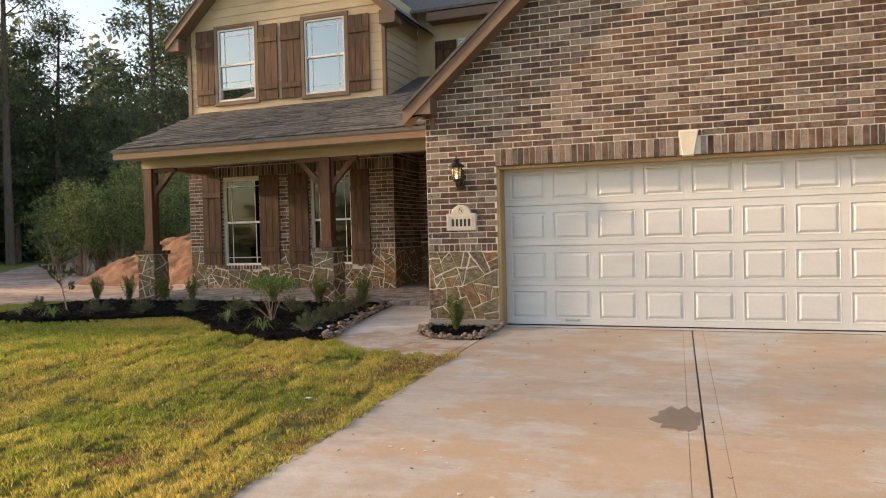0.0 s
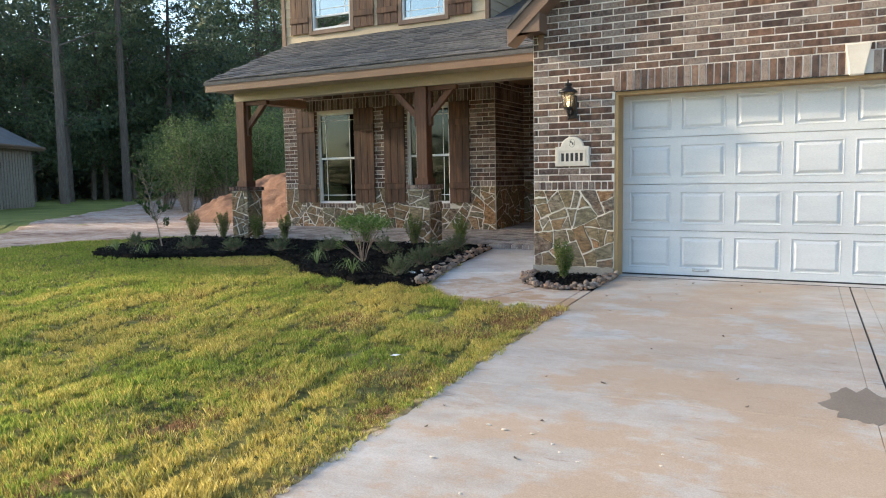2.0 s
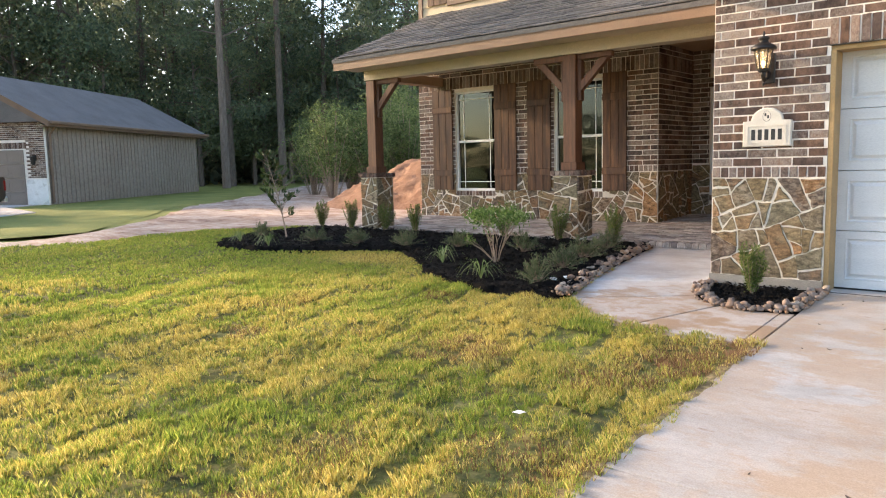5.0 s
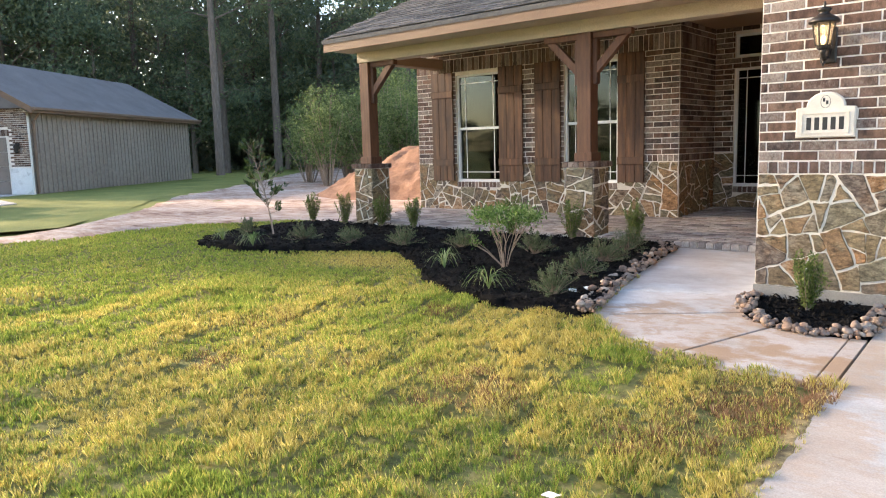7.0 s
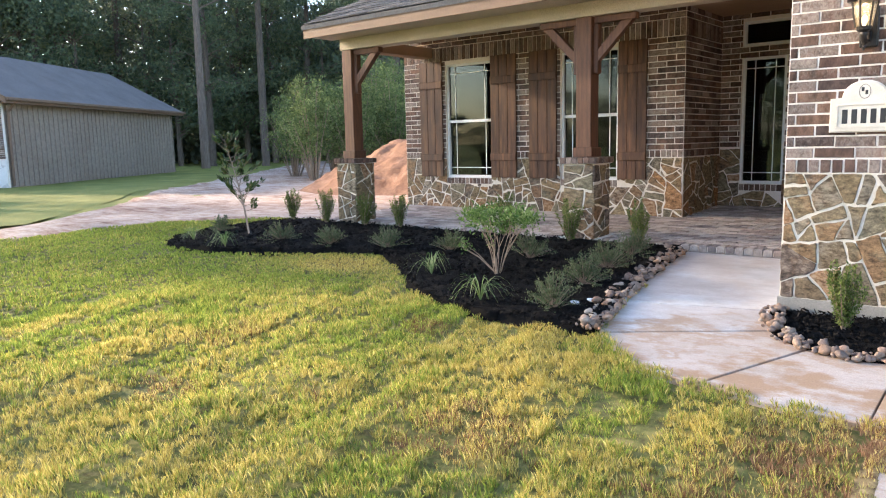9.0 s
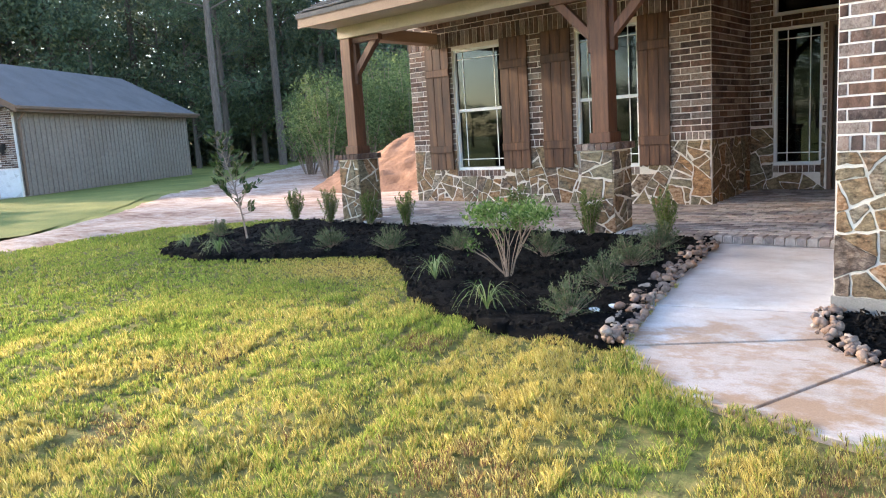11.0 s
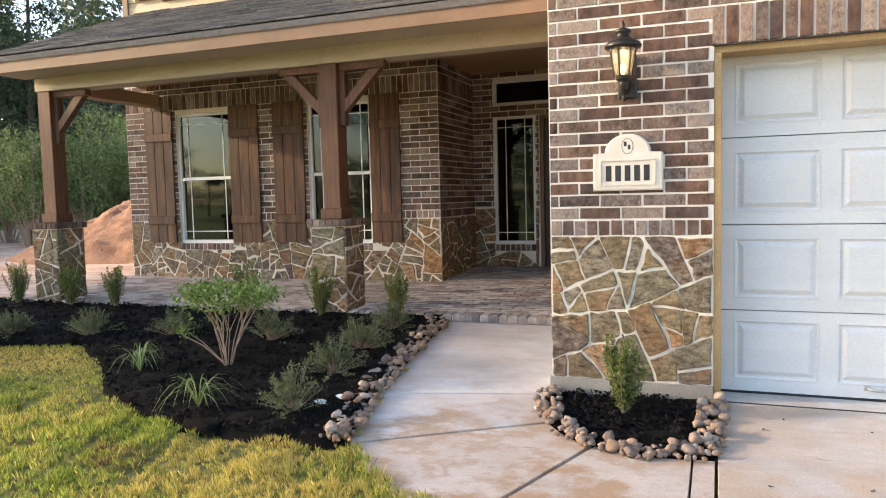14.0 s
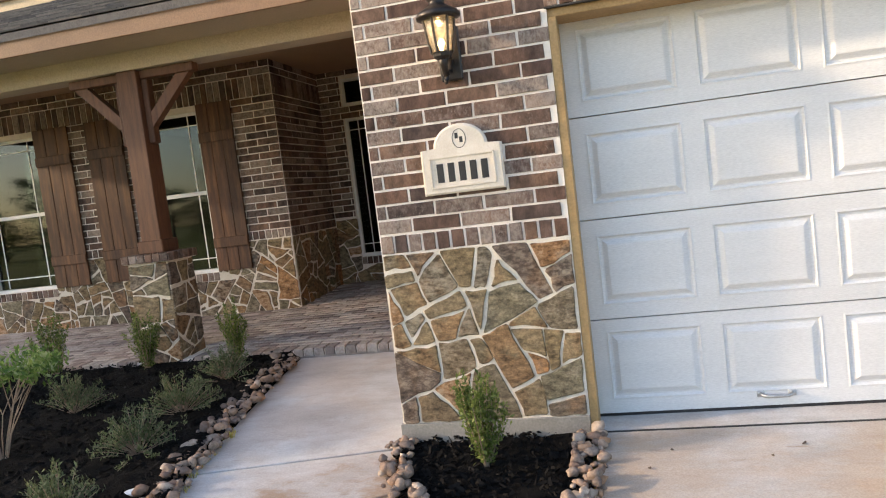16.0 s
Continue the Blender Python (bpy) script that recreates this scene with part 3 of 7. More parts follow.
SMALL_BED = [(0.0, 0.0), (0.0, -0.15), (0.06, -0.47), (0.26, -0.82), (0.62, -0.97), (0.98, -0.93), (0.98, 0.0)]
DIRT_EDGE = [(-11.3, -1.6), (-10.6, -0.9), (-10.2, 1.05), (-9.4, 1.45), (-8.5, 2.3), (-7.1, 2.6), (-7.1, 16.0), (-12, 26), (-44, 40), (-40.3, 29.6), (-26.9, 15.0), (-23.4, 11.0), (-19.0, 5.8), (-15.3, 2.9), (-12.6, 0.0), (-12.4, -1.2), (-14.5, -4.5), (-13.2, -5.0)]

xs = sorted(set([-300, -200, -120, -80, -60, -45] + [round(-36 + 1.0 * i, 2) for i in range(26)] + [round(-10 + 0.4 * i, 2) for i in range(46)] + [9, 11, 14, 20, 30, 50, 90, 160, 300]))
ys = sorted(set([-300, -160, -90, -50, -30, -22, -18] + [round(-16 + 0.5 * i, 2) for i in range(40)] + [4 + 1.5 * i for i in range(24)] + [45, 60, 90, 160, 300]))
g = Geo()
g.quad_grid([[(x, y, level(x, y) - (0.09 if -13.5 < x < 1.2 and -12 < y < 2.4 else 0.045) + 0.02 * noise.noise((x * 0.6, y * 0.6, 0)) * (1 if -12 < x < 2 else 3)) for x in xs] for y in ys])
structure("ground", g, FAR_GRASS, "grassy ground reaching out to the woods", "ground", True)


def sheet(poly, lift, step, rough, amp, seed):
    """A bumpy sheet of ground over an outline, its edge at the outline."""
    out = Geo()
    bm = bmesh.new()
    ring = []
    for i, p in enumerate(poly):
        q = poly[(i + 1) % len(poly)]
        n = max(1, int(math.dist(p, q) / step))
        for k in range(n):
            x, y = p[0] + (q[0] - p[0]) * k / n, p[1] + (q[1] - p[1]) * k / n
            ring.append((x + 0.25 * step * noise.noise((x * 2, y * 2, seed)), y + 0.25 * step * noise.noise((x * 2, y * 2, seed + 5))))
    vs = [bm.verts.new((x, y, 0)) for x, y in ring]
    es = [bm.edges.new((vs[i], vs[(i + 1) % len(vs)])) for i in range(len(vs))]
    bmesh.ops.triangle_fill(bm, use_beauty=True, edges=es)
    x0, x1, y0, y1 = min(p[0] for p in ring), max(p[0] for p in ring), min(p[1] for p in ring), max(p[1] for p in ring)
    for axis, lo, hi in ((0, x0, x1), (1, y0, y1)):
        k = lo + step
        while k < hi:
            co, no = (Vector((k, 0, 0)), Vector((1, 0, 0))) if axis == 0 else (Vector((0, k, 0)), Vector((0, 1, 0)))
            bmesh.ops.bisect_plane(bm, geom=bm.verts[:] + bm.edges[:] + bm.faces[:], plane_co=co, plane_no=no)
            k += step
    bmesh.ops.triangulate(bm, faces=bm.faces[:])
    edge = set(v for e in bm.edges if e.is_boundary for v in e.verts)
    for v in bm.verts:
        x, y = v.co.x, v.co.y
        h = amp * (noise.noise((x * rough, y * rough, seed)) + 0.5 * noise.noise((x * rough * 2.7, y * rough * 2.7, seed))) + lift
        v.co.z = level(x, y) + (-0.03 if v in edge else h)
    out.take(bm)
    return out


LAWN_EDGE = [(1.05, -1.8), (1.05, -13), (-16, -13), (-14, -4.8), (-11.3, -1.7), (-10.6, -1.0), (-10.2, 1.0), (-9.3, 1.4), (-8.5, 2.2), (-7.6, 2.2), (-7.4, 2.0), (-0.4, 1.9), (-0.2, -1.4)]
structure("lawn_soil", sheet(LAWN_EDGE, -0.040, 0.35, 2.0, 0.008, 12), TURF, "brown soil and thatch showing between the lawn grass", "soil", True)
structure("dirt_track", sheet(DIRT_EDGE, 0.0, 0.8, 0.9, 0.04, 3), DIRT, "bare sandy ground with ruts and reddish clods", "bare ground", True)
structure("neighbour_lawn", sheet([(-12.9, -0.3), (-15.6, 2.6), (-19.3, 5.5), (-23.8, 10.6), (-27.3, 14.6), (-36, 24), (-50, 22), (-60, -20), (-20, -14)], -0.015, 2.0, 0.4, 0.02, 8), FAR_GRASS, "mown green lawn of the house next door", "lawn", True)
mulch_bed = structure("mulch_bed", sheet(BED, 0.05, 0.11, 5.0, 0.035, 1), MULCH, "planting bed covered with black mulch", "planting bed", True)
small_bed = structure("small_mulch_bed", sheet(SMALL_BED, 0.0, 0.07, 6.0, 0.02, 2), MULCH, "small black mulch bed at the foot of the brick pier", "planting bed", True)


# ---- drive and walk ----
def paving(name, label, slabs, mat, thick=0.14):
    """Concrete cast in slabs, each slab a part, with the joints open between."""
    root = thing(name, label, "concrete paving")
    root["kind"] = "structure"
    for poly in slabs:
        area = sum(poly[i - 1][0] * p[1] - p[0] * poly[i - 1][1] for i, p in enumerate(poly))
        poly = poly if area > 0 else poly[::-1]
        s = Geo()
        s.slab(poly, lambda u, v, w: Vector((u, v, level(u, v) + w)), -thick, 0.0, 0.004)
        part("slab", s, mat, root)
    return root


rows_y = [-0.02, -3.97, -7.95, -12.0, -16.0]
lean = lambda c, y: c - 0.047 * y if 2 < c < 7 else c                 # the lengthwise joints drift over as the drive runs out
skew = lambda y, x: y + (0.04 * (x - 3.5) if -15 < y < -1 else 0.0)
cols = [(1.0, 3.238), (3.2395, 3.332), (3.348, 3.4585), (3.4605, 5.85), (5.854, 8.2)]
slabs = []
for a, b in cols:
    for k in range(len(rows_y) - 1):
        y0, y1 = rows_y[k + 1] + 0.0035, rows_y[k] - 0.0035
        slabs.append([(lean(c, y), skew(y, lean(c, y))) for c, y in ((a, y0), (b, y0), (b, y1), (a, y1))])
g = Geo()
g.slab([(0.98, -16), (8.2, -16), (8.2, -5), (8.2, -0.02), (1.0, -0.02), (1.0, -5)], lambda u, v, w: Vector((u, v, level(u, v) + w)), -0.14, -0.009, 0.0)
structure("drive_bed", g, FOOTING, "grey concrete seen in the driveway joints", "joint")
paving("driveway", "pale concrete driveway with rusty stains and tooled joints", slabs, CONCRETE)
g = Geo()
g.box(3.3365, 3.3435, -16, -0.05, -0.2, -0.1)
b = len(g.v) - 8
g.v[b:] = [(lean(x, y), y, level(x, y) - (0.20 if i < 4 else 0.007)) for i, (x, y, z) in enumerate(g.v[b:])]
structure("expansion_joint", g, RUBBER, "dark expansion strip between the driveway slabs", "joint")

g = Geo()
fringe = []
for i in range(170):
    y = -1.93 - 0.06 * i
    wob = noise.noise((0.3, y * 1.4, 4)) + 0.7 * noise.noise((0.7, y * 6.0, 4))
    edge = 1.018 + 0.045 * wob + 0.035 * noise.noise((2, y * 19, 1))
    fringe.append([(0.93, y, level(0, y) - 0.012), (0.985, y, level(0, y) + 0.002), (max(1.0, edge - 0.02), y, level(0, y) + 0.003), (max(1.005, edge), y, level(0, y) - 0.002)])
g.quad_grid(fringe)
structure("soil_fringe", g, THATCH, "ragged line of soil and thatch along the driveway edge", "soil", True)

walk_slabs = [
    [(0.0 - 0.004, -0.10), (-0.004, 1.84), (-1.38, 1.84), (-1.33, 1.35), (-1.20, 0.50), (-1.085, -0.335)],
    [(-1.075, -0.355), (0.0, -0.125), (0.0, -0.15), (0.055, -0.46), (0.10, -0.60), (-0.845, -1.17), (-0.90, -1.02)],
    [(-0.835, -1.195), (0.11, -0.625), (0.26, -0.82), (0.39, -0.875), (0.035, -1.77), (0.0, -1.775), (-0.44, -1.64)],
    [(0.41, -0.89), (0.62, -0.97), (0.88, -0.945), (0.88, -1.885), (0.50, -1.86), (0.055, -1.78)],
    [(0.89, -0.94), (0.985, -0.93), (0.985, -1.90), (0.89, -1.887)],
]
paving("front_walk", "pale concrete front walk with rusty washes", walk_slabs, CONCRETE_WALK)
g = Geo()
g.slab([(0.985, -0.006), (5.73, -0.006), (5.73, 0.5), (0.985, 0.5)], lambda u, v, w: Vector((u, v, w)), -0.2, -0.004, 0.004)
structure("garage_threshold", g, CONCRETE_WALK, "concrete lip under the garage door", "threshold")

g = Geo()
g.box(0.99, 5.72, -0.0195, -0.0065, -0.1, 0.0005)
structure("threshold_joint", g, RUBBER, "dark joint between the driveway and the garage slab", "joint")


# ---- masonry ----
COURSE, LONG = 0.0762, 0.254
random.seed(4)


def brick_mesh(w, h, d, seed):
    r = random.Random(seed)
    s = Geo()
    j = lambda: r.uniform(-0.0022, 0.0022)
    poly = [(-w / 2 + j(), -h / 2 + j()), (w / 2 + j(), -h / 2 + j()), (w / 2 + j(), h / 2 + j()), (-w / 2 + j(), h / 2 + j())]
    s.slab(poly, lambda u, v, q: (u, -q, v), -0.02, d, 0.0025)
    return s.mesh("brick", BRICK)


BRICKS = [brick_mesh(LONG - 0.012, COURSE - 0.012, 0.004 + 0.0012 * (k % 3), k) for k in range(6)]
HEADS = [brick_mesh(0.064, 0.088, 0.006 + 0.001 * k, 20 + k) for k in range(3)]
SOLDIERS = [brick_mesh(COURSE - 0.012, 0.211, 0.006 + 0.002 * (k % 2), 30 + k) for k in range(4)]


def stamp(me, geo, put):
    """Adds a copy of a shared brick into a joined mesh."""
    b = len(geo.v)
    geo.v += [tuple(put(v.co.x, v.co.z, -v.co.y)) for v in me.vertices]
    geo.f += [tuple(b + i for i in p.vertices) for p in me.polygons]


def lay(wall, put, turn, shapes, rest, near, u, v, mesh_pool, rng, count):
    """One whole brick: an object of its own in the near stretch, else into the joined rest."""
    me = mesh_pool[rng.randrange(len(mesh_pool))]
    if near(u, v) and count[0] < 300:
        ob = new("brick", me)
        ob.parent = wall
        p = put(u, v, rng.uniform(-0.002, 0.002))
        ob.matrix_local = Matrix.Translation(p) @ turn
        count[0] += 1
    else:
        stamp(me, rest, lambda a, b2, c: put(u + a, v + b2, c))


def bond(wall, put, turn, u0, u1, v0, v1, holes, near, rng, count, rest, cuts=(), shift=0.0):
    """Running bond over a stretch of wall, with cut bricks at its ends, round the holes and along the slanting cuts (a, b, c: a*u + b*v <= c)."""
    k, v = 0, v0
    while v < v1 - 0.01:
        top = min(v + COURSE, v1)
        start = u0 - (LONG * 0.5 if k % 2 else 0.0) - shift
        spans, u = [], start
        gaps = [(h[0], h[1]) for h in holes if h[2] < top - 0.012 and h[3] > v + 0.012]
        while u < u1:
            a, b = max(u, u0), min(u + LONG, u1)
            segs = [(a, b)]
            for ha, hb in gaps:
                segs = [s for q in segs for s in ((q[0], min(q[1], ha)), (max(q[0], hb), q[1])) if s[1] - s[0] > 0.025]
            spans += segs
            u += LONG
        for a, b in spans:
            if b - a < 0.03:
                continue
            poly = [(a + 0.0055, v + 0.0055), (b - 0.0055, v + 0.0055), (b - 0.0055, top - 0.0055), (a + 0.0055, top - 0.0055)]
            cut = poly
            for c in cuts:
                cut = clip(cut, *c) if len(cut) > 2 else []
            if len(cut) < 3:
                continue
            if cut == poly and abs(b - a - LONG) < 1e-4 and abs(top - v - COURSE) < 1e-4:
                lay(wall, put, turn, BRICKS, rest, near, (a + b) / 2, (v + top) / 2, BRICKS, rng, count)
            elif near((a + b) / 2, v) and count[0] < 300 and cut == poly:
                s = Geo()
                s.slab(cut, put, -0.02, 0.004 + rng.uniform(0, 0.003), 0.0025)
                part("brick", s, BRICK, wall)
                count[0] += 1
            else:
                rest.slab(cut, put, -0.02, 0.004 + rng.uniform(0, 0.003), 0.0025)
        v += COURSE
        k += 1


def upright(wall, put, turn, u0, u1, v, pool, pitch, near, rng, count, rest, skip=()):
    """A row of bricks set on end or on edge."""
    n = max(1, round((u1 - u0) / pitch))
    for i in range(n):
        u = u0 + (i + 0.5) * (u1 - u0) / n
        if any(a < u < b for a, b in skip):
            continue
        lay(wall, put, turn, pool, rest, near, u, v, pool, rng, count)


def area_of(p):
    return 0.5 * sum(p[i - 1][0] * q[1] - q[0] * p[i - 1][1] for i, q in enumerate(p))


def sharp_corner(poly):
    """The smallest angle of an outline, in degrees."""
    turn = []
    for i, q in enumerate(poly):
        p, r = Vector(poly[i - 1]), Vector(poly[(i + 1) % len(poly)])
        a, b = p - Vector(q), r - Vector(q)
        turn.append(math.degrees(a.angle(b, 0)) if a.length > 1e-6 and b.length > 1e-6 else 180)
    return min(turn)


def rubble(wall, put, n, u0, u1, v0, v1, gap, rng, holes=(), parts=True, rest=None):
    """Random stonework: the stretch is broken again and again by slanting joints into about n angular stones of uneven size, with open joints and uneven faces."""
    typical = math.sqrt((u1 - u0) * (v1 - v0) / n)
    shift = rng.uniform(0, 50)
    weight = lambda: rng.choice((0.3, 0.6, 0.8, 1.0, 1.2, 1.5))
    cells = [([(u0, v0), (u1, v0), (u1, v1), (u0, v1)], 1.0)]
    for _ in range(n * 3):
        if len(cells) >= n:
            break
        k = max(range(len(cells)), key=lambda i: area_of(cells[i][0]) * cells[i][1])
        c = cells.pop(k)[0]
        cu, cv = sum(p[0] for p in c) / len(c), sum(p[1] for p in c) / len(c)
        reach = {}
        for a in range(0, 180, 15):
            ca, sa = math.cos(radians(a)), math.sin(radians(a))
            d = [p[0] * ca + p[1] * sa for p in c]
            reach[a] = max(d) - min(d)
        a = max(reach, key=lambda q: reach[q] * (1.2 if q in (0, 90) else 1.0))
        best, halves = 0.0, None
        for _ in range(5):
            slant = radians(a + rng.choice((-38, -24, -14, -6, 0, 5, 12, 22, 36)))
            ca, sa = math.cos(slant), math.sin(slant)
            at = cu * ca + cv * sa + rng.uniform(-0.22, 0.22) * reach[a]
            pair = [clip(c, ca, sa, at), clip(c, -ca, -sa, -at)]
            if any(len(h) < 3 or area_of(h) < 0.12 * typical ** 2 for h in pair):
                continue
            plump = min(area_of(h) / sum(math.dist(h[i - 1], q) for i, q in enumerate(h)) ** 2 for h in pair)
            blunt = all(sharp_corner(h) > 44 for h in pair)
            score = plump * (1.0 if blunt else 0.4) * rng.uniform(0.8, 1.2)
            if score > best:
                best, halves = score, pair
        if halves:
            cells += [(h, weight()) for h in halves]
        else:
            cells.append((c, 0.4 * weight()))

    def wander(u, v):
        m = min(1.0, min(u - u0, u1 - u, v - v0, v1 - v) / 0.06)
        m = 0.10 * typical * max(0.0, m)
        f = 1.5 / typical
        return (u + m * (noise.noise((u * f, v * f, shift)) + 0.4 * noise.noise((u * f * 2.4, v * f * 2.4, shift))),
                v + m * (noise.noise((u * f, v * f, shift + 9)) + 0.4 * noise.noise((u * f * 2.4, v * f * 2.4, shift + 9))))
    for c, _ in cells:
        c = [q for i, q in enumerate(c) if math.dist(q, c[i - 1]) > 0.003]
        poly = c
        for i in range(len(c)):
            mine = gap * rng.choice((0.12, 0.2, 0.3, 0.42, 0.7))
            p, q = c[i], c[(i + 1) % len(c)]
            d = math.dist(p, q)
            if d > 1e-6 and len(poly) > 2:
                a, b = (q[1] - p[1]) / d, -(q[0] - p[0]) / d
                poly = clip(poly, a, b, a * p[0] + b * p[1] - mine)
        for h in holes:
            if len(poly) < 3:
                break
            cu = sum(p[0] for p in poly) / len(poly)
            cv = sum(p[1] for p in poly) / len(poly)
            us_ = [p[0] for p in poly]
            if max(us_) > h[0] and min(us_) < h[1] and max(p[1] for p in poly) > h[2]:
                if cv < h[2]:
                    poly = clip(poly, 0, 1, h[2])
                elif cu < (h[0] + h[1]) / 2:
                    poly = clip(poly, 1, 0, h[0])
                else:
                    poly = clip(poly, -1, 0, -h[1])
        clean = []
        for p in poly:
            if not clean or min(math.dist(p, clean[-1]), math.dist(p, clean[0])) > 0.010:
                clean.append(p)
        if len(clean) < 3 or area_of(clean) < 0.0003:
            continue
        # knock the sharp corners off
        soft = []
        for i, p in enumerate(clean):
            q0, q1 = clean[i - 1], clean[(i + 1) % len(clean)]
            d0, d1 = math.dist(p, q0), math.dist(p, q1)
            k0, k1 = min(0.3, rng.uniform(0.003, 0.013) / d0), min(0.33, rng.uniform(0.003, 0.013) / d1)
            soft.append((p[0] + (q0[0] - p[0]) * k0, p[1] + (q0[1] - p[1]) * k0))
            soft.append((p[0] + (q1[0] - p[0]) * k1, p[1] + (q1[1] - p[1]) * k1))
        rough = []
        for i, p in enumerate(soft):
            q = soft[(i + 1) % len(soft)]
            d = math.dist(p, q)
            rough.append(p)
            if d > 0.05:
                for f in ((0.5,) if d < 0.11 else (0.33, 0.66) if d < 0.2 else (0.25, 0.5, 0.75)):
                    k = rng.uniform(-0.005, 0.006)
                    rough.append((p[0] + (q[0] - p[0]) * f - (q[1] - p[1]) / d * k, p[1] + (q[1] - p[1]) * f + (q[0] - p[0]) / d * k))
        soft = [p if any(min(abs(p[0] - h[0]), abs(p[0] - h[1])) < 0.05 or abs(p[1] - h[2]) < 0.05 for h in holes) else wander(*p) for p in rough]
        tilt_u, tilt_v, out = rng.uniform(-0.03, 0.03), rng.uniform(-0.03, 0.03), rng.uniform(0.007, 0.014)
        cu, cv = sum(p[0] for p in soft) / len(soft), sum(p[1] for p in soft) / len(soft)
        face = lambda u, v, w, tu=tilt_u, tv=tilt_v, cu=cu, cv=cv: put(u, v, w if w < 0 else max(0.0045, w + tu * (u - cu) + tv * (v - cv)))
        s = Geo() if parts else rest
        s.slab(soft, face, -0.02, out, 0.004)
        if parts:
            part("stone", s, STONE, wall)


def pierced(geo, put, u0, u1, v0, v1, w0, w1, holes):
    """A plain wall body with rectangular holes through it, as butted boxes."""
    us = sorted(set([u0, u1] + [min(max(h[k], u0), u1) for h in holes for k in (0, 1)]))
    for a, b in zip(us, us[1:]):
        if b - a < 1e-6:
            continue
        block = sorted((max(h[2], v0), min(h[3], v1)) for h in holes if h[0] < (a + b) / 2 < h[1])
        lo = v0
        for p, q in block + [(v1, v1)]:
            if p - lo > 1e-4:
                geo.slab([(a, lo), (b, lo), (b, p), (a, p)], put, w0, w1, 0.0)
                n = len(geo.v)
                geo.f.append((n - 12, n - 11, n - 10, n - 9)[::-1])
            lo = max(lo, q)


FRONT = Matrix.Identity(4)
SIDE = Matrix.Rotation(radians(90), 4, "Z")

# -- garage front --
GX1, OX0, OX1, OZ = 6.70, 0.97, 5.74, 2.08
STONE_TOP = 0.98
RAKE = (1.156, 4.113, 0.88)                       # a point of the rake's upper edge and its slope
RIDGE_X = 3.355
rake_z = lambda x: RAKE[1] + RAKE[2] * ((x if x < RIDGE_X else 2 * RIDGE_X - x) - RAKE[0])
gput = wall_frame((0, 0, 0), (1, 0, 0))
g = Geo()
pierced(g, gput, 0, GX1, -0.2, 2.9, -0.22, 0.0, [(OX0, OX1, -0.2, OZ)])
peak = rake_z(RIDGE_X) - 0.1
g.slab([(0, 2.9), (GX1, 2.9), (GX1, rake_z(GX1) - 0.1), (RIDGE_X, peak), (0, rake_z(0) - 0.1)], gput, -0.22, 0.0, 0.0)
wall_garage = structure("wall_garage", g, MORTAR, "washed brown brick garage gable with a stone base", "wall")
rng, count, rest = random.Random(11), [0], Geo()
near_g = lambda u, v: u < 1.9 and v < 3.0
cut_l = (-RAKE[2], 1.0, RAKE[1] - RAKE[2] * RAKE[0] - 0.24)
cut_r = (RAKE[2], 1.0, RAKE[1] + RAKE[2] * (2 * RIDGE_X - RAKE[0]) - 0.24)
upright(wall_garage, gput, FRONT, 0.003, OX0 - 0.003, 1.032, HEADS, 0.0747, near_g, rng, count, rest)
bond(wall_garage, gput, FRONT, 0.0, GX1, 1.084, 5.9, [(OX0 + 0.005, OX1 - 0.005, 0, OZ + 0.223)], near_g, rng, count, rest, (cut_l, cut_r), 0.07)
upright(wall_garage, gput, FRONT, OX0 - 0.015, OX1 + 0.015, OZ + 0.1115, SOLDIERS, COURSE, near_g, rng, count, rest, [(3.225, 3.46)])
upright(wall_garage, gput, FRONT, OX1 + 0.003, GX1 - 0.003, 1.032, HEADS, 0.0747, near_g, rng, count, rest)
tagged(part("brickwork", rest, BRICK, wall_garage), kind="stuff")
stone_rng = random.Random(6)
rubble(wall_garage, gput, 38, 0.0, OX0, 0.085, STONE_TOP, 0.018, stone_rng)
rubble(wall_garage, gput, 44, OX1, GX1, 0.085, STONE_TOP, 0.018, stone_rng)
g = Geo()
g.box(-0.012, OX0, -0.014, 0.1, -0.25, 0.085, 0.004)
g.box(OX1, GX1, -0.014, 0.1, -0.25, 0.085, 0.004)
structure("garage_footing", g, FOOTING, "grey concrete footing under the stone piers", "footing")
STONE_BACK = Geo()
STONE_BACK.box(0.001, OX0 - 0.001, -0.0025, 0.02, 0.085, STONE_TOP)
STONE_BACK.box(OX1 + 0.001, GX1 - 0.001, -0.0025, 0.02, 0.085, STONE_TOP)
part("stone_bedding", STONE_BACK, STONE_MORTAR, wall_garage)

# keystone
g = Geo()
g.slab([(3.272, 2.07), (3.396, 2.07), (3.455, 2.372), (3.228, 2.372)], gput, -0.05, 0.045, 0.01)
tagged(part("keystone", g, CAST), "pale cast stone keystone over the garage door", "keystone")

# garage side wall along the entry, and the far side
sput = wall_frame((0, 8, 0), (0, -1, 0))
g = Geo()
pierced(g, sput, 0, 7.78, -0.2, 3.2, -0.22, 0.0, [])
wall_garage_side = structure("wall_garage_side", g, MORTAR, "washed brown brick side wall of the garage", "wall")
rest, count = Geo(), [300]
bond(wall_garage_side, sput, SIDE, 0, 7.78, 1.084, 3.0, [], lambda u, v: False, rng, count, rest)
tagged(part("brickwork", rest, BRICK, wall_garage_side), kind="stuff")
rest = Geo()
rubble(wall_garage_side, sput, 120, 0, 7.78, 0.05, 1.07, 0.02, stone_rng, (), False, rest)
tagged(part("stonework", rest, STONE, wall_garage_side), kind="stuff")
g = Geo()
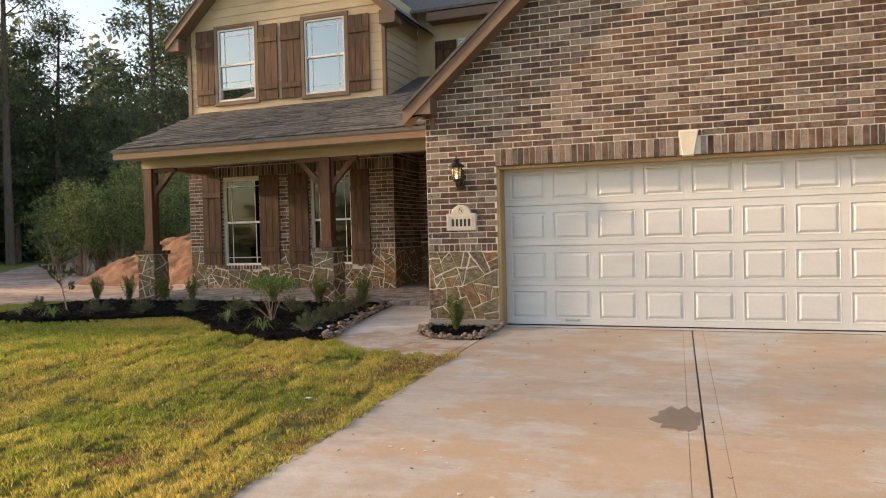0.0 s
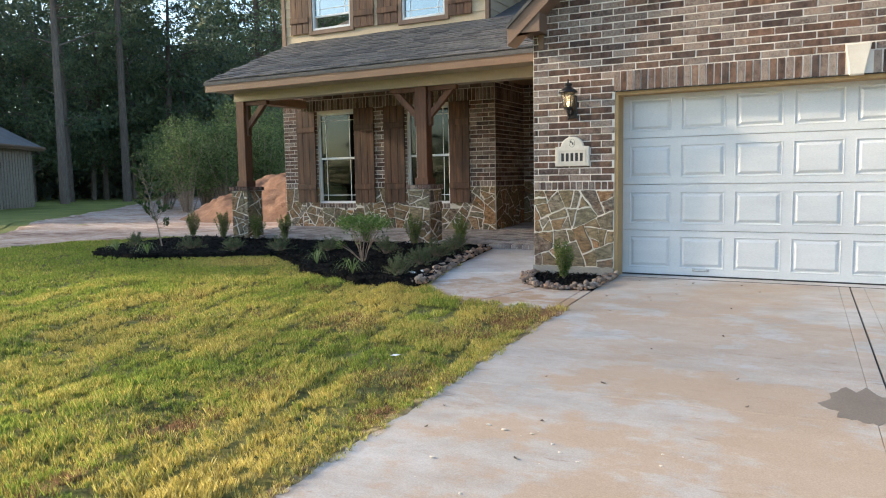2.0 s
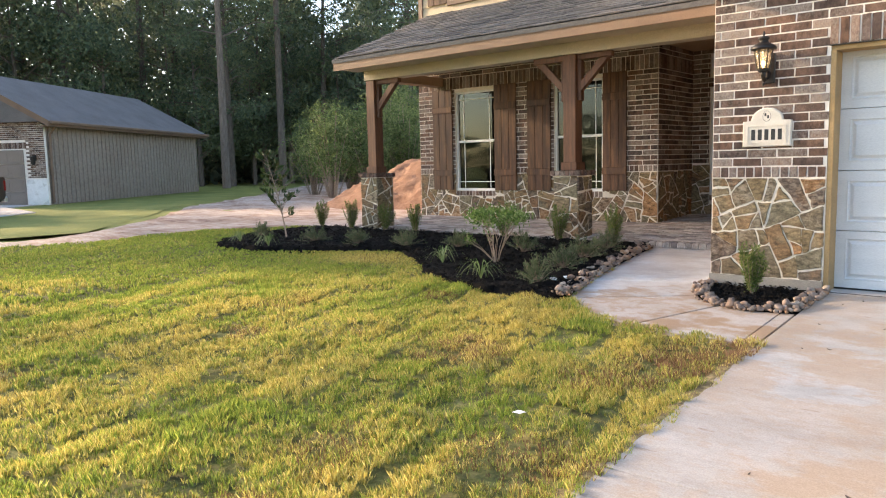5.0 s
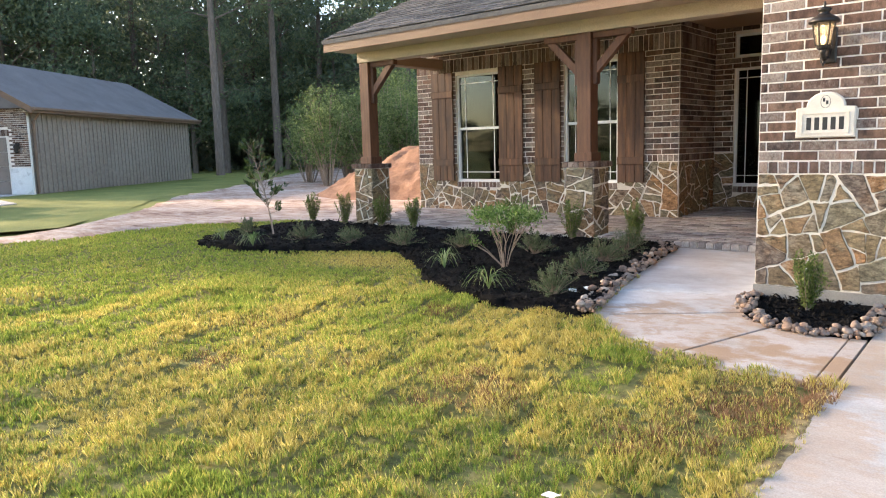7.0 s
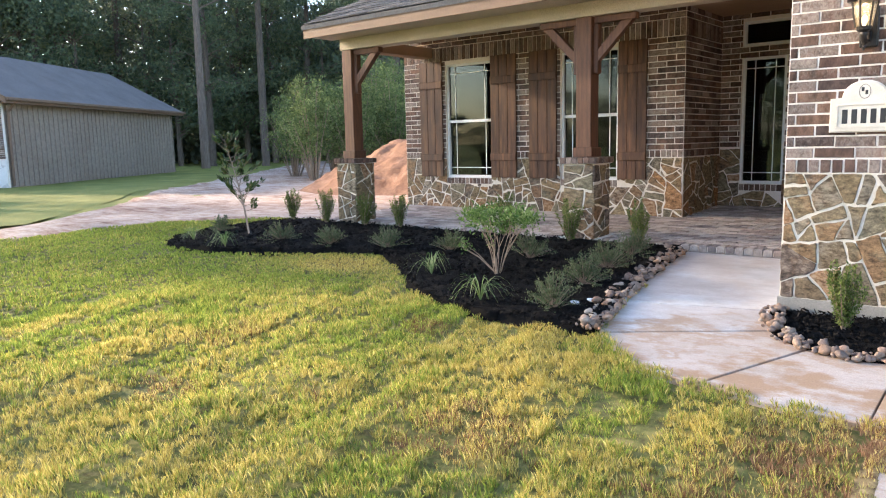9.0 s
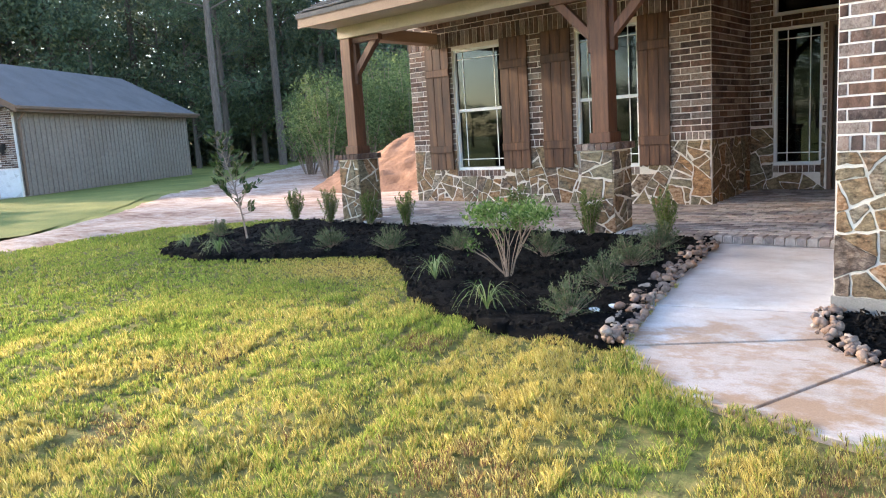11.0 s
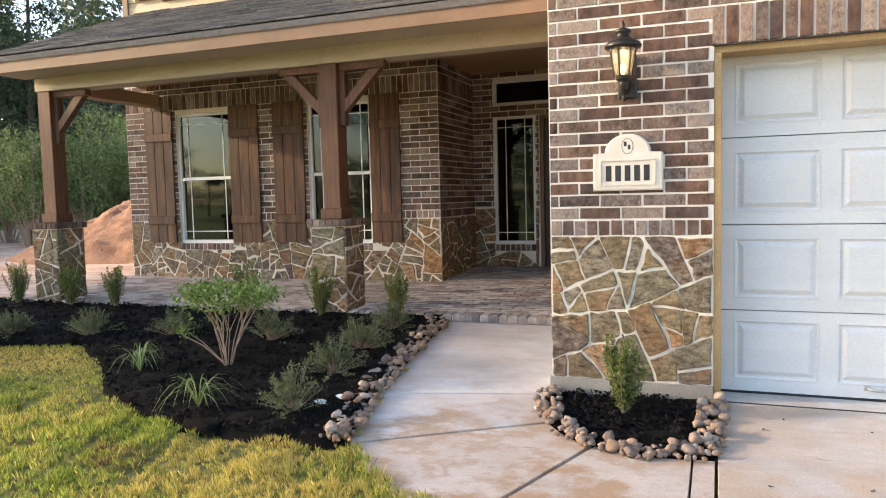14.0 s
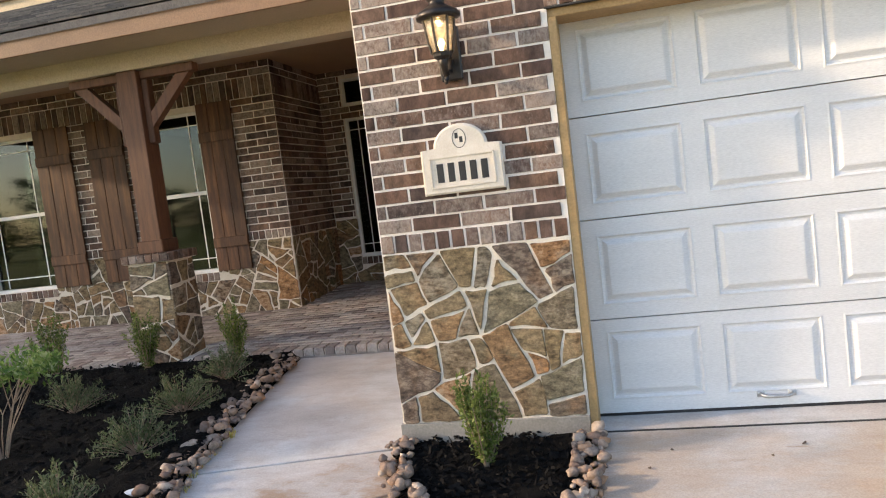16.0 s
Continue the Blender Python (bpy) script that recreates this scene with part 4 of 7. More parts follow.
g.box(GX1 - 0.22, GX1, 0.22, 8, -0.2, 3.0)
g.box(0, GX1, 7.8, 8.0, -0.2, 3.0)
structure("wall_garage_back", g, MORTAR, "plain masonry walls closing the garage", "wall")

# -- garage door --
DY = 0.225
garage_door = thing("garage_door", "closed white sectional garage door with raised panels", "garage door", at=(0, 0, 0))
dput = wall_frame((0, DY, 0), (1, 0, 0))
sect = [0.010, 0.512, 1.035, 1.56, 2.083]


def raised_panel(w, h):
    """A pressed panel: a groove round it and a raised field."""
    s = Geo()
    rings = [(0, 0.0006), (0.010, 0.003), (0.020, -0.010), (0.030, -0.010), (0.055, 0.006), (0.062, 0.007)]
    for inset, d in rings:
        s.v += [(x, -d, z) for x, z in ((inset, inset), (w - inset, inset), (w - inset, h - inset), (inset, h - inset))]
    for r in range(len(rings) - 1):
        for i in range(4):
            j = (i + 1) % 4
            s.f.append((r * 4 + i, r * 4 + j, r * 4 + 4 + j, r * 4 + 4 + i))
    n = len(s.v)
    s.f.append((n - 4, n - 3, n - 2, n - 1))
    return s.mesh("panel", DOOR_WHITE)


PANEL = raised_panel(0.478, 0.372)
for k in range(4):
    z0, z1 = sect[k], sect[k + 1]
    holes = [(1.082 + 0.567 * i, 1.560 + 0.567 * i, z0 + 0.072, z0 + 0.444) for i in range(8)]
    s = Geo()
    pierced(s, dput, OX0 + 0.01, OX1 - 0.01, z0 + 0.003, z1 - 0.003, -0.03, 0.0, holes)
    s.box(OX0 + 0.01, OX1 - 0.01, DY + 0.031, DY + 0.045, z0 + 0.003, z1 - 0.003)
    sec = part("section", s, DOOR_WHITE, garage_door)
    for h in holes:
        p = new("panel", PANEL)
        p.parent = sec
        p.location = (h[0], DY, h[2])
g = Geo()
g.box(OX0 + 0.01, OX1 - 0.01, DY + 0.004, DY + 0.04, -0.006, 0.0125)
part("bottom_seal", g, RUBBER, garage_door, "black rubber bottom seal")
g = Geo()
hx = 1.885
g.tube([(hx - 0.075, DY, 0.075), (hx - 0.07, DY - 0.03, 0.075), (hx - 0.05, DY - 0.038, 0.07), (hx + 0.05, DY - 0.038, 0.07), (hx + 0.07, DY - 0.03, 0.075), (hx + 0.075, DY, 0.075)], [0.009] * 6, 8)
g.box(hx - 0.092, hx - 0.055, DY - 0.006, DY + 0.002, 0.058, 0.092, 0.003)
g.box(hx + 0.055, hx + 0.092, DY - 0.006, DY + 0.002, 0.058, 0.092, 0.003)
part("handle", g, STEEL, garage_door, "zinc lift handle", True)
# jambs and head trim
jamb = thing("garage_door_frame", "ochre painted timber frame round the garage door", "door frame")
for a, b in ((OX0, OX0 + 0.042), (OX1 - 0.042, OX1)):
    g = Geo()
    g.box(a, b, 0.003, 0.222, -0.003, OZ - 0.045, 0.003)
    part("jamb", g, JAMB, jamb)
g = Geo()
g.box(OX0, OX1, 0.018, 0.222, OZ - 0.043, OZ, 0.003)
part("head", g, JAMB, jamb)
g = Geo()
g.box(OX0 - 0.01, OX1 + 0.01, -0.012, 0.02, OZ - 0.004, OZ + 0.003)
part("lintel_edge", g, RUBBER, jamb, "dark steel lintel edge")

# -- garage roof and rake --
RO = 0.26                                          # overhang in front of the wall
EAVE_X = -0.22
g = Geo()
for sgn in (1, -1):
    X = lambda x: x if sgn == 1 else 2 * RIDGE_X - x
    p = [(X(EAVE_X), rake_z(EAVE_X)), (RIDGE_X, rake_z(RIDGE_X))]
    q = [(p[0][0], p[0][1] - 0.05), (p[1][0], p[1][1] - 0.05)]
    for (xa, za), (xb, zb) in ((p[0], p[1]), (q[0], q[1])):
        b = len(g.v)
        g.v += [(xa, -RO - 0.02, za), (xb, -RO - 0.02, zb), (xb, 9.0, zb), (xa, 9.0, za)]
        g.f.append((b, b + 1, b + 2, b + 3))
    n = len(g.v)
    g.f += [(n - 8, n - 7, n - 3, n - 4), (n - 8, n - 5, n - 1, n - 4)]
roof_garage = structure("roof_garage", g, SHINGLE, "grey-brown asphalt shingle roof over the garage", "roof")
rake = thing("rake_trim", "taupe painted rake board and soffit of the garage gable", "roof trim")
for sgn in (1, -1):
    X = lambda x: x if sgn == 1 else 2 * RIDGE_X - x
    g = Geo()
    poly = [(X(EAVE_X), rake_z(EAVE_X) - 0.24), (X(RIDGE_X), rake_z(RIDGE_X) - 0.24), (X(RIDGE_X), rake_z(RIDGE_X) - 0.052), (X(EAVE_X), rake_z(EAVE_X) - 0.052)]
    g.slab(poly if sgn == 1 else poly[::-1], wall_frame((0, -RO, 0), (1, 0, 0)), -0.03, 0.0, 0.003)
    part("rake_board", g, TRIM_DARK, rake)
    g = Geo()
    poly = [(X(EAVE_X), rake_z(EAVE_X) - 0.24), (X(RIDGE_X), rake_z(RIDGE_X) - 0.24), (X(RIDGE_X), rake_z(RIDGE_X) - 0.215), (X(EAVE_X), rake_z(EAVE_X) - 0.215)]
    g.slab(poly if sgn == 1 else poly[::-1], wall_frame((0, -RO + 0.03, 0), (1, 0, 0)), -(RO - 0.03) - 0.0, 0.0, 0.0)
    part("rake_soffit", g, TRIM_DARK, rake)
g = Geo()
g.slab([(-0.20, 2.79), (0.17, 2.79), (0.17, rake_z(0.17) - 0.235), (-0.20, rake_z(-0.20) - 0.235 + 0.06)], wall_frame((0, -RO + 0.015, 0), (1, 0, 0)), -(RO - 0.015) + 0.0, 0.0, 0.003)
part("cornice_return", g, TRIM_DARK, rake)
g = Geo()
g.box(0.075, 0.14, -0.03, -0.001, 2.62, 2.79, 0.002)
part("corner_block", g, TRIM, rake)

# ---- porch ----
PY0, PX0 = 1.86, -6.95                       # front edge and left end of the porch
WY, WX0, WX1 = 3.80, -7.02, -2.20            # window wall
EY = 5.15                                    # entry wall
floor_z = lambda y: 0.135 + 0.038 * (y - PY0)
CEIL = 2.90


def window(name, label, x0, x1, z0, z1, y, glass, depth=0.09, muntins=True, sash=True, open_gap=0.0):
    """A single-hung window in a front wall: frame, two sashes, panes and inlaid bars."""
    w = thing(name, label, "window")
    w["kind"] = "structure"
    f = 0.035
    for n, (a, b, c, d) in {"frame_side": (x0, x0 + f, z0, z1), "frame_side.001": (x1 - f, x1, z0, z1), "frame_head": (x0 + f, x1 - f, z1 - f, z1), "frame_sill": (x0 + f, x1 - f, z0, z0 + f * 1.2)}.items():
        g = Geo()
        g.box(a, b, y - 0.004, y + depth, c, d, 0.004)
        part(n.split(".")[0], g, WHITE, w)
    mid = (z0 + z1) / 2
    zs = [(z0 + f * 1.2, mid), (mid, z1 - f)] if sash else [(z0 + f, z1 - f)]
    if sash:
        g = Geo()
        g.box(x0 + f, x1 - f, y + 0.008, y + depth - 0.02, mid - 0.022, mid + 0.022, 0.004)
        part("meeting_rail", g, WHITE, w)
    for k, (a, b) in enumerate(zs):
        yy = y + (0.045 if k == 0 else 0.03)
        lo = a + (open_gap if k == 0 else 0)
        g = Geo()
        g.box(x0 + f, x1 - f, yy, yy + 0.004, lo + 0.004, b)
        p = part("pane", g, glass, w)
        p.visible_shadow = False
        if open_gap and k == 0:
            g = Geo()
            g.box(x0 + f, x1 - f, yy - 0.015, yy + 0.02, lo - 0.035, lo + 0.003, 0.004)
            part("lifted_rail", g, WHITE, w)
        if muntins:
            m = 0.115
            for bar in ((x0 + f + m, x0 + f + m + 0.012, lo + 0.01, b), (x1 - f - m - 0.012, x1 - f - m, lo + 0.01, b)):
                g = Geo()
                g.box(bar[0], bar[1], yy - 0.008, yy - 0.002, bar[2], bar[3])
                part("muntin", g, WHITE, w)
            hz = lo + m if k == 0 and sash else b - m
            g = Geo()
            g.box(x0 + f, x1 - f, yy - 0.0085, yy - 0.0025, hz, hz + 0.012)
            part("muntin", g, WHITE, w)
            if not sash:
                g = Geo()
                g.box(x0 + f, x1 - f, yy - 0.0085, yy - 0.0025, a + m, a + m + 0.012)
                part("muntin", g, WHITE, w)
    return w


def shutter(x0, x1, z0, z1, y, label, group):
    """Board-and-batten shutter: three boards and two cross boards."""
    s = thing("shutter", label, "shutter", group, at=((x0 + x1) / 2, y, z0))
    w, h = x1 - x0, z1 - z0
    for i in range(3):
        g = Geo()
        a = -w / 2 + i * w / 3
        g.box(a + 0.002, a + w / 3 - 0.002, -0.022, 0.0, 0.0, h, 0.004)
        part("board", g, SHUTTER, s)
    for zc in (0.17 * h, 0.80 * h):
        for i in range(1):
            g = Geo()
            g.box(-w / 2 + 0.001, w / 2 - 0.001, -0.042, -0.0225, zc - 0.055, zc + 0.055, 0.005)
            part("batten", g, SHUTTER, s)
    return s


WIN = [(-6.14, -5.245), (-4.02, -3.125)]
WZ0, WZ1 = 0.675, 2.475
wput = wall_frame((0, WY, 0), (1, 0, 0))
g = Geo()
holes = [(a, b, WZ0, WZ1) for a, b in WIN]
pierced(g, wput, WX0, WX1, -0.2, 3.3, -0.2, 0.0, holes)
wall_porch = structure("wall_porch", g, MORTAR, "washed brown brick porch wall above a stone wainscot", "wall")
rng, count, rest = random.Random(21), [0], Geo()
near_w = lambda u, v: u > -4.9 and v > 0.9
band = [(a - 0.001, b + 0.001, WZ0 - 0.09, WZ1) for a, b in WIN]
bond(wall_porch, wput, FRONT, WX0, WX1, 1.085, 2.53, band, near_w, rng, count, rest)
for a, b in ((WX0, WIN[0][0]), (WIN[0][1], WIN[1][0]), (WIN[1][1], WX1)):
    upright(wall_porch, wput, FRONT, a + 0.003, b - 0.003, 1.035, HEADS, 0.0747, near_w, rng, count, rest)
upright(wall_porch, wput, FRONT, WX0, WX1, 2.6415, SOLDIERS, COURSE, near_w, rng, count, rest)
bond(wall_porch, wput, FRONT, WX0, WX1, 2.753, 3.05, [], near_w, rng, count, rest)
for a, b in WIN:
    upright(wall_porch, wput, FRONT, a, b, WZ0 - 0.047, HEADS, 0.0747, lambda u, v: True, rng, [0], rest)
tagged(part("brickwork", rest, BRICK, wall_porch), kind="stuff")
rubble(wall_porch, wput, 185, WX0, WX1, 0.14, 0.985, 0.024, random.Random(8), [(a - 0.001, b + 0.001, WZ0 - 0.095, 1.3) for a, b in WIN])
g = Geo()
pierced(g, wput, WX0 + 0.001, WX1 - 0.001, 0.1, 0.985, -0.01, 0.003, [(a, b, WZ0 - 0.095, 1.3) for a, b in WIN])
part("stone_bedding", g, STONE_MORTAR, wall_porch)
for a, b in WIN:
    window("window", "white single-hung window with prairie bars, dark inside", a, b, WZ0, WZ1, WY + 0.035, GLASS)
for a, b in ((-6.665, -6.19), (-5.235, -4.765), (-4.54, -4.07), (-3.115, -2.70)):
    shutter(a, b, 0.69, 2.535, WY - 0.014, "dark brown stained board-and-batten window shutter", "porch shutters")

# house's left wall and bump side wall
g = Geo()
pierced(g, wall_frame((WX0, 12, 0), (0, -1, 0)), 0, 8.0, -0.2, 3.3, 0.0, 0.2, []) if False else g.box(WX0, WX0 + 0.2, WY + 0.2, 12, -0.2, 3.3)
structure("wall_left", g, MORTAR, "masonry side wall of the house", "wall")
eput = wall_frame((WX1, WY, 0), (0, 1, 0))
LEN = EY - WY
g = Geo()
pierced(g, eput, 0.203, LEN, -0.2, 3.3, -0.2, 0.0, [])
g.box(WX1 - 0.05, WX1, WY + 0.004, WY + 0.203, -0.2, 3.3)
wall_entry_side = structure("wall_entry_side", g, MORTAR, "shaded brown brick wall beside the entry, stone below", "wall")
rest, count = Geo(), [0]
yes = lambda u, v: v > 0.9
upright(wall_entry_side, eput, SIDE, 0.003, LEN, 1.035, HEADS, 0.0747, yes, rng, count, rest)
bond(wall_entry_side, eput, SIDE, 0, LEN, 1.085, 2.53, [], yes, rng, count, rest)
upright(wall_entry_side, eput, SIDE, 0.0, LEN, 2.6415, SOLDIERS, COURSE, yes, rng, count, rest)
bond(wall_entry_side, eput, SIDE, 0, LEN, 2.753, 3.05, [], yes, rng, count, rest)
if rest.v:
    tagged(part("brickwork", rest, BRICK, wall_entry_side), kind="stuff")
rubble(wall_entry_side, eput, 40, 0, LEN, 0.16, 0.985, 0.026, random.Random(9))
g = Geo()
g.box(WX1 - 0.01, WX1 + 0.003, WY + 0.001, EY, 0.12, 0.985)
part("stone_bedding", g, STONE_MORTAR, wall_entry_side)

# entry wall with sidelight, transom and door
SL = (-1.91, -1.33, 0.57, 2.31)
TR = (-1.91, -0.40, 2.46, 2.80)
DR = (-1.27, -0.30, 0.25, 2.31)
nput = wall_frame((0, EY, 0), (1, 0, 0))
holes = [SL, TR, DR]
g = Geo()
pierced(g, nput, WX1, 0.0, -0.2, 3.3, -0.2, 0.0, holes)
wall_entry = structure("wall_entry", g, MORTAR, "shaded brick wall round the front door", "wall")
rest = Geo()
grow = [(h[0] - 0.002, h[1] + 0.002, h[2], h[3]) for h in holes]
bond(wall_entry, nput, FRONT, WX1, -0.002, 1.085, 3.0, grow, yes, rng, [0], rest)
upright(wall_entry, nput, FRONT, SL[0], SL[1], SL[2] - 0.05, HEADS, 0.0747, yes, rng, [0], rest)
tagged(part("brickwork", rest, BRICK, wall_entry), kind="stuff") if rest.v else None
rubble(wall_entry, nput, 24, WX1, DR[0] - 0.01, 0.18, 1.07, 0.02, random.Random(10), [(SL[0], SL[1], SL[2] - 0.1, 1.4)])
rubble(wall_entry, nput, 10, DR[1] + 0.01, -0.01, 0.18, 1.07, 0.02, random.Random(10))
window("sidelight_window", "tall fixed sidelight with a pale frame and prairie bars", *SL, EY + 0.03, GLASS, sash=False)
window("transom_window", "pale framed transom window over the entry", *TR, EY + 0.03, GLASS, sash=False, muntins=False)
door = thing("front_door", "closed dark brown front door with a dark handle", "door", at=(0, 0, 0))
g = Geo()
pierced(g, wall_frame((0, EY + 0.08, 0), (1, 0, 0)), DR[0] + 0.05, DR[1] - 0.05, 0.215, DR[3] - 0.05, -0.045, 0.0, [(DR[0] + 0.2, DR[1] - 0.2, 0.4, 1.1), (DR[0] + 0.2, DR[1] - 0.2, 1.25, 2.1)])
g.box(DR[0] + 0.05, DR[1] - 0.05, EY + 0.095, EY + 0.13, 0.215, DR[3] - 0.05)
part("leaf", g, DOOR_DARK, door)
g = Geo()
g.box(DR[0], DR[0] + 0.05, EY + 0.02, EY + 0.16, 0.2, DR[3], 0.003)
g.box(DR[1] - 0.05, DR[1], EY + 0.02, EY + 0.16, 0.2, DR[3], 0.003)
g.box(DR[0] + 0.05, DR[1] - 0.05, EY + 0.02, EY + 0.16, DR[3] - 0.05, DR[3], 0.003)
part("frame", g, TRIM_DARK, door)
g = Geo()
g.tube([(DR[0] + 0.11, EY + 0.08, 1.15), (DR[0] + 0.11, EY + 0.02, 1.15)], [0.02, 0.028], 10)
g.tube([(DR[0] + 0.11, EY + 0.08, 1.3), (DR[0] + 0.11, EY + 0.05, 1.3)], [0.026, 0.026], 10)
part("handle", g, BLACK, door, "black knob and deadbolt")

# unseen rooms added behind the windows, closed and grey so they look unlit
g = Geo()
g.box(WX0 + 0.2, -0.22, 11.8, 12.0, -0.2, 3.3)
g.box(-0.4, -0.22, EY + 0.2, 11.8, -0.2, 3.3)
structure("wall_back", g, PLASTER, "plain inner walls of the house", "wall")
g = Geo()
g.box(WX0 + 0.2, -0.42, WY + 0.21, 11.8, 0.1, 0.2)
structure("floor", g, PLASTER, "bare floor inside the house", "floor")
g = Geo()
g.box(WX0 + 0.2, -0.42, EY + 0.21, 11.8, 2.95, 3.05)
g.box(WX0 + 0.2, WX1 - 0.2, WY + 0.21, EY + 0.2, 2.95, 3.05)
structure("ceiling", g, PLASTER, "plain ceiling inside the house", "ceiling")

# -- porch floor of pavers --
g = Geo()
pf = [(PX0, PY0 + 0.02), (-0.002, PY0 + 0.02), (-0.002, EY), (WX1, EY), (WX1, WY), (PX0, WY)]
g.slab(pf[::1], lambda u, v, w: Vector((u, v, floor_z(v) + w)), -0.4, -0.012, 0.0)
porch_floor = structure("porch_floor", g, MORTAR, "porch floor of weathered brick pavers with a rowlock edge", "porch floor")
beam_pier = [(-2.67, 2.065), (-6.50, 2.065)]
PAVERS = []
for k in range(5):
    s = Geo()
    r = random.Random(60 + k)
    j = lambda: r.uniform(-0.002, 0.002)
    s.slab([(-0.097 + j(), -0.046 + j()), (0.097 + j(), -0.046 + j()), (0.097 + j(), 0.046 + j()), (-0.097 + j(), 0.046 + j())], lambda u, v, w: (u, v, w), -0.03, r.uniform(-0.001, 0.002), 0.004)
    PAVERS.append(s.mesh("paver", PAVER))
EDGE = []
for k in range(4):
    s = Geo()
    r = random.Random(80 + k)
    j = lambda: r.uniform(-0.002, 0.002)
    s.slab([(-0.038 + j(), -0.10), (0.038 + j(), -0.10), (0.038 + j(), 0.10), (-0.038 + j(), 0.10)], lambda u, v, w: (u, v, w), -0.062, r.uniform(0.0, 0.004), 0.006)
    EDGE.append(s.mesh("edge_paver", PAVER))
rng = random.Random(31)
rest, n = Geo(), 0
row, v = 0, PY0 + 0.215
while v < EY - 0.02:
    u = PX0 + 0.1 + (0.1 if row % 2 else 0)
    while u < -0.1:
        if not any(abs(u - px) < 0.33 and abs(v - py) < 0.26 for px, py in beam_pier) and (v < WY - 0.04 or u > WX1 + 0.1):
            me = PAVERS[rng.randrange(5)]
            if u > -2.4 and v < 3.6 and n < 300:
                ob = new("paver", me)
                ob.parent = porch_floor
                ob.location = (u, v, floor_z(v) + rng.uniform(-0.001, 0.0015))
                n += 1
            else:
                b = len(rest.v)
                rest.v += [(u + q.co.x, v + q.co.y, floor_z(v + q.co.y) + q.co.z) for q in me.vertices]
                rest.f += [tuple(b + i for i in p.vertices) for p in me.polygons]
        u += 0.2025
    v += 0.1
    row += 1
tagged(part("paver_field", rest, PAVER, porch_floor), kind="stuff")
u = PX0 + 0.05
while u < -0.03:
    if not any(abs(u - px) < 0.26 for px, py in beam_pier):
        ob = new("edge_paver", EDGE[rng.randrange(4)])
        ob.parent = porch_floor
        ob.location = (u, PY0 + 0.1, floor_z(PY0) + 0.002)
    u += 0.0915
g = Geo()
g.box(PX0, -0.004, PY0 + 0.012, PY0 + 0.1, -0.15, floor_z(PY0) - 0.062)
part("edge_bedding", g, PAVER, porch_floor)

# -- stone piers, posts and beam --
def pier(cx, cy, seed):
    """A square stone pier with a brick cap."""
    p = thing("stone_pier", "square random-stone pier with a brick cap under a porch post", "pier", "porch piers", at=(cx, cy, 0))
    h, zt = 0.188, 0.972
    g = Geo()
    g.box(-h, h, -h, h, -0.1, zt)
    part("core", g, STONE_MORTAR, p)
    r = random.Random(seed)
    for ang in range(4):
        m = Matrix.Rotation(radians(90 * ang), 4, "Z")
        put = lambda u, v, w, m=m: m @ Vector((u, -h - w, v))
        rubble(p, put, 17, -h - 0.008, h + 0.008, -0.05, zt, 0.026, r)
    g = Geo()
    g.box(-0.215, 0.215, -0.215, 0.215, zt, zt + 0.066)
    part("cap_bed", g, MORTAR, p)
    for ang in range(4):
        m = Matrix.Rotation(radians(90 * ang), 4, "Z")
        for i in range(6):
            s = Geo()
            a = -0.225 + i * 0.075
            c2 = m @ Matrix.Translation((a + 0.0375, -0.155, zt + 0.035))
            s.box(-0.033, 0.033, -0.075, 0.07, -0.031, 0.036 + r.uniform(0, 0.003), 0.004)
            s.v = [tuple(c2 @ Vector(q)) for q in s.v]
            part("cap_brick", s, BRICK, p)
    g = Geo()
    g.box(-0.08, 0.08, -0.08, 0.08, zt + 0.066, zt + 0.07)
    part("cap_fill", g, MORTAR, p)
    return p


BEAM_Z0, BEAM_Z1 = 2.60, 2.76


def post(cx, cy, sides):
    """A timber post with a plinth and curved knee braces."""
    zb = 1.046
    p = thing("porch_post", "dark stained timber porch post with knee braces", "post", "porch posts", at=(cx, cy, zb))
    H = BEAM_Z0 - zb
    g = Geo()
    g.box(-0.095, 0.095, -0.095, 0.095, 0.1, H, 0.006)
    part("shaft", g, STAINED, p)
    g = Geo()
    g.box(-0.122, 0.122, -0.122, 0.122, 0.0, 0.11, 0.008)
    part("plinth", g, STAINED, p)
    for sgn in sides:
        b = thing("knee_brace", "", "")
        b.parent = p
        g = Geo()
        x = lambda v: sgn * v
        lo, hi = sorted((x(0.097), x(0.60)))
        g.box(lo, hi, -0.045, 0.045, H - 0.075, H - 0.002, 0.006)
        part("top_rail", g, STAINED, b)
        g = Geo()
        poly = [(0.10, H - 0.54), (0.10, H - 0.41), (0.43, H - 0.077), (0.56, H - 0.077)]
        poly = [(x(u), v) for u, v in poly]
        area = sum(poly[i - 1][0] * q[1] - q[0] * poly[i - 1][1] for i, q in enumerate(poly))
        poly = poly if area > 0 else poly[::-1]
        g.slab(poly, lambda u, v, w: (u, -w, v), -0.04, 0.04, 0.005)
        part("diagonal", g, STAINED, b)
        g = Geo()
        lo, hi = sorted((x(0.097), x(0.155)))
        g.box(lo, hi, -0.045, 0.045, H - 0.62, H - 0.077, 0.008)
        part("side_rail", g, STAINED, b)
    return p


for (cx, cy), s, sides in zip(beam_pier, (41, 42), ((-1, 1), (1,))):
    pier(cx, cy, s)
    post(cx, cy, sides)

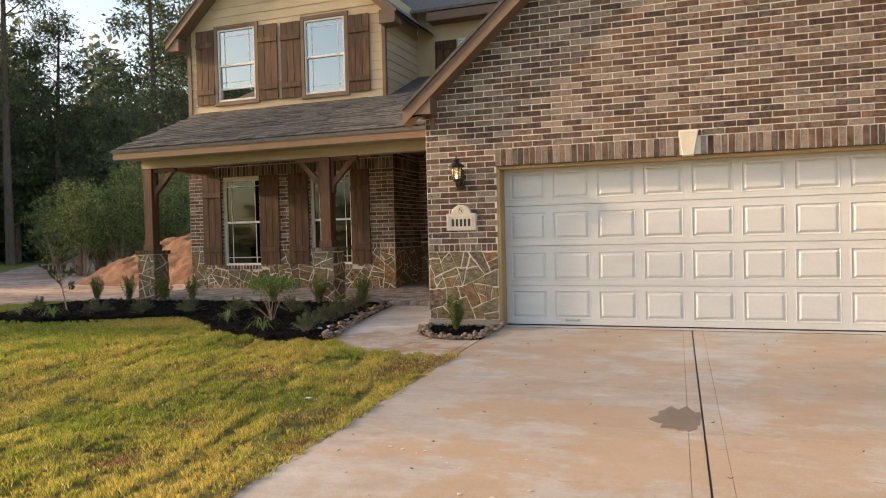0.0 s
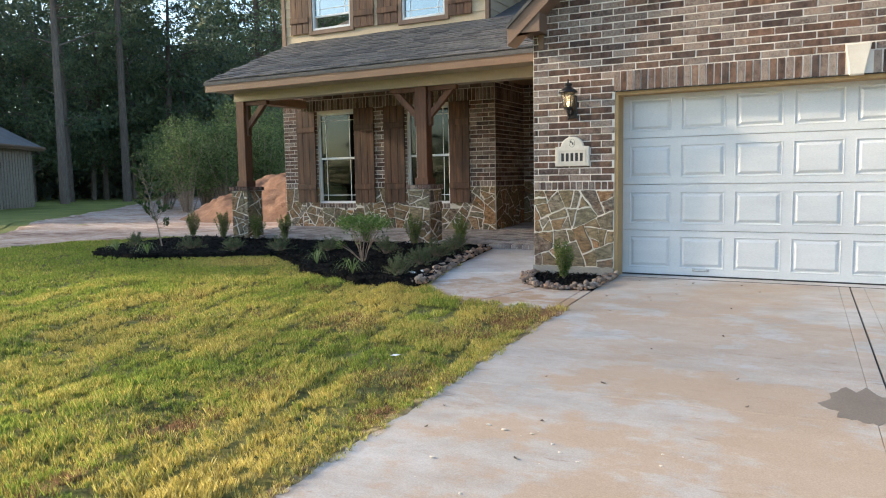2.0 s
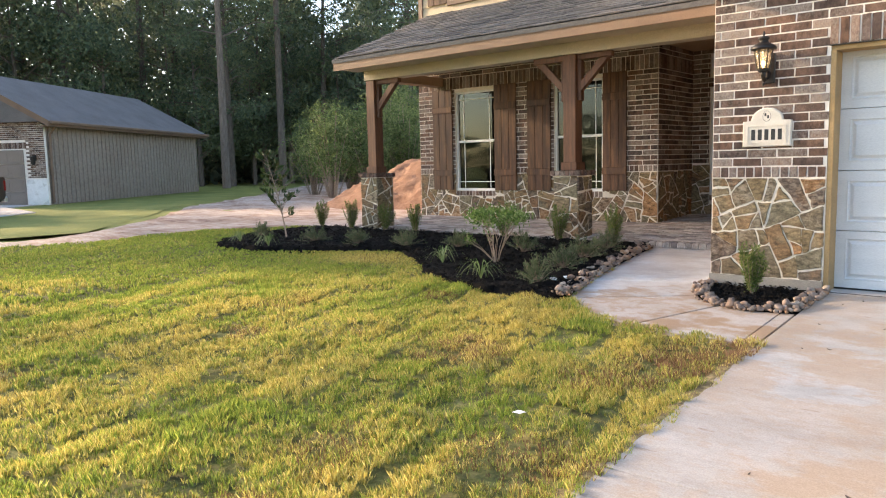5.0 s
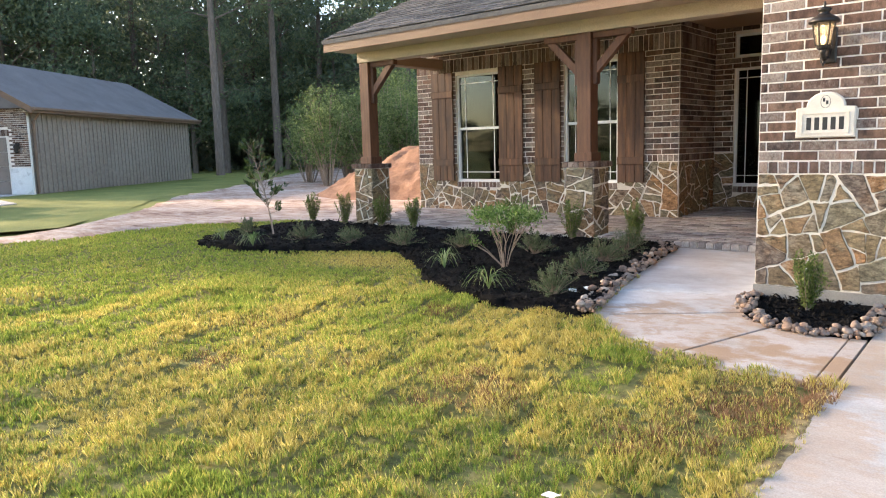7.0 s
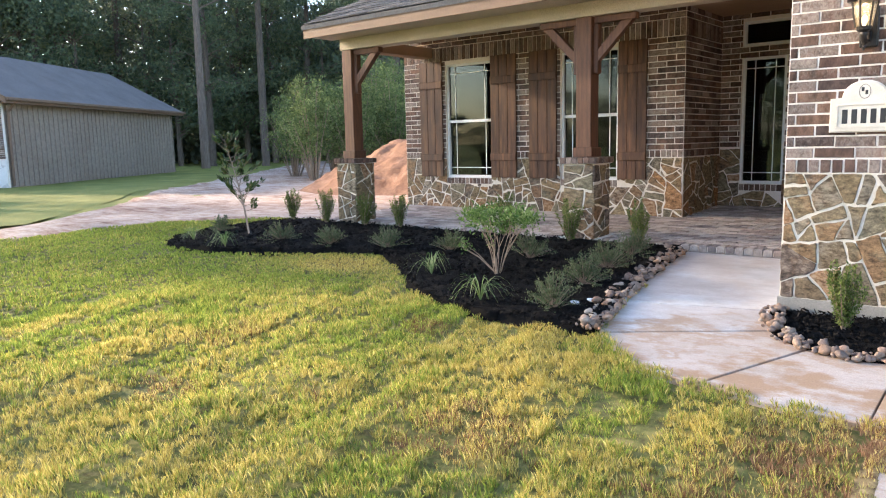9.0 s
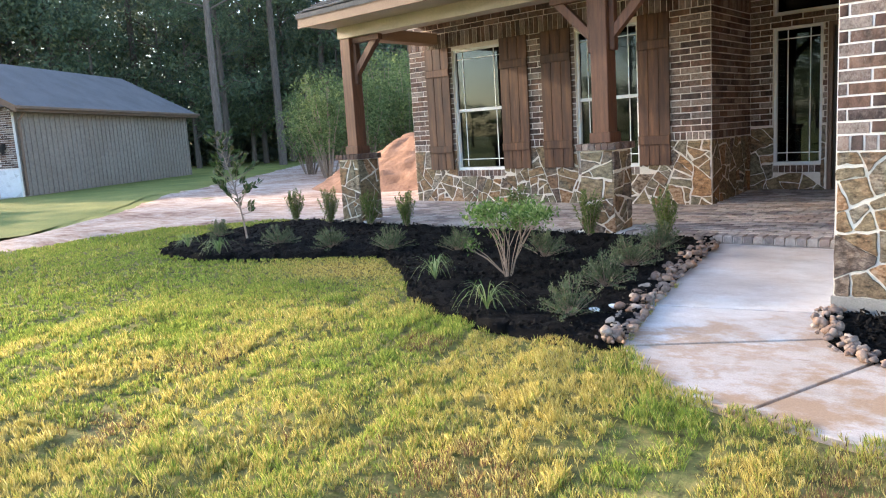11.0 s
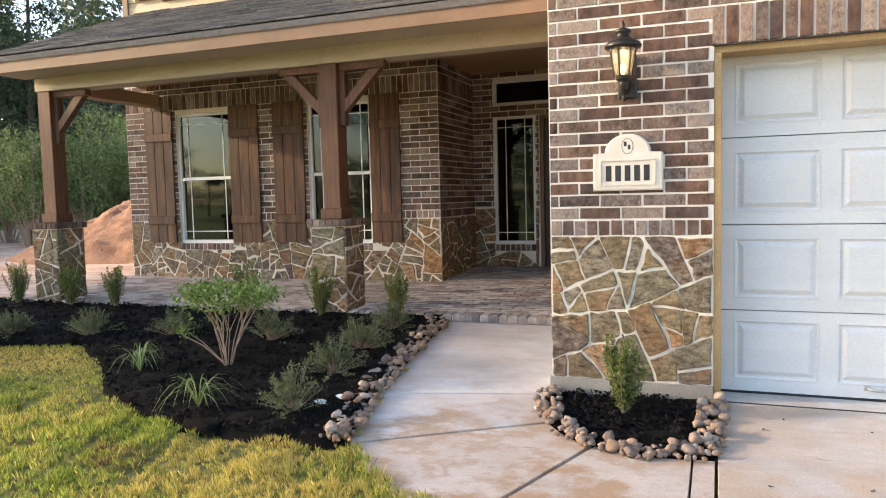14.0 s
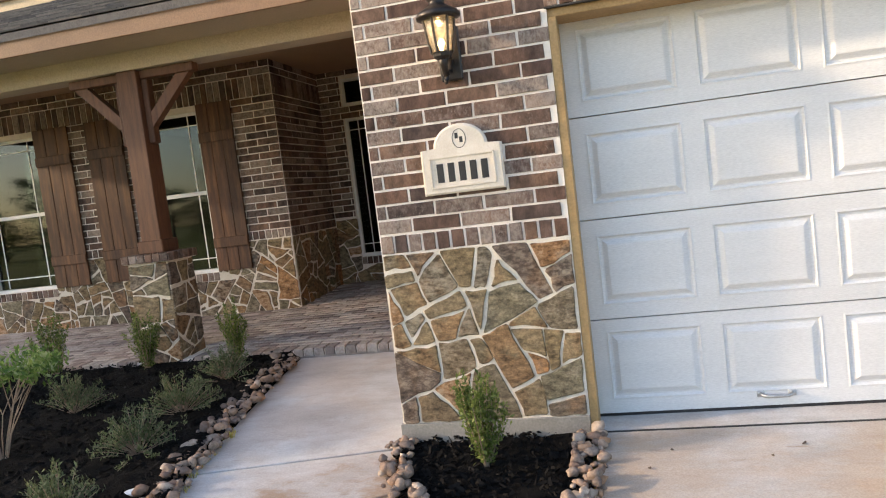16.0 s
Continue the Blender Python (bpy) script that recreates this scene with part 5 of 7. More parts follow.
beam = thing("porch_beam", "cream painted porch beam over the posts", "beam")
g = Geo()
g.box(-6.62, -0.005, 1.96, 2.19, BEAM_Z0, BEAM_Z1, 0.004)
part("front_beam", g, BEAM, beam)
# The side beam's brown stands for cream paint in shade.
g = Geo()
g.box(-6.62, -6.39, 2.19, WY - 0.015, BEAM_Z0, BEAM_Z1, 0.004)
part("side_beam", g, SOFFIT, beam, "cream side beam, browned for shade")

# -- porch roof --
EVY, EVZ, EVX, RP = 1.42, 2.915, -6.79, 0.417
roof_z = lambda y: EVZ + RP * (y - EVY)
g = Geo()
for dz in (0.0, -0.06):
    g.v += [(EVX, EVY - 0.015, roof_z(EVY - 0.015) + dz), (-0.0, EVY - 0.015, roof_z(EVY - 0.015) + dz), (-0.0, 6.6, roof_z(6.6) + dz), (EVX, 6.6, roof_z(6.6) + dz)]
g.f += [(0, 1, 2, 3), (7, 6, 5, 4), (0, 4, 5, 1), (1, 5, 6, 2), (3, 2, 6, 7), (0, 3, 7, 4)]
roof_porch = structure("roof_porch", g, SHINGLE, "weathered brown asphalt shingle porch roof", "roof")
TABS = []
for k in range(8):
    r = random.Random(90 + k)
    s = Geo()
    w = 0.27 + 0.03 * (k % 3)
    s.slab([(-w / 2, 0), (w / 2, 0), (w / 2, 0.17), (-w / 2, 0.17)], lambda u, v, q: (u, v * math.cos(math.atan(RP)) - q * 0.385, v * math.sin(math.atan(RP)) + q * 0.923 + (0.0 if v > 0.1 else 0.016)), -0.004, 0.007 + 0.004 * (k % 3), 0.0015)
    TABS.append((s.mesh("shingle", SHINGLE), w))
rest, n = Geo(), 0
rng = random.Random(33)
crs = 0
v = 0.0
while EVY - 0.02 + v * 0.923 < WY - 0.02:
    u = EVX + rng.uniform(0.0, 0.1)
    while u < -0.1:
        me, w = TABS[rng.randrange(8)]
        u2 = u + w
        p = Vector((min(u + w / 2, -w / 2), EVY - 0.02 + v * 0.923, roof_z(EVY - 0.02 + v * 0.923) + 0.003 + rng.uniform(0, 0.002)))
        if n < 300 and u > -5.2:
            ob = new("shingle", me)
            ob.parent = roof_porch
            ob.location = p
            n += 1
        else:
            b = len(rest.v)
            rest.v += [tuple(p + q.co) for q in me.vertices]
            rest.f += [tuple(b + i for i in f.vertices) for f in me.polygons]
        u = u2 + 0.004
    v += 0.143
    crs += 1
tagged(part("shingle_field", rest, SHINGLE, roof_porch), kind="stuff")
eave = thing("porch_eave", "tan painted fascia and soffit of the porch roof", "roof trim")
g = Geo()
g.box(EVX + 0.012, -0.005, EVY, EVY + 0.022, EVZ - 0.185, EVZ - 0.012, 0.003)
part("fascia", g, TRIM, eave)
g = Geo()
g.box(EVX + 0.03, -0.005, EVY + 0.022, 1.962, EVZ - 0.16, EVZ - 0.145)
part("soffit", g, BEAM, eave)
g = Geo()
poly = [(EVY, EVZ - 0.165), (WY + 0.2, roof_z(WY + 0.2) - 0.2), (WY + 0.2, roof_z(WY + 0.2) - 0.062), (EVY, EVZ - 0.062)]
g.slab([(8 - p[0], p[1]) for p in poly][::-1], wall_frame((EVX + 0.012, 8, 0), (0, -1, 0)), -0.02, 0.0, 0.0)
part("rake_board", g, TRIM, eave)
g = Geo()
g.slab([(PX0 + 0.16, 2.2), (-0.01, 2.2), (-0.01, EY), (WX1, EY), (WX1, WY - 0.0), (PX0 + 0.16, WY - 0.0)], lambda u, v, w: Vector((u, v, CEIL - w)), -0.03, 0.0, 0.0)
g.f = [f[::-1] for f in g.f]
structure("porch_ceiling", g, SOFFIT, "brown painted porch ceiling", "ceiling")

# ---- upper storey ----
UX0, UX1, UY = -6.95, -2.30, 3.80
GS, GPX = 0.92, -4.625
gable_z = lambda x: 5.50 + GS * ((x if x < GPX else 2 * GPX - x) + 7.30)
UPW = [(-6.17, -5.25, 4.13, 5.63), (-4.07, -3.165, 4.10, 5.58)]
uput = wall_frame((0, UY, 0), (1, 0, 0))
g = Geo()
pierced(g, uput, UX0, UX1, 3.3, 5.75, -0.16, -0.02, UPW)
g.slab([(UX0, 5.75), (UX1, 5.75), (UX1, gable_z(UX1) - 0.1), (GPX, gable_z(GPX) - 0.1), (UX0, gable_z(UX0) - 0.1)], uput, -0.16, -0.02, 0.0)
wall_upper = structure("wall_upper", g, SIDING, "cream lap-sided upper gable wall", "wall")
v = 3.72
while v < 7.6:
    spans = [(UX0, UX1)]
    for h in UPW:
        if h[2] - 0.09 < v + 0.09 < h[3] + 0.09:
            spans = [q for s in spans for q in ((s[0], min(s[1], h[0] - 0.085)), (max(s[0], h[1] + 0.085), s[1])) if q[1] - q[0] > 0.02]
    for a, b in spans:
        poly = [(a, v), (b, v), (b, v + 0.195), (a, v + 0.195)]
        poly = clip(clip(poly, -GS, 1, 5.5 + GS * 7.3 - 0.25), GS, 1, 5.5 + GS * (2 * GPX + 7.3) - 0.25)
        if len(poly) > 2:
            s = Geo()
            s.slab(poly, lambda u, q, w, v=v: uput(u, q, -0.02 + (w + 0.02) * (1 - 0.75 * (q - v) / 0.195) if w > -0.015 else w), -0.02, 0.002, 0.002)
            part("siding_board", s, SIDING, wall_upper)
    v += 0.182
trim = thing("upper_trim", "taupe painted corner boards and rake of the upper gable", "trim")
for a, b in ((UX0 - 0.01, UX0 + 0.085), (UX1 - 0.06, UX1 + 0.015)):
    g = Geo()
    g.box(a, b, UY - 0.022, UY + 0.06, roof_z(UY) - 0.03, 5.9, 0.003)
    part("corner_board", g, TRIM_DARK, trim)
for sgn in (1, -1):
    X = lambda x: x if sgn == 1 else 2 * GPX - x
    g = Geo()
    poly = [(X(-7.30), gable_z(-7.30) - 0.24), (GPX, gable_z(GPX) - 0.24), (GPX, gable_z(GPX) - 0.05), (X(-7.30), gable_z(-7.30) - 0.05)]
    g.slab(poly if sgn == 1 else poly[::-1], wall_frame((0, UY - 0.3, 0), (1, 0, 0)), -0.03, 0.0, 0.003)
    part("rake_board", g, TRIM_DARK, trim)
    g = Geo()
    poly = [(X(-7.30), gable_z(-7.30) - 0.24), (GPX, gable_z(GPX) - 0.24), (GPX, gable_z(GPX) - 0.215), (X(-7.30), gable_z(-7.30) - 0.215)]
    g.slab(poly if sgn == 1 else poly[::-1], wall_frame((0, UY - 0.27, 0), (1, 0, 0)), -0.27, 0.0, 0.0)
    part("soffit", g, TRIM_DARK, trim)
    g = Geo()
    a, b = sorted((X(-7.28), X(-6.965)))
    g.box(a, b, UY - 0.28, UY + 0.05, 5.24, 5.50, 0.004)
    part("cornice_return", g, TRIM_DARK, trim)
g = Geo()
for dz in (0.0, -0.05):
    for sgn in (1, -1):
        X = lambda x: x if sgn == 1 else 2 * GPX - x
        b = len(g.v)
        g.v += [(X(-7.34), UY - 0.32, gable_z(-7.34) + dz), (GPX, UY - 0.32, gable_z(GPX) + dz), (GPX, 11, gable_z(GPX) + dz), (X(-7.34), 11, gable_z(-7.34) + dz)]
        g.f.append((b, b + 1, b + 2, b + 3))
g.f += [(0, 1, 9, 8), (4, 5, 13, 12)]
structure("roof_upper", g, SHINGLE, "grey asphalt shingle roof over the upper gable", "roof")
for k, (a, b, c, d) in enumerate(UPW):
    window("upper_window", "white framed upper window reflecting the sky" + (", lower sash part open" if k == 0 else ""), a, b, c, d, UY - 0.012, UPPER_GLASS, open_gap=0.24 if k == 0 else 0.0)
    s = thing("window_casing", "taupe painted casing boards round an upper window", "window casing", "upper casings")
    for x0, x1, z0, z1 in ((a - 0.085, a - 0.002, c - 0.085, d + 0.085), (b + 0.002, b + 0.085, c - 0.085, d + 0.085), (a - 0.002, b + 0.002, d + 0.002, d + 0.085), (a - 0.002, b + 0.002, c - 0.085, c - 0.002)):
        g = Geo()
        g.box(x0, x1, UY - 0.034, UY + 0.05, z0, z1, 0.003)
        part("casing_board", g, TRIM_DARK, s)
for a, b, c, d in ((-6.72, -6.26, 4.09, 5.66), (-5.16, -4.70, 4.08, 5.62), (-4.62, -4.16, 4.07, 5.60), (-3.075, -2.62, 4.06, 5.56)):
    shutter(a, b, c, d, UY - 0.012, "dark brown board-and-batten shutter on cream siding", "upper shutters")
# side of the gable, recessed wall and main roof behind
g = Geo()
g.box(UX1 - 0.16, UX1 - 0.01, UY + 0.16, 5.5, 3.6, 6.0)
wall_upper_side = structure("wall_upper_side", g, SIDING, "shaded lap-sided side of the upper gable", "wall")
v = 3.75
while v < 5.9:
    s = Geo()
    s.slab([(0, v), (1.70, v), (1.70, v + 0.195), (0, v + 0.195)], lambda u, q, w, v=v: Vector((UX1 - 0.01 + (w if w < 0 else w * (1 - 0.8 * (q - v) / 0.195)), UY + u, q)), -0.005, 0.02, 0.002)
    part("siding_board", s, SIDING, wall_upper_side)
    v += 0.182
g = Geo()
g.box(UX1, 5.5, 5.5, 5.65, 3.6, 6.0)
wall_recess = structure("wall_recess", g, SIDING, "shaded cream wall set back above the entry", "wall")
g = Geo()
for dz in (0.0, -0.06):
    g.v += [(-6.0, 5.10, 5.92 + dz), (7.5, 5.10, 5.92 + dz), (7.5, 12.5, 10.0 + dz), (-6.0, 12.5, 10.0 + dz)]
g.f += [(0, 1, 2, 3), (7, 6, 5, 4), (0, 4, 5, 1), (1, 5, 6, 2), (0, 3, 7, 4)]
structure("roof_main", g, SHINGLE, "blue-grey shaded shingle roof of the main house", "roof")
g = Geo()
g.box(-1.95, 6.5, 5.12, 5.15, 5.66, 5.84, 0.003)
g.box(-1.95, 6.5, 5.15, 5.5, 5.67, 5.69)
structure("eave_main", g, TRIM_DARK, "shaded taupe eave of the main roof", "roof trim")
shutter(-1.90, -1.42, 4.66, 5.32, 5.496, "dark shutter on the recessed wall", "recess shutters")
window("recess_window", "small white window on the recessed wall", -1.38, -0.55, 4.66, 5.32, 5.46, UPPER_GLASS, muntins=False)

# ---- wall lantern and plaque on the garage pier ----
def wall_lantern(x, z):
    """An outdoor lantern: back plate, curled arm, cage with seeded glass, domed roof."""
    t = thing("wall_lantern", "lit black wall lantern with amber seeded glass", "wall lamp", at=(x, -0.012, z))
    g = Geo()
    g.box(-0.045, 0.065, -0.03, 0.0, -0.16, 0.10, 0.008)
    part("back_plate", g, BLACK, t)
    g = Geo()
    g.tube([(0.01, -0.03, -0.06), (0.01, -0.06, -0.12), (0.0, -0.11, -0.135), (0.0, -0.14, -0.10), (0.0, -0.14, -0.055)], [0.016, 0.017, 0.018, 0.018, 0.03], 10)
    g.tube([(0.0, -0.10, -0.13), (0.0, -0.105, -0.165), (0.0, -0.125, -0.18), (0.0, -0.14, -0.165)], [0.012, 0.011, 0.009, 0.006], 8)
    part("arm", g, BLACK, t, "", True)
    c = (0.0, -0.14, 0.0)
    g = Geo()
    g.lathe([(0.028, -0.075), (0.045, -0.06), (0.047, -0.045), (0.05, -0.04)], c, 12)
    part("cup", g, BLACK, t)
    g = Geo()
    g.lathe([(0.046, -0.04), (0.062, 0.05), (0.070, 0.12), (0.066, 0.12), (0.058, 0.05), (0.042, -0.04)], c, 12)
    part("glass", g, LANTERN_GLASS, t, "amber seeded glass", True)
    for k in range(6):
        q = math.pi / 3 * k + 0.26
        cs, sn = math.cos(q), math.sin(q)
        g = Geo()
        g.tube([(c[0] + 0.050 * cs, c[1] + 0.050 * sn, -0.045), (c[0] + 0.066 * cs, c[1] + 0.066 * sn, 0.05), (c[0] + 0.075 * cs, c[1] + 0.075 * sn, 0.125)], [0.006, 0.006, 0.007], 6)
        part("cage_bar", g, BLACK, t)
    g = Geo()
    g.lathe([(0.074, 0.115), (0.104, 0.118), (0.108, 0.130), (0.092, 0.150), (0.06, 0.168), (0.036, 0.185), (0.038, 0.20), (0.05, 0.208), (0.046, 0.222), (0.02, 0.232)], c, 16)
    part("roof", g, BLACK, t, "", True)
    g = Geo()
    g.lathe([(0.014, 0.228), (0.008, 0.24), (0.013, 0.252), (0.004, 0.275)], c, 10)
    part("finial", g, BLACK, t, "", True)
    g = Geo()
    g.lathe([(0.008, -0.03), (0.011, -0.015), (0.015, 0.004), (0.012, 0.018), (0.004, 0.028)], c, 12)
    b = part("bulb", g, BULB, t, "glowing warm bulb", True)
    return t


wall_lantern(0.475, 1.965)
bulb_light = new("lantern_light", bpy.data.lights.new("lantern_light", "POINT"))
bulb_light.data.energy, bulb_light.data.color, bulb_light.data.shadow_soft_size = 0.3, (1.0, 0.62, 0.28), 0.02
bulb_light.location = (0.475, -0.152, 2.055)


def address_plaque(x0, x1, z0, z1, ztop):
    """An arched cast-stone block with a framed recess, an oval mark and five figure-high bars."""
    t = thing("address_plaque", "arched cream cast stone address block with dark inlay", "plaque", at=((x0 + x1) / 2, -0.011, z0))
    w, h, top = (x1 - x0) / 2, z1 - z0, ztop - z0
    arch = [(w * 0.66 * math.cos(math.pi * k / 14), h + 0.004 + (top - h) * math.sin(math.pi * k / 14)) for k in range(15)]
    outline = [(-w, 0), (w, 0), (w, h)] + arch + [(-w, h)]
    put = lambda u, v, q: (u, -q, v)
    g = Geo()
    g.slab(outline, put, -0.01, 0.028, 0.008)
    part("block", g, CAST, t)
    for a, b, c, d in ((-w * 0.8, w * 0.8, 0.032, 0.04), (-w * 0.8, w * 0.8, h * 0.80, h * 0.80 + 0.008), (-w * 0.8, -w * 0.8 + 0.008, 0.04, h * 0.80), (w * 0.8 - 0.008, w * 0.8, 0.04, h * 0.80)):
        g = Geo()
        g.slab([(a, c), (b, c), (b, d), (a, d)], put, 0.026, 0.034, 0.003)
        part("border", g, CAST, t)
    for k in range(5):
        cx = -0.112 + 0.056 * k
        g = Geo()
        g.slab([(cx - 0.017, 0.058), (cx + 0.017, 0.058), (cx + 0.017, 0.152), (cx - 0.017, 0.152)], put, 0.02, 0.0295, 0.001)
        part("figure_bar", g, INK, t, "black bar")
    ring = [(0.033 * math.cos(math.pi * k / 12), h + 0.042 + 0.046 * math.sin(math.pi * k / 12), ) for k in range(25)]
    g = Geo()
    g.tube([(u, -0.0285, v) for u, v in ring], [0.0016] * 25, 5, False)
    part("oval_line", g, INK, t)
    for a, b in ((-0.012, 0.056), (0.01, 0.036)):
        g = Geo()
        g.slab([(a - 0.008, h + b - 0.014), (a + 0.008, h + b - 0.014), (a + 0.008, h + b + 0.014), (a - 0.008, h + b + 0.014)], put, 0.02, 0.029, 0.001)
        part("mark_bar", g, INK, t)
    return t


address_plaque(0.278, 0.688, 1.258, 1.482, 1.594)

# damp patch on the drive, grit and leaves
g = Geo()
patch_o = [(min(lean(3.325, -3.66) - 0.002, 3.36 + 0.17 * math.cos(a) * (1 + 0.5 * noise.noise((math.cos(a) * 2.7, math.sin(a) * 2.7, 4)))), -3.66 + 0.28 * math.sin(a) * (1 + 0.35 * noise.noise((math.cos(a) * 3.1, math.sin(a) * 3.1, 9)))) for a in [2 * math.pi * k / 40 for k in range(40)]]
g.slab(patch_o, lambda u, v, w: Vector((u, v, level(u, v) + w)), 0.0005, 0.0016, 0.0)
tagged(part("damp_patch", g, WET), "damp dark patch on the driveway concrete", "stain", "", "structure")
rng = random.Random(77)
for k in range(26):
    x, y = rng.uniform(1.3, 2.8), rng.uniform(-5.7, -4.7)
    s = rng.choice((0.004, 0.006, 0.008, 0.012))
    g = Geo()
    bm = bmesh.new()
    bmesh.ops.create_icosphere(bm, subdivisions=1, radius=s)
    for v in bm.verts:
        v.co *= rng.uniform(0.7, 1.2)
    g.take(bm, Matrix.Translation((x, y, level(x, y) + s * 0.4)) @ Matrix.Diagonal((1.5, 1, 0.5, 1)))
    tagged(part("concrete_crumb", g, CAST), "pale crumb of mortar lying on the driveway", "debris", "mortar crumbs")
# dry leaf bits blown over the drive
for i in range(44):
    x, y, ang = rng.uniform(1.15, 5.4), -0.25 - 5.2 * rng.random() ** 1.4, rng.uniform(0, 6.28)
    L, W = rng.uniform(0.012, 0.042), rng.uniform(0.004, 0.012)
    g = Geo()
    ca, sa = math.cos(ang), math.sin(ang)
    row = lambda q: [(x + ca * L * (p - 0.5) - sa * W * q * (1 - abs(2 * p - 1) ** 2), y + sa * L * (p - 0.5) + ca * W * q * (1 - abs(2 * p - 1) ** 2), level(x, y) + 0.002 + 0.006 * abs(2 * p - 1) ** 2 + 0.003 * abs(q)) for p in (0.02, 0.25, 0.5, 0.75, 0.98)]
    g.quad_grid([row(-1), row(0), row(1)])
    tagged(part("dry_leaf", g, BARK), "small brown dry leaf bit lying on the driveway", "leaf", "dry leaf bits")
for x, y in ((-1.25, -0.78), (-1.17, -0.66)):
    g = Geo()
    bm = bmesh.new()
    bmesh.ops.create_icosphere(bm, subdivisions=2, radius=0.03)
    for v in bm.verts:
        v.co *= 1 + 0.5 * noise.noise(v.co * 40)
    g.take(bm, Matrix.Translation((x, y, level(x, y) + 0.065)) @ Matrix.Diagonal((1.3, 0.8, 0.5, 1)))
    tagged(part("litter", g, PAPER), "crumpled scrap of white litter on the mulch", "litter", "white litter")

# ---- river rocks ----
ROCKS = []
for k in range(10):
    r = random.Random(200 + k)
    bm = bmesh.new()
    bmesh.ops.create_icosphere(bm, subdivisions=2, radius=1)
    sx, sy, sz = r.uniform(0.8, 1.3), r.uniform(0.65, 0.95), r.uniform(0.5, 0.78)
    flats = [(Vector((r.gauss(0, 1), r.gauss(0, 1), r.gauss(0, 1))).normalized(), r.uniform(0.52, 0.8)) for _ in range(7)]
    for v in bm.verts:
        d = 1 + 0.36 * noise.noise(v.co * 1.5 + Vector((k * 7, 0, 0))) + 0.16 * noise.noise(v.co * 3.4 + Vector((k * 3, 5, 0)))
        for way, far in flats:
            over = v.co.dot(way) - far
            if over > 0:
                v.co -= way * over * 0.85
        v.co = Vector((v.co.x * sx * d, v.co.y * sy * d, v.co.z * sz * d))
    g = Geo()
    g.take(bm)
    ROCKS.append(g.mesh("river_rock", ROCK, True))


def pebbles_along(path, width, n, seed, lift):
    """The small stones that fill in between, joined."""
    r, g = random.Random(seed), Geo()
    seg = [math.dist(path[i], path[i + 1]) for i in range(len(path) - 1)]
    for i in range(n):
        d, k = r.random() * sum(seg), 0
        while k < len(seg) - 1 and d > seg[k]:
            d -= seg[k]
            k += 1
        p, q = path[k], path[k + 1]
        f = d / seg[k]
        off = r.uniform(-0.5, 0.5) * width
        x, y = p[0] + (q[0] - p[0]) * f - (q[1] - p[1]) / seg[k] * off, p[1] + (q[1] - p[1]) * f + (q[0] - p[0]) / seg[k] * off
        s = r.uniform(0.014, 0.026)
        m = Matrix.LocRotScale((x, y, level(x, y) + 0.015 + lift + s * 0.3), Euler((r.uniform(-0.4, 0.4), r.uniform(-0.4, 0.4), r.uniform(0, 6.3))), (s, s, s))
        me, b = ROCKS[r.randrange(10)], len(g.v)
        g.v += [tuple(m @ v.co) for v in me.vertices]
        g.f += [tuple(b + j for j in f2.vertices) for f2 in me.polygons]
    tagged(part("pebbles", g, ROCK, None, "", True), "small tan pebbles between the river rocks", "pebbles", "", "stuff")


def rocks_along(path, width, n, seed, label, group, lift=0.0, stacked=0.18):
    pebbles_along(path, width * 1.05, int(n * 0.9), seed + 10, lift)
    r = random.Random(seed)
    seg = [math.dist(path[i], path[i + 1]) for i in range(len(path) - 1)]
    for i in range(n):
        d = (i + r.random()) / n * sum(seg)
        k = 0
        while k < len(seg) - 1 and d > seg[k]:
            d -= seg[k]
            k += 1
        p, q = path[k], path[k + 1]
        f = d / seg[k]
        nx, ny = -(q[1] - p[1]) / seg[k], (q[0] - p[0]) / seg[k]
        off = r.uniform(-0.5, 0.5) * width
        x, y = p[0] + (q[0] - p[0]) * f + nx * off, p[1] + (q[1] - p[1]) * f + ny * off
        s = r.choice((0.018, 0.023, 0.027, 0.031, 0.036, 0.046))
        ob = new("river_rock", ROCKS[r.randrange(10)])
        ob.matrix_basis = Matrix.LocRotScale((x, y, level(x, y) + 0.015 + s * 0.4 + lift + (0.026 if r.random() < stacked else 0)), Euler((r.uniform(-0.3, 0.3), r.uniform(-0.3, 0.3), r.uniform(0, 6.3))), (s, s, s))
        tagged(ob, label, "rock", group)


rocks_along([(-0.90, -1.25), (-0.96, -1.0), (-1.13, -0.28), (-1.26, 0.5), (-1.39, 1.35), (-1.44, 1.8)], 0.20, 235, 1, "rounded tan river rock edging the mulch bed", "walk edging rocks", 0.012)
rocks_along([(0.0, -0.05), (0.02, -0.25), (0.085, -0.50), (0.27, -0.82), (0.62, -0.955), (0.95, -0.91), (0.965, -0.5), (0.965, -0.04)], 0.14, 140, 2, "rounded tan river rock round the small bed", "pier bed rocks", 0.0, 0.06)

# ---- neighbour's house ----
NL, NR = Vector((-27.0, 4.95, 0)), Vector((-34.4, 15.85, 0))
nd = (NR - NL).normalized()
nn = Vector((-nd.y, nd.x, 0))
if nn.x > 0:
    nn = -nn
NLEN, NW, NH = (NR - NL).length, 6.2, 3.05
NM = Matrix(((nd.x, nn.x, 0, NL.x), (nd.y, nn.y, 0, NL.y), (0, 0, 1, -0.06), (0, 0, 0, 1)))
nb = thing("neighbour_house", "low house with brown ribbed side wall and grey hip roof", "house")
nb.matrix_world = NM
g = Geo()
g.box(0.0, NLEN, 0.02, NW, 0, NH)
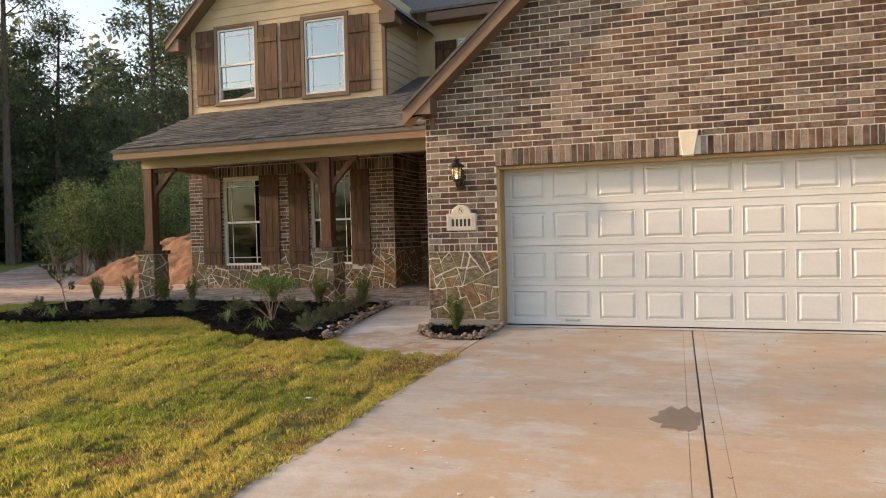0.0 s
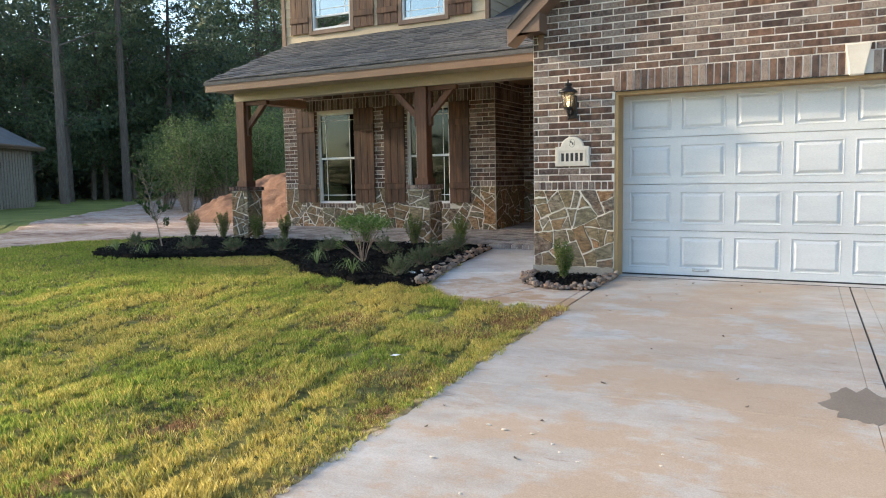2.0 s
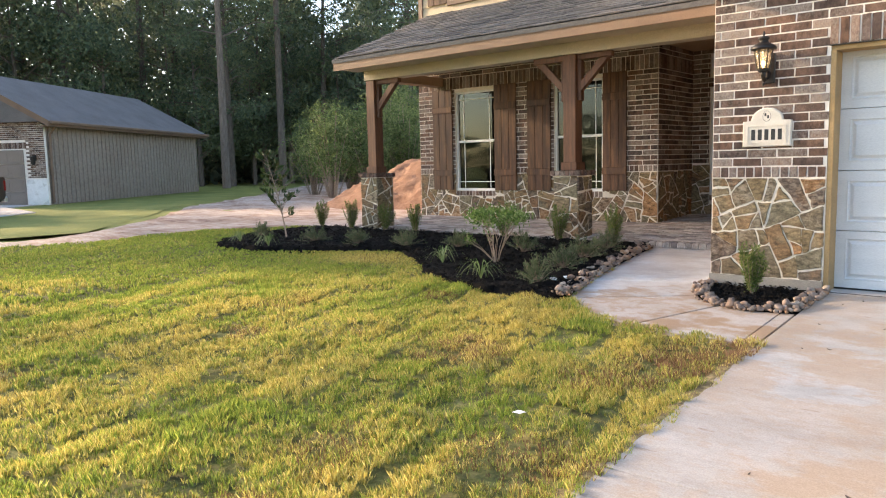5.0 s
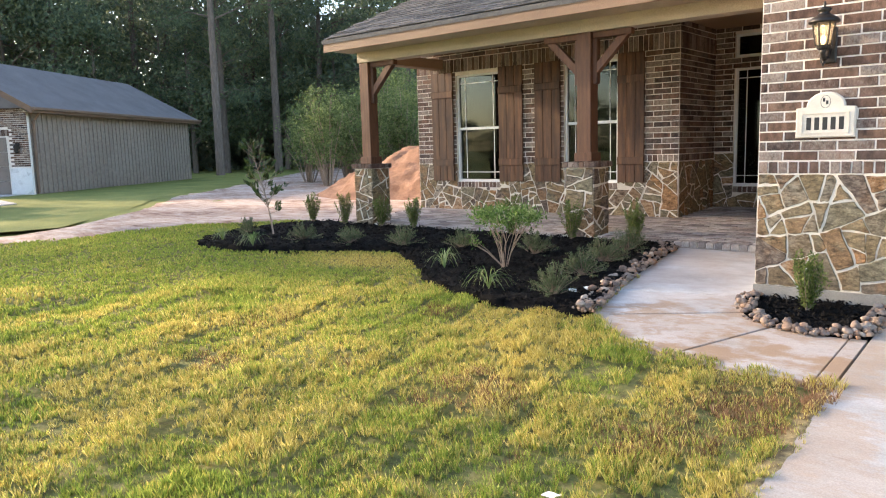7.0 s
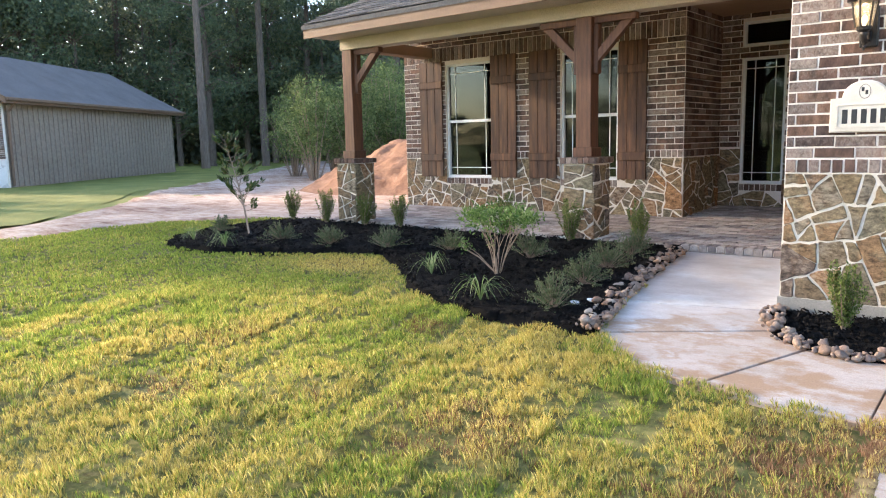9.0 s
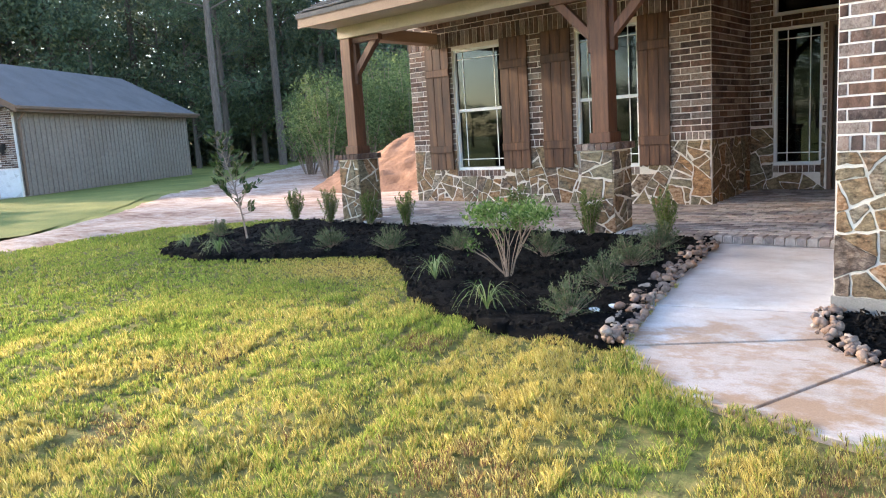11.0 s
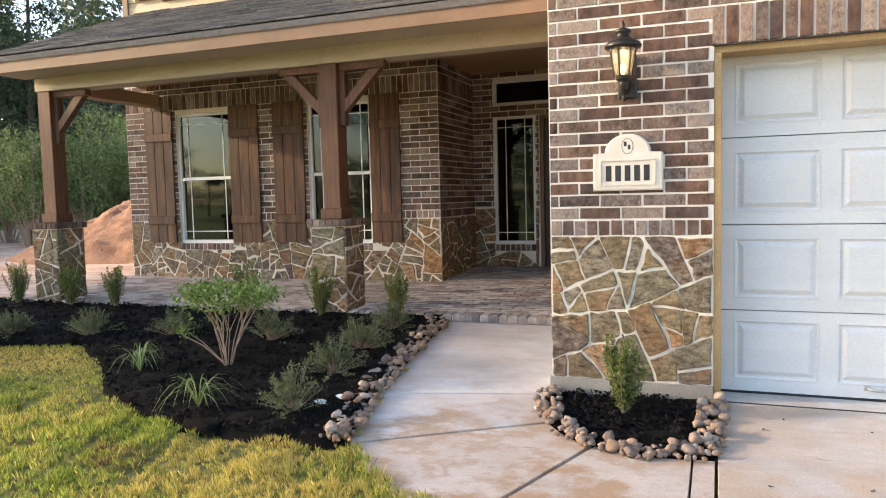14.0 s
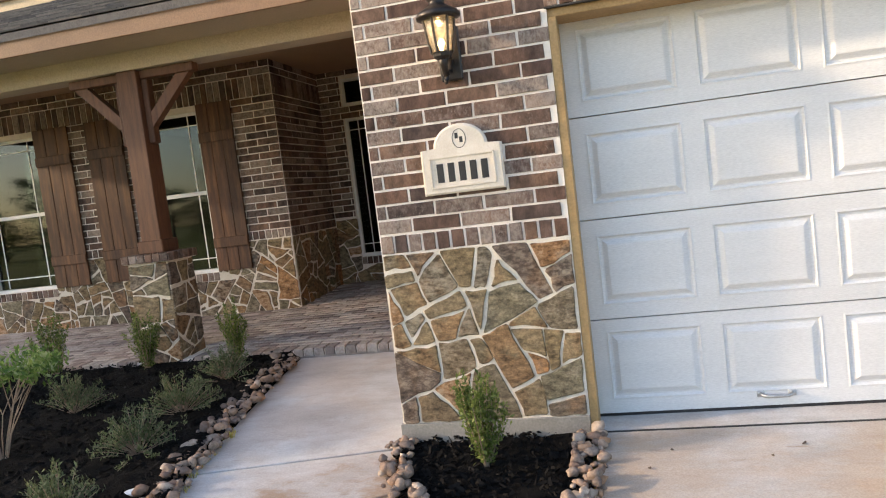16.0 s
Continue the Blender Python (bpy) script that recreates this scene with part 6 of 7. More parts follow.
part("wall", g, METAL_WALL, nb, "brown ribbed siding wall")
ribs = Geo()
k = 0.15
while k < NLEN - 0.1:
    ribs.box(k, k + 0.07, -0.018, 0.02, 0.05, NH - 0.02, 0.006)
    k += 0.30
tagged(part("siding_rib", ribs, METAL_WALL, nb), kind="stuff")
g = Geo()
o = 0.45
e0, e1, f0, f1 = -o, NLEN + o, -o, NW + o
hz, rise = NH + 0.12, 2.03
mid = NW / 2
g.v += [(e0, f0, hz), (e1, f0, hz), (e1, f1, hz), (e0, f1, hz), (e0 + 0.0, mid, hz + rise), (e1 - 0.75, mid, hz + rise)]
g.f += [(0, 1, 5, 4), (1, 2, 5), (2, 3, 4, 5), (3, 0, 4), (3, 2, 1, 0)]
part("roof", g, FAR_ROOF, nb, "weathered grey shingle hip roof")
for a in ((e0, e1, f0 - 0.02, f0, hz - 0.18, hz + 0.01), (e1, e1 + 0.02, f0, f1, hz - 0.18, hz + 0.01), (e0, e1, f0, 0.02, hz - 0.18, hz - 0.16)):
    g = Geo()
    g.box(*a)
    part("fascia", g, TRIM_DARK, nb)
g = Geo()
g.box(e0, e1, f0 - 0.13, f0 - 0.02, hz - 0.10, hz + 0.02, 0.02)
part("gutter", g, TRIM_DARK, nb)
g = Geo()
g.tube([(0.12, -0.42, hz - 0.1), (0.12, -0.1, hz - 0.45), (0.12, -0.05, 0.1)], [0.05, 0.05, 0.05], 6)
part("downpipe", g, TRIM_DARK, nb)
g = Geo()
g.box(-0.12, 0.0, 0.0, NW, 0, NH)
g.slab([(0.0, NH), (NW, NH), (mid, NH + rise - 0.1)], lambda u, v, w: Vector((-0.0 - w, u, v)), -0.001, 0.12, 0.0)
part("front_wall", g, MORTAR, nb, "brown brick front wall")
rest, lime, r = Geo(), Geo(), random.Random(12)
fput = lambda u, v, w: Vector((-0.12 - w, u, v))
DOOR0, DOOR1, BASE = 0.86, 5.55, 1.02
for kk in range(14, 64):
    v0, v1 = kk * COURSE + 0.006, (kk + 1) * COURSE - 0.006
    inset = max(0.0, (v1 - NH) * mid / rise)
    u = 0.0 - (0.127 if kk % 2 else 0)
    while u < NW:
        a, b2 = max(u, inset) + 0.006, min(u + LONG, NW - inset) - 0.006
        if b2 - a > 0.03 and not (DOOR0 - 0.1 < (a + b2) / 2 < DOOR1 + 0.1 and v0 < 2.45):
            rest.slab([(a, v0), (a, v1), (b2, v1), (b2, v0)], fput, 0.0, 0.01, 0.003)
        u += LONG
u = DOOR0 - 0.12
while u < DOOR1 + 0.1:
    rest.slab([(u, 2.19), (u, 2.42), (u + 0.064, 2.42), (u + 0.064, 2.19)], fput, 0.0, 0.014, 0.003)
    u += COURSE
tagged(part("brickwork", rest, BRICK, nb), kind="stuff")
rubble(None, lambda u, v, w: fput(u, v, w), 12, 0.0, DOOR0 - 0.03, 0.0, BASE, 0.012, r, (), False, lime)
rubble(None, lambda u, v, w: fput(u, v, w), 10, DOOR1 + 0.03, NW, 0.0, BASE, 0.012, r, (), False, lime)
for f0_, f1_ in ((0.0, DOOR0 - 0.03), (DOOR1 + 0.03, NW)):
    lime.box(-0.130, -0.121, f0_, f1_, 0.0, BASE)
tagged(part("stone_base", lime, LIME, nb, "whitewashed stone base"), kind="stuff")
for kk in range(4):
    g = Geo()
    g.box(-0.16, -0.125, DOOR0, DOOR1, 0.03 + kk * 0.53, 0.03 + (kk + 1) * 0.53 - 0.008, 0.01)
    for i in range(8):
        g.box(-0.168, -0.159, DOOR0 + 0.08 + 0.58 * i, DOOR0 + 0.54 + 0.58 * i, 0.11 + kk * 0.53, 0.46 + kk * 0.53, 0.006)
    part("garage_door_section", g, TAUPE_DOOR, nb, "taupe garage door section")
for sgn in (1, -1):
    V = lambda v: v if sgn == 1 else NW - v
    g = Geo()
    poly = [(V(f0), hz - 0.20), (mid, hz + rise - 0.26), (mid, hz + rise - 0.02), (V(f0), hz + 0.03)]
    poly = poly if area_of(poly) > 0 else poly[::-1]
    g.slab(poly, lambda u, v, w: Vector((e0 - 0.004 - w, u, v)), -0.02, 0.02, 0.004)
    g.f = [f[::-1] for f in g.f]
    part("rake_board", g, TRIM_DARK, nb)
lantern = thing("wall_lamp", "", "")
lantern.parent = nb
lantern.matrix_parent_inverse.identity()
g = Geo()
g.tube([(-0.12, 0.42, 1.86), (-0.20, 0.42, 1.92), (-0.26, 0.42, 1.90)], [0.018, 0.014, 0.012], 6)
g.box(-0.125 - 0.02, -0.12, 0.36, 0.48, 1.72, 1.94, 0.01)
part("bracket", g, BLACK, lantern)
g = Geo()
g.tube([(-0.26, 0.42, 1.89), (-0.26, 0.42, 1.84), (-0.26, 0.42, 1.62), (-0.26, 0.42, 1.56)], [0.03, 0.10, 0.075, 0.02], 6)
part("lantern_body", g, BLACK, lantern)


def pickup(at, ang):
    """A dark pickup: shaped body with wheel arches, cab, bumper, tail lamps, wheels with tyre and rim; its tail is at x = 0 and it points along +x."""
    t = thing("pickup_truck", "dark bronze pickup truck parked on the neighbouring drive", "pickup truck")
    t.matrix_world = Matrix.LocRotScale(at, Euler((0, 0, ang)), None)
    half, R = 0.96, 0.375
    axles = (1.12, 4.62)
    low = [(0.12, 0.52), (0.04, 0.62), (0.0, 1.18), (0.06, 1.25)]
    top = [(1.75, 1.25), (3.75, 1.22), (5.25, 1.14), (5.62, 1.02), (5.68, 0.62), (5.55, 0.42)]
    poly = low + top
    for ax in axles[::-1]:
        poly += [(ax + 0.5 * math.cos(q), 0.36 + 0.5 * math.sin(q)) for q in [math.pi * i / 10 for i in range(11)]]
    poly = poly[::-1]
    poly = poly if area_of(poly) > 0 else poly[::-1]
    for sgn in (1, -1):
        g = Geo()
        bm = bmesh.new()
        a_ = [bm.verts.new((u, sgn * half, v)) for u, v in poly]
        b_ = [bm.verts.new((u, sgn * (half - 0.12), v)) for u, v in poly]
        for ring in (a_, b_):
            bmesh.ops.triangle_fill(bm, edges=[bm.edges.new((ring[i - 1], ring[i])) for i in range(len(ring))])
        for i in range(len(a_)):
            bm.faces.new((a_[i - 1], a_[i], b_[i], b_[i - 1]))
        bmesh.ops.recalc_face_normals(bm, faces=bm.faces[:])
        g.take(bm)
        part("body_side", g, PAINT, t)
    g = Geo()
    g.box(0.03, 0.09, -half + 0.1, half - 0.1, 0.62, 1.24, 0.02)
    part("tailgate", g, PAINT, t)
    g = Geo()
    g.box(0.1, 5.5, -half + 0.12, half - 0.12, 0.42, 0.80)
    part("bed_floor", g, BLACK, t)
    g = Geo()
    g.box(3.75, 5.6, -half + 0.12, half - 0.12, 0.8, 1.16, 0.04)
    part("bonnet", g, PAINT, t)
    cab = Geo()
    prof = [(1.75, 0.8), (3.9, 0.8), (3.9, 1.22), (3.2, 1.82), (2.0, 1.85), (1.75, 1.25)]
    cab.slab(prof, lambda u, v, w: (u, -w * (1 - 0.14 * max(0, v - 1.2)), v), -half + 0.05, half - 0.05, 0.03)
    part("cab", cab, PAINT, t)
    for sgn in (1, -1):
        g = Geo()
        q = [(1.95, 1.27), (3.62, 1.27), (3.15, 1.74), (2.08, 1.76)]
        off = half - 0.045
        g.slab(q if sgn == 1 else q[::-1], lambda u, v, w: (u, -sgn * (off + w) * (1 - 0.14 * max(0, v - 1.2)), v), -0.004, 0.004, 0.0)
        part("side_window", g, RUBBER, t)
        g = Geo()
        lo, hi = sorted((sgn * (half - 0.11), sgn * (half + 0.004)))
        g.box(-0.012, 0.10, lo, hi, 0.80, 1.14, 0.01)
        part("tail_lamp", g, RED_LENS, t)
    g = Geo()
    g.box(-0.12, 0.06, -half + 0.03, half - 0.03, 0.42, 0.60, 0.03)
    part("bumper", g, STEEL, t)
    for ax in axles:
        for sgn in (1, -1):
            w = thing("wheel", "", "")
            w.parent = t
            w.location = (ax, sgn * (half - 0.14), R)
            g = Geo()
            prof = [(0.235, -0.12), (0.33, -0.125), (R - 0.012, -0.10), (R, -0.06), (R, 0.06), (R - 0.012, 0.10), (0.33, 0.125), (0.235, 0.12)]
            b0 = len(g.v)
            for k in range(28):
                c_, s_ = math.cos(k * math.tau / 28), math.sin(k * math.tau / 28)
                g.v += [(rr * c_, yy, rr * s_) for rr, yy in prof]
            for k in range(28):
                for i in range(8):
                    k2, i2 = (k + 1) % 28, (i + 1) % 8
                    g.f.append((k * 8 + i, k * 8 + i2, k2 * 8 + i2, k2 * 8 + i))
            part("tyre", g, RUBBER, w, "", True)
            g = Geo()
            for k in range(6):
                an = k * math.tau / 6
                p0 = Vector((0.04 * math.cos(an), sgn * 0.085, 0.04 * math.sin(an)))
                p1 = Vector((0.225 * math.cos(an), sgn * 0.10, 0.225 * math.sin(an)))
                g.tube([p0, p1], [0.045, 0.035], 6)
            g.tube([(0, sgn * 0.03, 0), (0, sgn * 0.11, 0)], [0.07, 0.06], 10)
            ring = [(0.235 * math.cos(q), sgn * 0.10, 0.235 * math.sin(q)) for q in [math.tau * i / 20 for i in range(21)]]
            g.tube(ring, [0.022] * 21, 6)
            part("rim", g, STEEL, w, "silver alloy rim")
    return t


g = Geo()
g.slab([(-12.5, 6), (-12.5, -3.3), (-5.4, -3.1), (-2.2, 0.2), (-0.2, 0.3), (-0.2, 6)], lambda u, v, w: NM @ Vector((u, v, w + 0.06)), -0.1, 0.012, 0.004)
structure("neighbour_drive", g, CONCRETE_WALK, "pale concrete drive of the house next door", "paving")

truck = pickup(NL + nd * -6.2 + nn * -1.95 + Vector((0, 0, 0.0)), math.atan2(-nd.y, -nd.x))
truck.scale = (0.88, 0.88, 0.88)


# ---- heap of red clay ----
g = Geo()
rows = []
for j in range(70):
    row = []
    for i in range(90):
        x, y = -17.4 + 9.6 * i / 89, 6.4 + 7.2 * j / 69
        h = 1.62 * max(0, 1 - math.hypot((x + 11.5) / 4.4, (y - 9.8) / 3.1) ** 1.05)
        clod = noise.noise((x * 1.3, y * 1.3, 2)) + 0.7 * noise.noise((x * 3.5, y * 3.5, 2)) + 0.9 * abs(noise.noise((x * 8, y * 8, 2))) + 0.6 * abs(noise.noise((x * 17, y * 17, 5)))
        row.append((x, y, h + min(h, 0.45) * 0.33 * clod - 0.06))
    rows.append(row)
g.quad_grid(rows)
tagged(part("clay_mound", g, DIRT_PILE, None, "", True), "heap of reddish clay soil behind the house corner", "soil heap")

# ---- plants ----
def leaf_soup(name, pts, size, mat, parent, rng, aspect=0.5, up=0.3, jitter=0.4, dirs=None):
    """Small four-sided leaves at the given places; up: how far they point up."""
    n = len(pts)
    d = rng.normal(size=(n, 3)) if dirs is None else dirs + 0.5 * rng.normal(size=(n, 3))
    d[:, 2] += up * 2
    d /= np.linalg.norm(d, axis=1, keepdims=True) + 1e-9
    s = np.cross(d, rng.normal(size=(n, 3)))
    s /= np.linalg.norm(s, axis=1, keepdims=True) + 1e-9
    nrm = np.cross(d, s)
    L = size * (1 + jitter * rng.uniform(-1, 1, size=(n, 1)))
    W = L * aspect * 0.5
    base, tip = pts, pts + d * L
    midp = pts + d * L * 0.5 + nrm * L * 0.06
    v = np.stack([base, midp + s * W, tip, midp - s * W], axis=1).reshape(-1, 3)
    f = np.arange(4 * n).reshape(-1, 4)
    return soup(name, v, f, mat, parent)



def boxwood(x, y, h, w, seed):
    rng = np.random.default_rng(seed)
    z = level(x, y) + (0.045 if x < 0 else 0.005)
    t = thing("boxwood", "young upright boxwood with fresh green leaves on black mulch", "shrub", "boxwoods", at=(x, y, z))
    g = Geo()
    pts = []
    for k in range(22):
        a, lean = rng.uniform(0, 6.28), rng.uniform(0.1, 1.0) ** 0.7
        tip = Vector((math.cos(a) * w * 0.58 * lean, math.sin(a) * w * 0.58 * lean, h * 1.10 * (1.02 - 0.30 * lean ** 2) * rng.uniform(0.78, 1.1)))
        mid = Vector((tip.x * 0.52, tip.y * 0.52, tip.z * 0.48))
        g = Geo()
        g.tube([(0, 0, -0.03), mid, tip], [0.005, 0.003, 0.0012], 5)
        part("stem", g, TWIG, t)
        for q in np.linspace(0.12, 1.04, 38):
            p = np.array(mid) * (2 * q * (1 - q)) + np.array(tip) * q * q
            for _ in range(4):
                pts.append(p + rng.normal(size=3) * (0.013 if q < 0.85 else 0.006))
    leaf_soup("foliage", np.array(pts), 0.023, BOXWOOD, t, rng, 0.42, 0.65)
    return t


for k, (x, y, h, w) in enumerate(((-7.57, 1.72, 0.40, 0.24), (-6.74, 1.66, 0.43, 0.27), (-5.98, 1.70, 0.40, 0.30), (-5.31, 1.70, 0.40, 0.26), (-3.55, 1.66, 0.44, 0.30), (-2.66, 1.66, 0.42, 0.27), (-1.84, 1.66, 0.41, 0.26), (0.49, -0.36, 0.37, 0.23))):
    boxwood(x, y, h, w, 300 + k)


def low_bush(x, y, h, w, seed):
    rng = np.random.default_rng(seed)
    t = thing("low_shrub", "low feathery grey-green shrub on black mulch", "shrub", "low shrubs", at=(x, y, level(x, y) + 0.045))
    g, pts = Geo(), []
    for k in range(52):
        a, lean = rng.uniform(0, 6.28), math.sqrt(rng.uniform(0.02, 1.0))
        lean *= rng.uniform(0.6, 1.7)
        tip = Vector((math.cos(a) * w * 0.46 * lean, math.sin(a) * w * 0.46 * lean, h * 0.84 * (1.0 - 0.45 * lean ** 2) * rng.uniform(0.6, 1.25)))
        mid = Vector((tip.x * 0.6, tip.y * 0.6, tip.z * 0.62))
        g.tube([(0, 0, -0.02), mid, tip], [0.003, 0.002, 0.0008], 4)
        for q in np.linspace(0.35, 1.0, 20):
            p = np.array(mid) * (2 * q * (1 - q)) + np.array(tip) * q * q
            pts.append(p + rng.normal(size=3) * 0.006)
            pts.append(p + rng.normal(size=3) * 0.009)
    part("branching", g, TWIG, t)
    leaf_soup("foliage", np.array(pts), 0.024, GREYLEAF, t, rng, 0.32, 0.6)
    return t


for k, (x, y, h, w) in enumerate(((-7.62, 0.45, 0.24, 0.34), (-6.11, 0.32, 0.25, 0.46), (-5.19, 0.34, 0.26, 0.44), (-4.39, 0.48, 0.26, 0.46), (-3.55, 0.62, 0.25, 0.46), (-2.57, 0.66, 0.28, 0.46), (-1.70, 1.22, 0.27, 0.46), (-1.64, 0.52, 0.30, 0.48), (-1.52, -0.12, 0.27, 0.42), (-1.36, -0.92, 0.29, 0.40))):
    low_bush(x, y, h, w, 400 + k)


def lily_turf(x, y, L, seed):
    rng = np.random.default_rng(seed)
    t = thing("lily_turf", "tuft of arching variegated grass-like blades", "plant", "lily turf tufts", at=(x, y, level(x, y) + 0.05))
    g = Geo()
    for k in range(36):
        a, reach, hgt = rng.uniform(0, 6.28), L * rng.uniform(0.25, 1.1), L * rng.uniform(0.45, 1.0)
        ca, sa = math.cos(a), math.sin(a)
        b = len(g.v)
        for i in range(7):
            q = i / 6
            r, z = reach * (q * 0.7 + 0.3 * q * q), hgt * (2.7 * q - 2.5 * q * q)
            w = 0.0040 * (1 - 0.85 * q ** 2)
            g.v += [(ca * r - sa * w, sa * r + ca * w, z), (ca * r + sa * w, sa * r - ca * w, z)]
        for i in range(6):
            c = b + 2 * i
            g.f.append((c, c + 1, c + 3, c + 2))
    part("foliage", g, BLADE, t)
    return t


for k, (x, y, L) in enumerate(((-2.95, -0.44, 0.30), (-1.96, -1.02, 0.29), (-6.35, -0.36, 0.28), (-7.22, -0.25, 0.26))):
    lily_turf(x, y, L, 500 + k)


def flowering_shrub(x, y):
    rng = np.random.default_rng(9)
    t = thing("leggy_shrub", "leggy shrub with pale bare stems and a green leafy crown", "shrub", at=(x, y, level(x, y) + 0.04))
    g, pts = Geo(), []
    for k in range(12):
        a, lean = 6.28 * (k + rng.uniform(-0.3, 0.3)) / 12, rng.uniform(0.25, 1.0)
        fork = Vector((math.cos(a) * 0.22 * lean + 0.03, math.sin(a) * 0.22 * lean, 0.33 + rng.uniform(-0.10, 0.06)))
        foot = Vector((math.cos(a) * 0.02, math.sin(a) * 0.02, -0.03))
        g.tube([foot, fork * 0.5 + Vector((rng.uniform(-0.015, 0.015), rng.uniform(-0.015, 0.015), 0.01)), fork], [0.0046, 0.0038, 0.0030], 6)
        for b in range(2 if k % 3 else 3):
            a2 = a + rng.uniform(-0.9, 0.9)
            tip = fork + Vector((math.cos(a2) * 0.20 * rng.uniform(0.3, 1.1), math.sin(a2) * 0.20 * rng.uniform(0.3, 1.1), 0.26 - 0.05 * lean ** 2 + rng.uniform(-0.06, 0.05)))
            g.tube([fork, (fork + tip) / 2 + Vector((0, 0, 0.012)), tip], [0.0034, 0.0026, 0.0012], 5)
            for _ in range(70):
                pts.append(np.array(tip) + rng.normal(size=3) * np.array((0.055, 0.055, 0.032)) + np.array((0, 0, -0.01)))
    for k in range(5):
        a = rng.uniform(2.2, 4.2)
        tip = Vector((math.cos(a) * 0.38, math.sin(a) * 0.25, rng.uniform(0.18, 0.42)))
        g.tube([(0, 0, 0), tip * 0.5 + Vector((0, 0, 0.03)), tip], [0.006, 0.004, 0.0015], 5)
        for _ in range(14):
            pts.append(np.array(tip) * rng.uniform(0.85, 1.05) + rng.normal(size=3) * 0.03)
    part("branching", g, TWIG, t)
    leaf_soup("crown", np.array(pts), 0.038, BRIGHT, t, rng, 0.42, 0.35)
    return t


flowering_shrub(-2.40, -0.15)


def magnolia(x, y):
    rng = np.random.default_rng(19)
    t = thing("magnolia_sapling", "slender magnolia sapling with dark glossy leaves", "tree", at=(x, y, level(x, y) + 0.04))
    g, pts, dirs = Geo(), [], []
    spine = lambda q: Vector((-0.40 * q, 0.03 * math.sin(q * 4), 1.30 * q))
    g.tube([spine(q) for q in (0, 0.2, 0.4, 0.6, 0.8, 1.0)], [0.014, 0.012, 0.010, 0.008, 0.006, 0.003], 7)
    for k in range(40):
        q = 0.24 + 0.76 * (k + rng.uniform(0, 1)) / 40
        p = spine(q)
        a = k * 2.4 + rng.uniform(-0.5, 0.5)
        r = 0.235 * (0.75 + 0.5 * math.sin(3.1 * min(1, q * 1.05)) - 0.35 * q) * rng.uniform(0.45, 1.25) + 0.03
        tip = p + Vector((math.cos(a) * r, math.sin(a) * r, r * rng.uniform(0.3, 1.1)))
        g.tube([p, (p + tip) / 2 + Vector((0, 0, -0.01)), tip], [0.005, 0.004, 0.002], 5)
        for _ in range(11):
            f = rng.uniform(0.5, 1.02)
            pts.append(np.array(p + (tip - p) * f) + rng.normal(size=3) * 0.008)
            dirs.append(np.array(tip - p) / r + np.array((0, 0, 0.35)))
    part("trunk", g, TWIG, t)
    leaf_soup("crown", np.array(pts), 0.085, MAGNOLIA, t, rng, 0.42, 0.15, 0.35, np.array(dirs))
    return t


magnolia(-6.90, 0.40)

# mulch chips, joined
rng = np.random.default_rng(3)
for poly, bed, n, lift in ((BED, mulch_bed, 15000, 0.045), (SMALL_BED, small_bed, 2000, -0.004)):
    xs_, ys_ = [p[0] for p in poly], [p[1] for p in poly]
    x = rng.uniform(min(xs_), max(xs_), n * 2)
    y = rng.uniform(min(ys_), max(ys_), n * 2)
    ok = inside_np(x, y, poly)
    x, y = x[ok][:n], y[ok][:n]
    z = level_np(x, y) + lift + rng.uniform(-0.012, 0.022, len(x))
    p = np.stack([x, y, z], axis=1)
    d = rng.normal(size=p.shape) * np.array((1, 1, 0.45))
    d /= np.linalg.norm(d, axis=1, keepdims=True)
    s = np.cross(d, rng.normal(size=p.shape))
    s /= np.linalg.norm(s, axis=1, keepdims=True)
    L, W = rng.uniform(0.012, 0.045, (len(p), 1)), rng.uniform(0.004, 0.011, (len(p), 1))
    v = np.stack([p - s * W, p + s * W, p + d * L + s * W * 0.7, p + d * L - s * W * 0.7], axis=1).reshape(-1, 3)
    ob = soup("mulch_chips", v, np.arange(len(v)).reshape(-1, 4), CHIP, bed)
    tagged(ob, kind="stuff")


# ---- grass ----
def lattice(x, y, scale, seed):
    """Smooth value noise on arrays."""
    r = np.random.default_rng(seed)
    t = r.random((64, 64))
    u, v = x * scale, y * scale
    i, j = np.floor(u).astype(int), np.floor(v).astype(int)
    a, b = u - i, v - j
    a, b = a * a * (3 - 2 * a), b * b * (3 - 2 * b)
    g4 = lambda di, dj: t[(i + di) % 64, (j + dj) % 64]
    return (g4(0, 0) * (1 - a) + g4(1, 0) * a) * (1 - b) + (g4(0, 1) * (1 - a) + g4(1, 1) * a) * b


def sods(x, y, seed=21):
    """Sods laid in strips that run from the street to the house: nearness to a joint (0 on it, 1 away from it) and a chance number for each sod."""
    wide, long = 0.43, 0.78
    u = 0.975 * x + 0.22 * y + 0.16 * (lattice(x, y, 1.1, seed) - 0.5)
    v = -0.22 * x + 0.975 * y + 0.16 * (lattice(x, y, 1.3, seed + 1) - 0.5)
    strip = np.floor(u / wide)
    du = np.abs(u / wide - strip - 0.5) * wide
    q = v / long + 0.37 * strip
    dv = np.abs(q - np.floor(q) - 0.5) * long
    near = np.minimum(wide / 2 - du, long / 2 - dv)
    gap = 0.012 + 0.09 * np.clip(lattice(x, y, 1.7, seed + 2) - 0.35, 0, 1)
    table = np.random.default_rng(seed + 3).random((64, 64))
    return np.clip(near / gap, 0, 1), table[strip.astype(int) % 64, np.floor(q).astype(int) % 64]


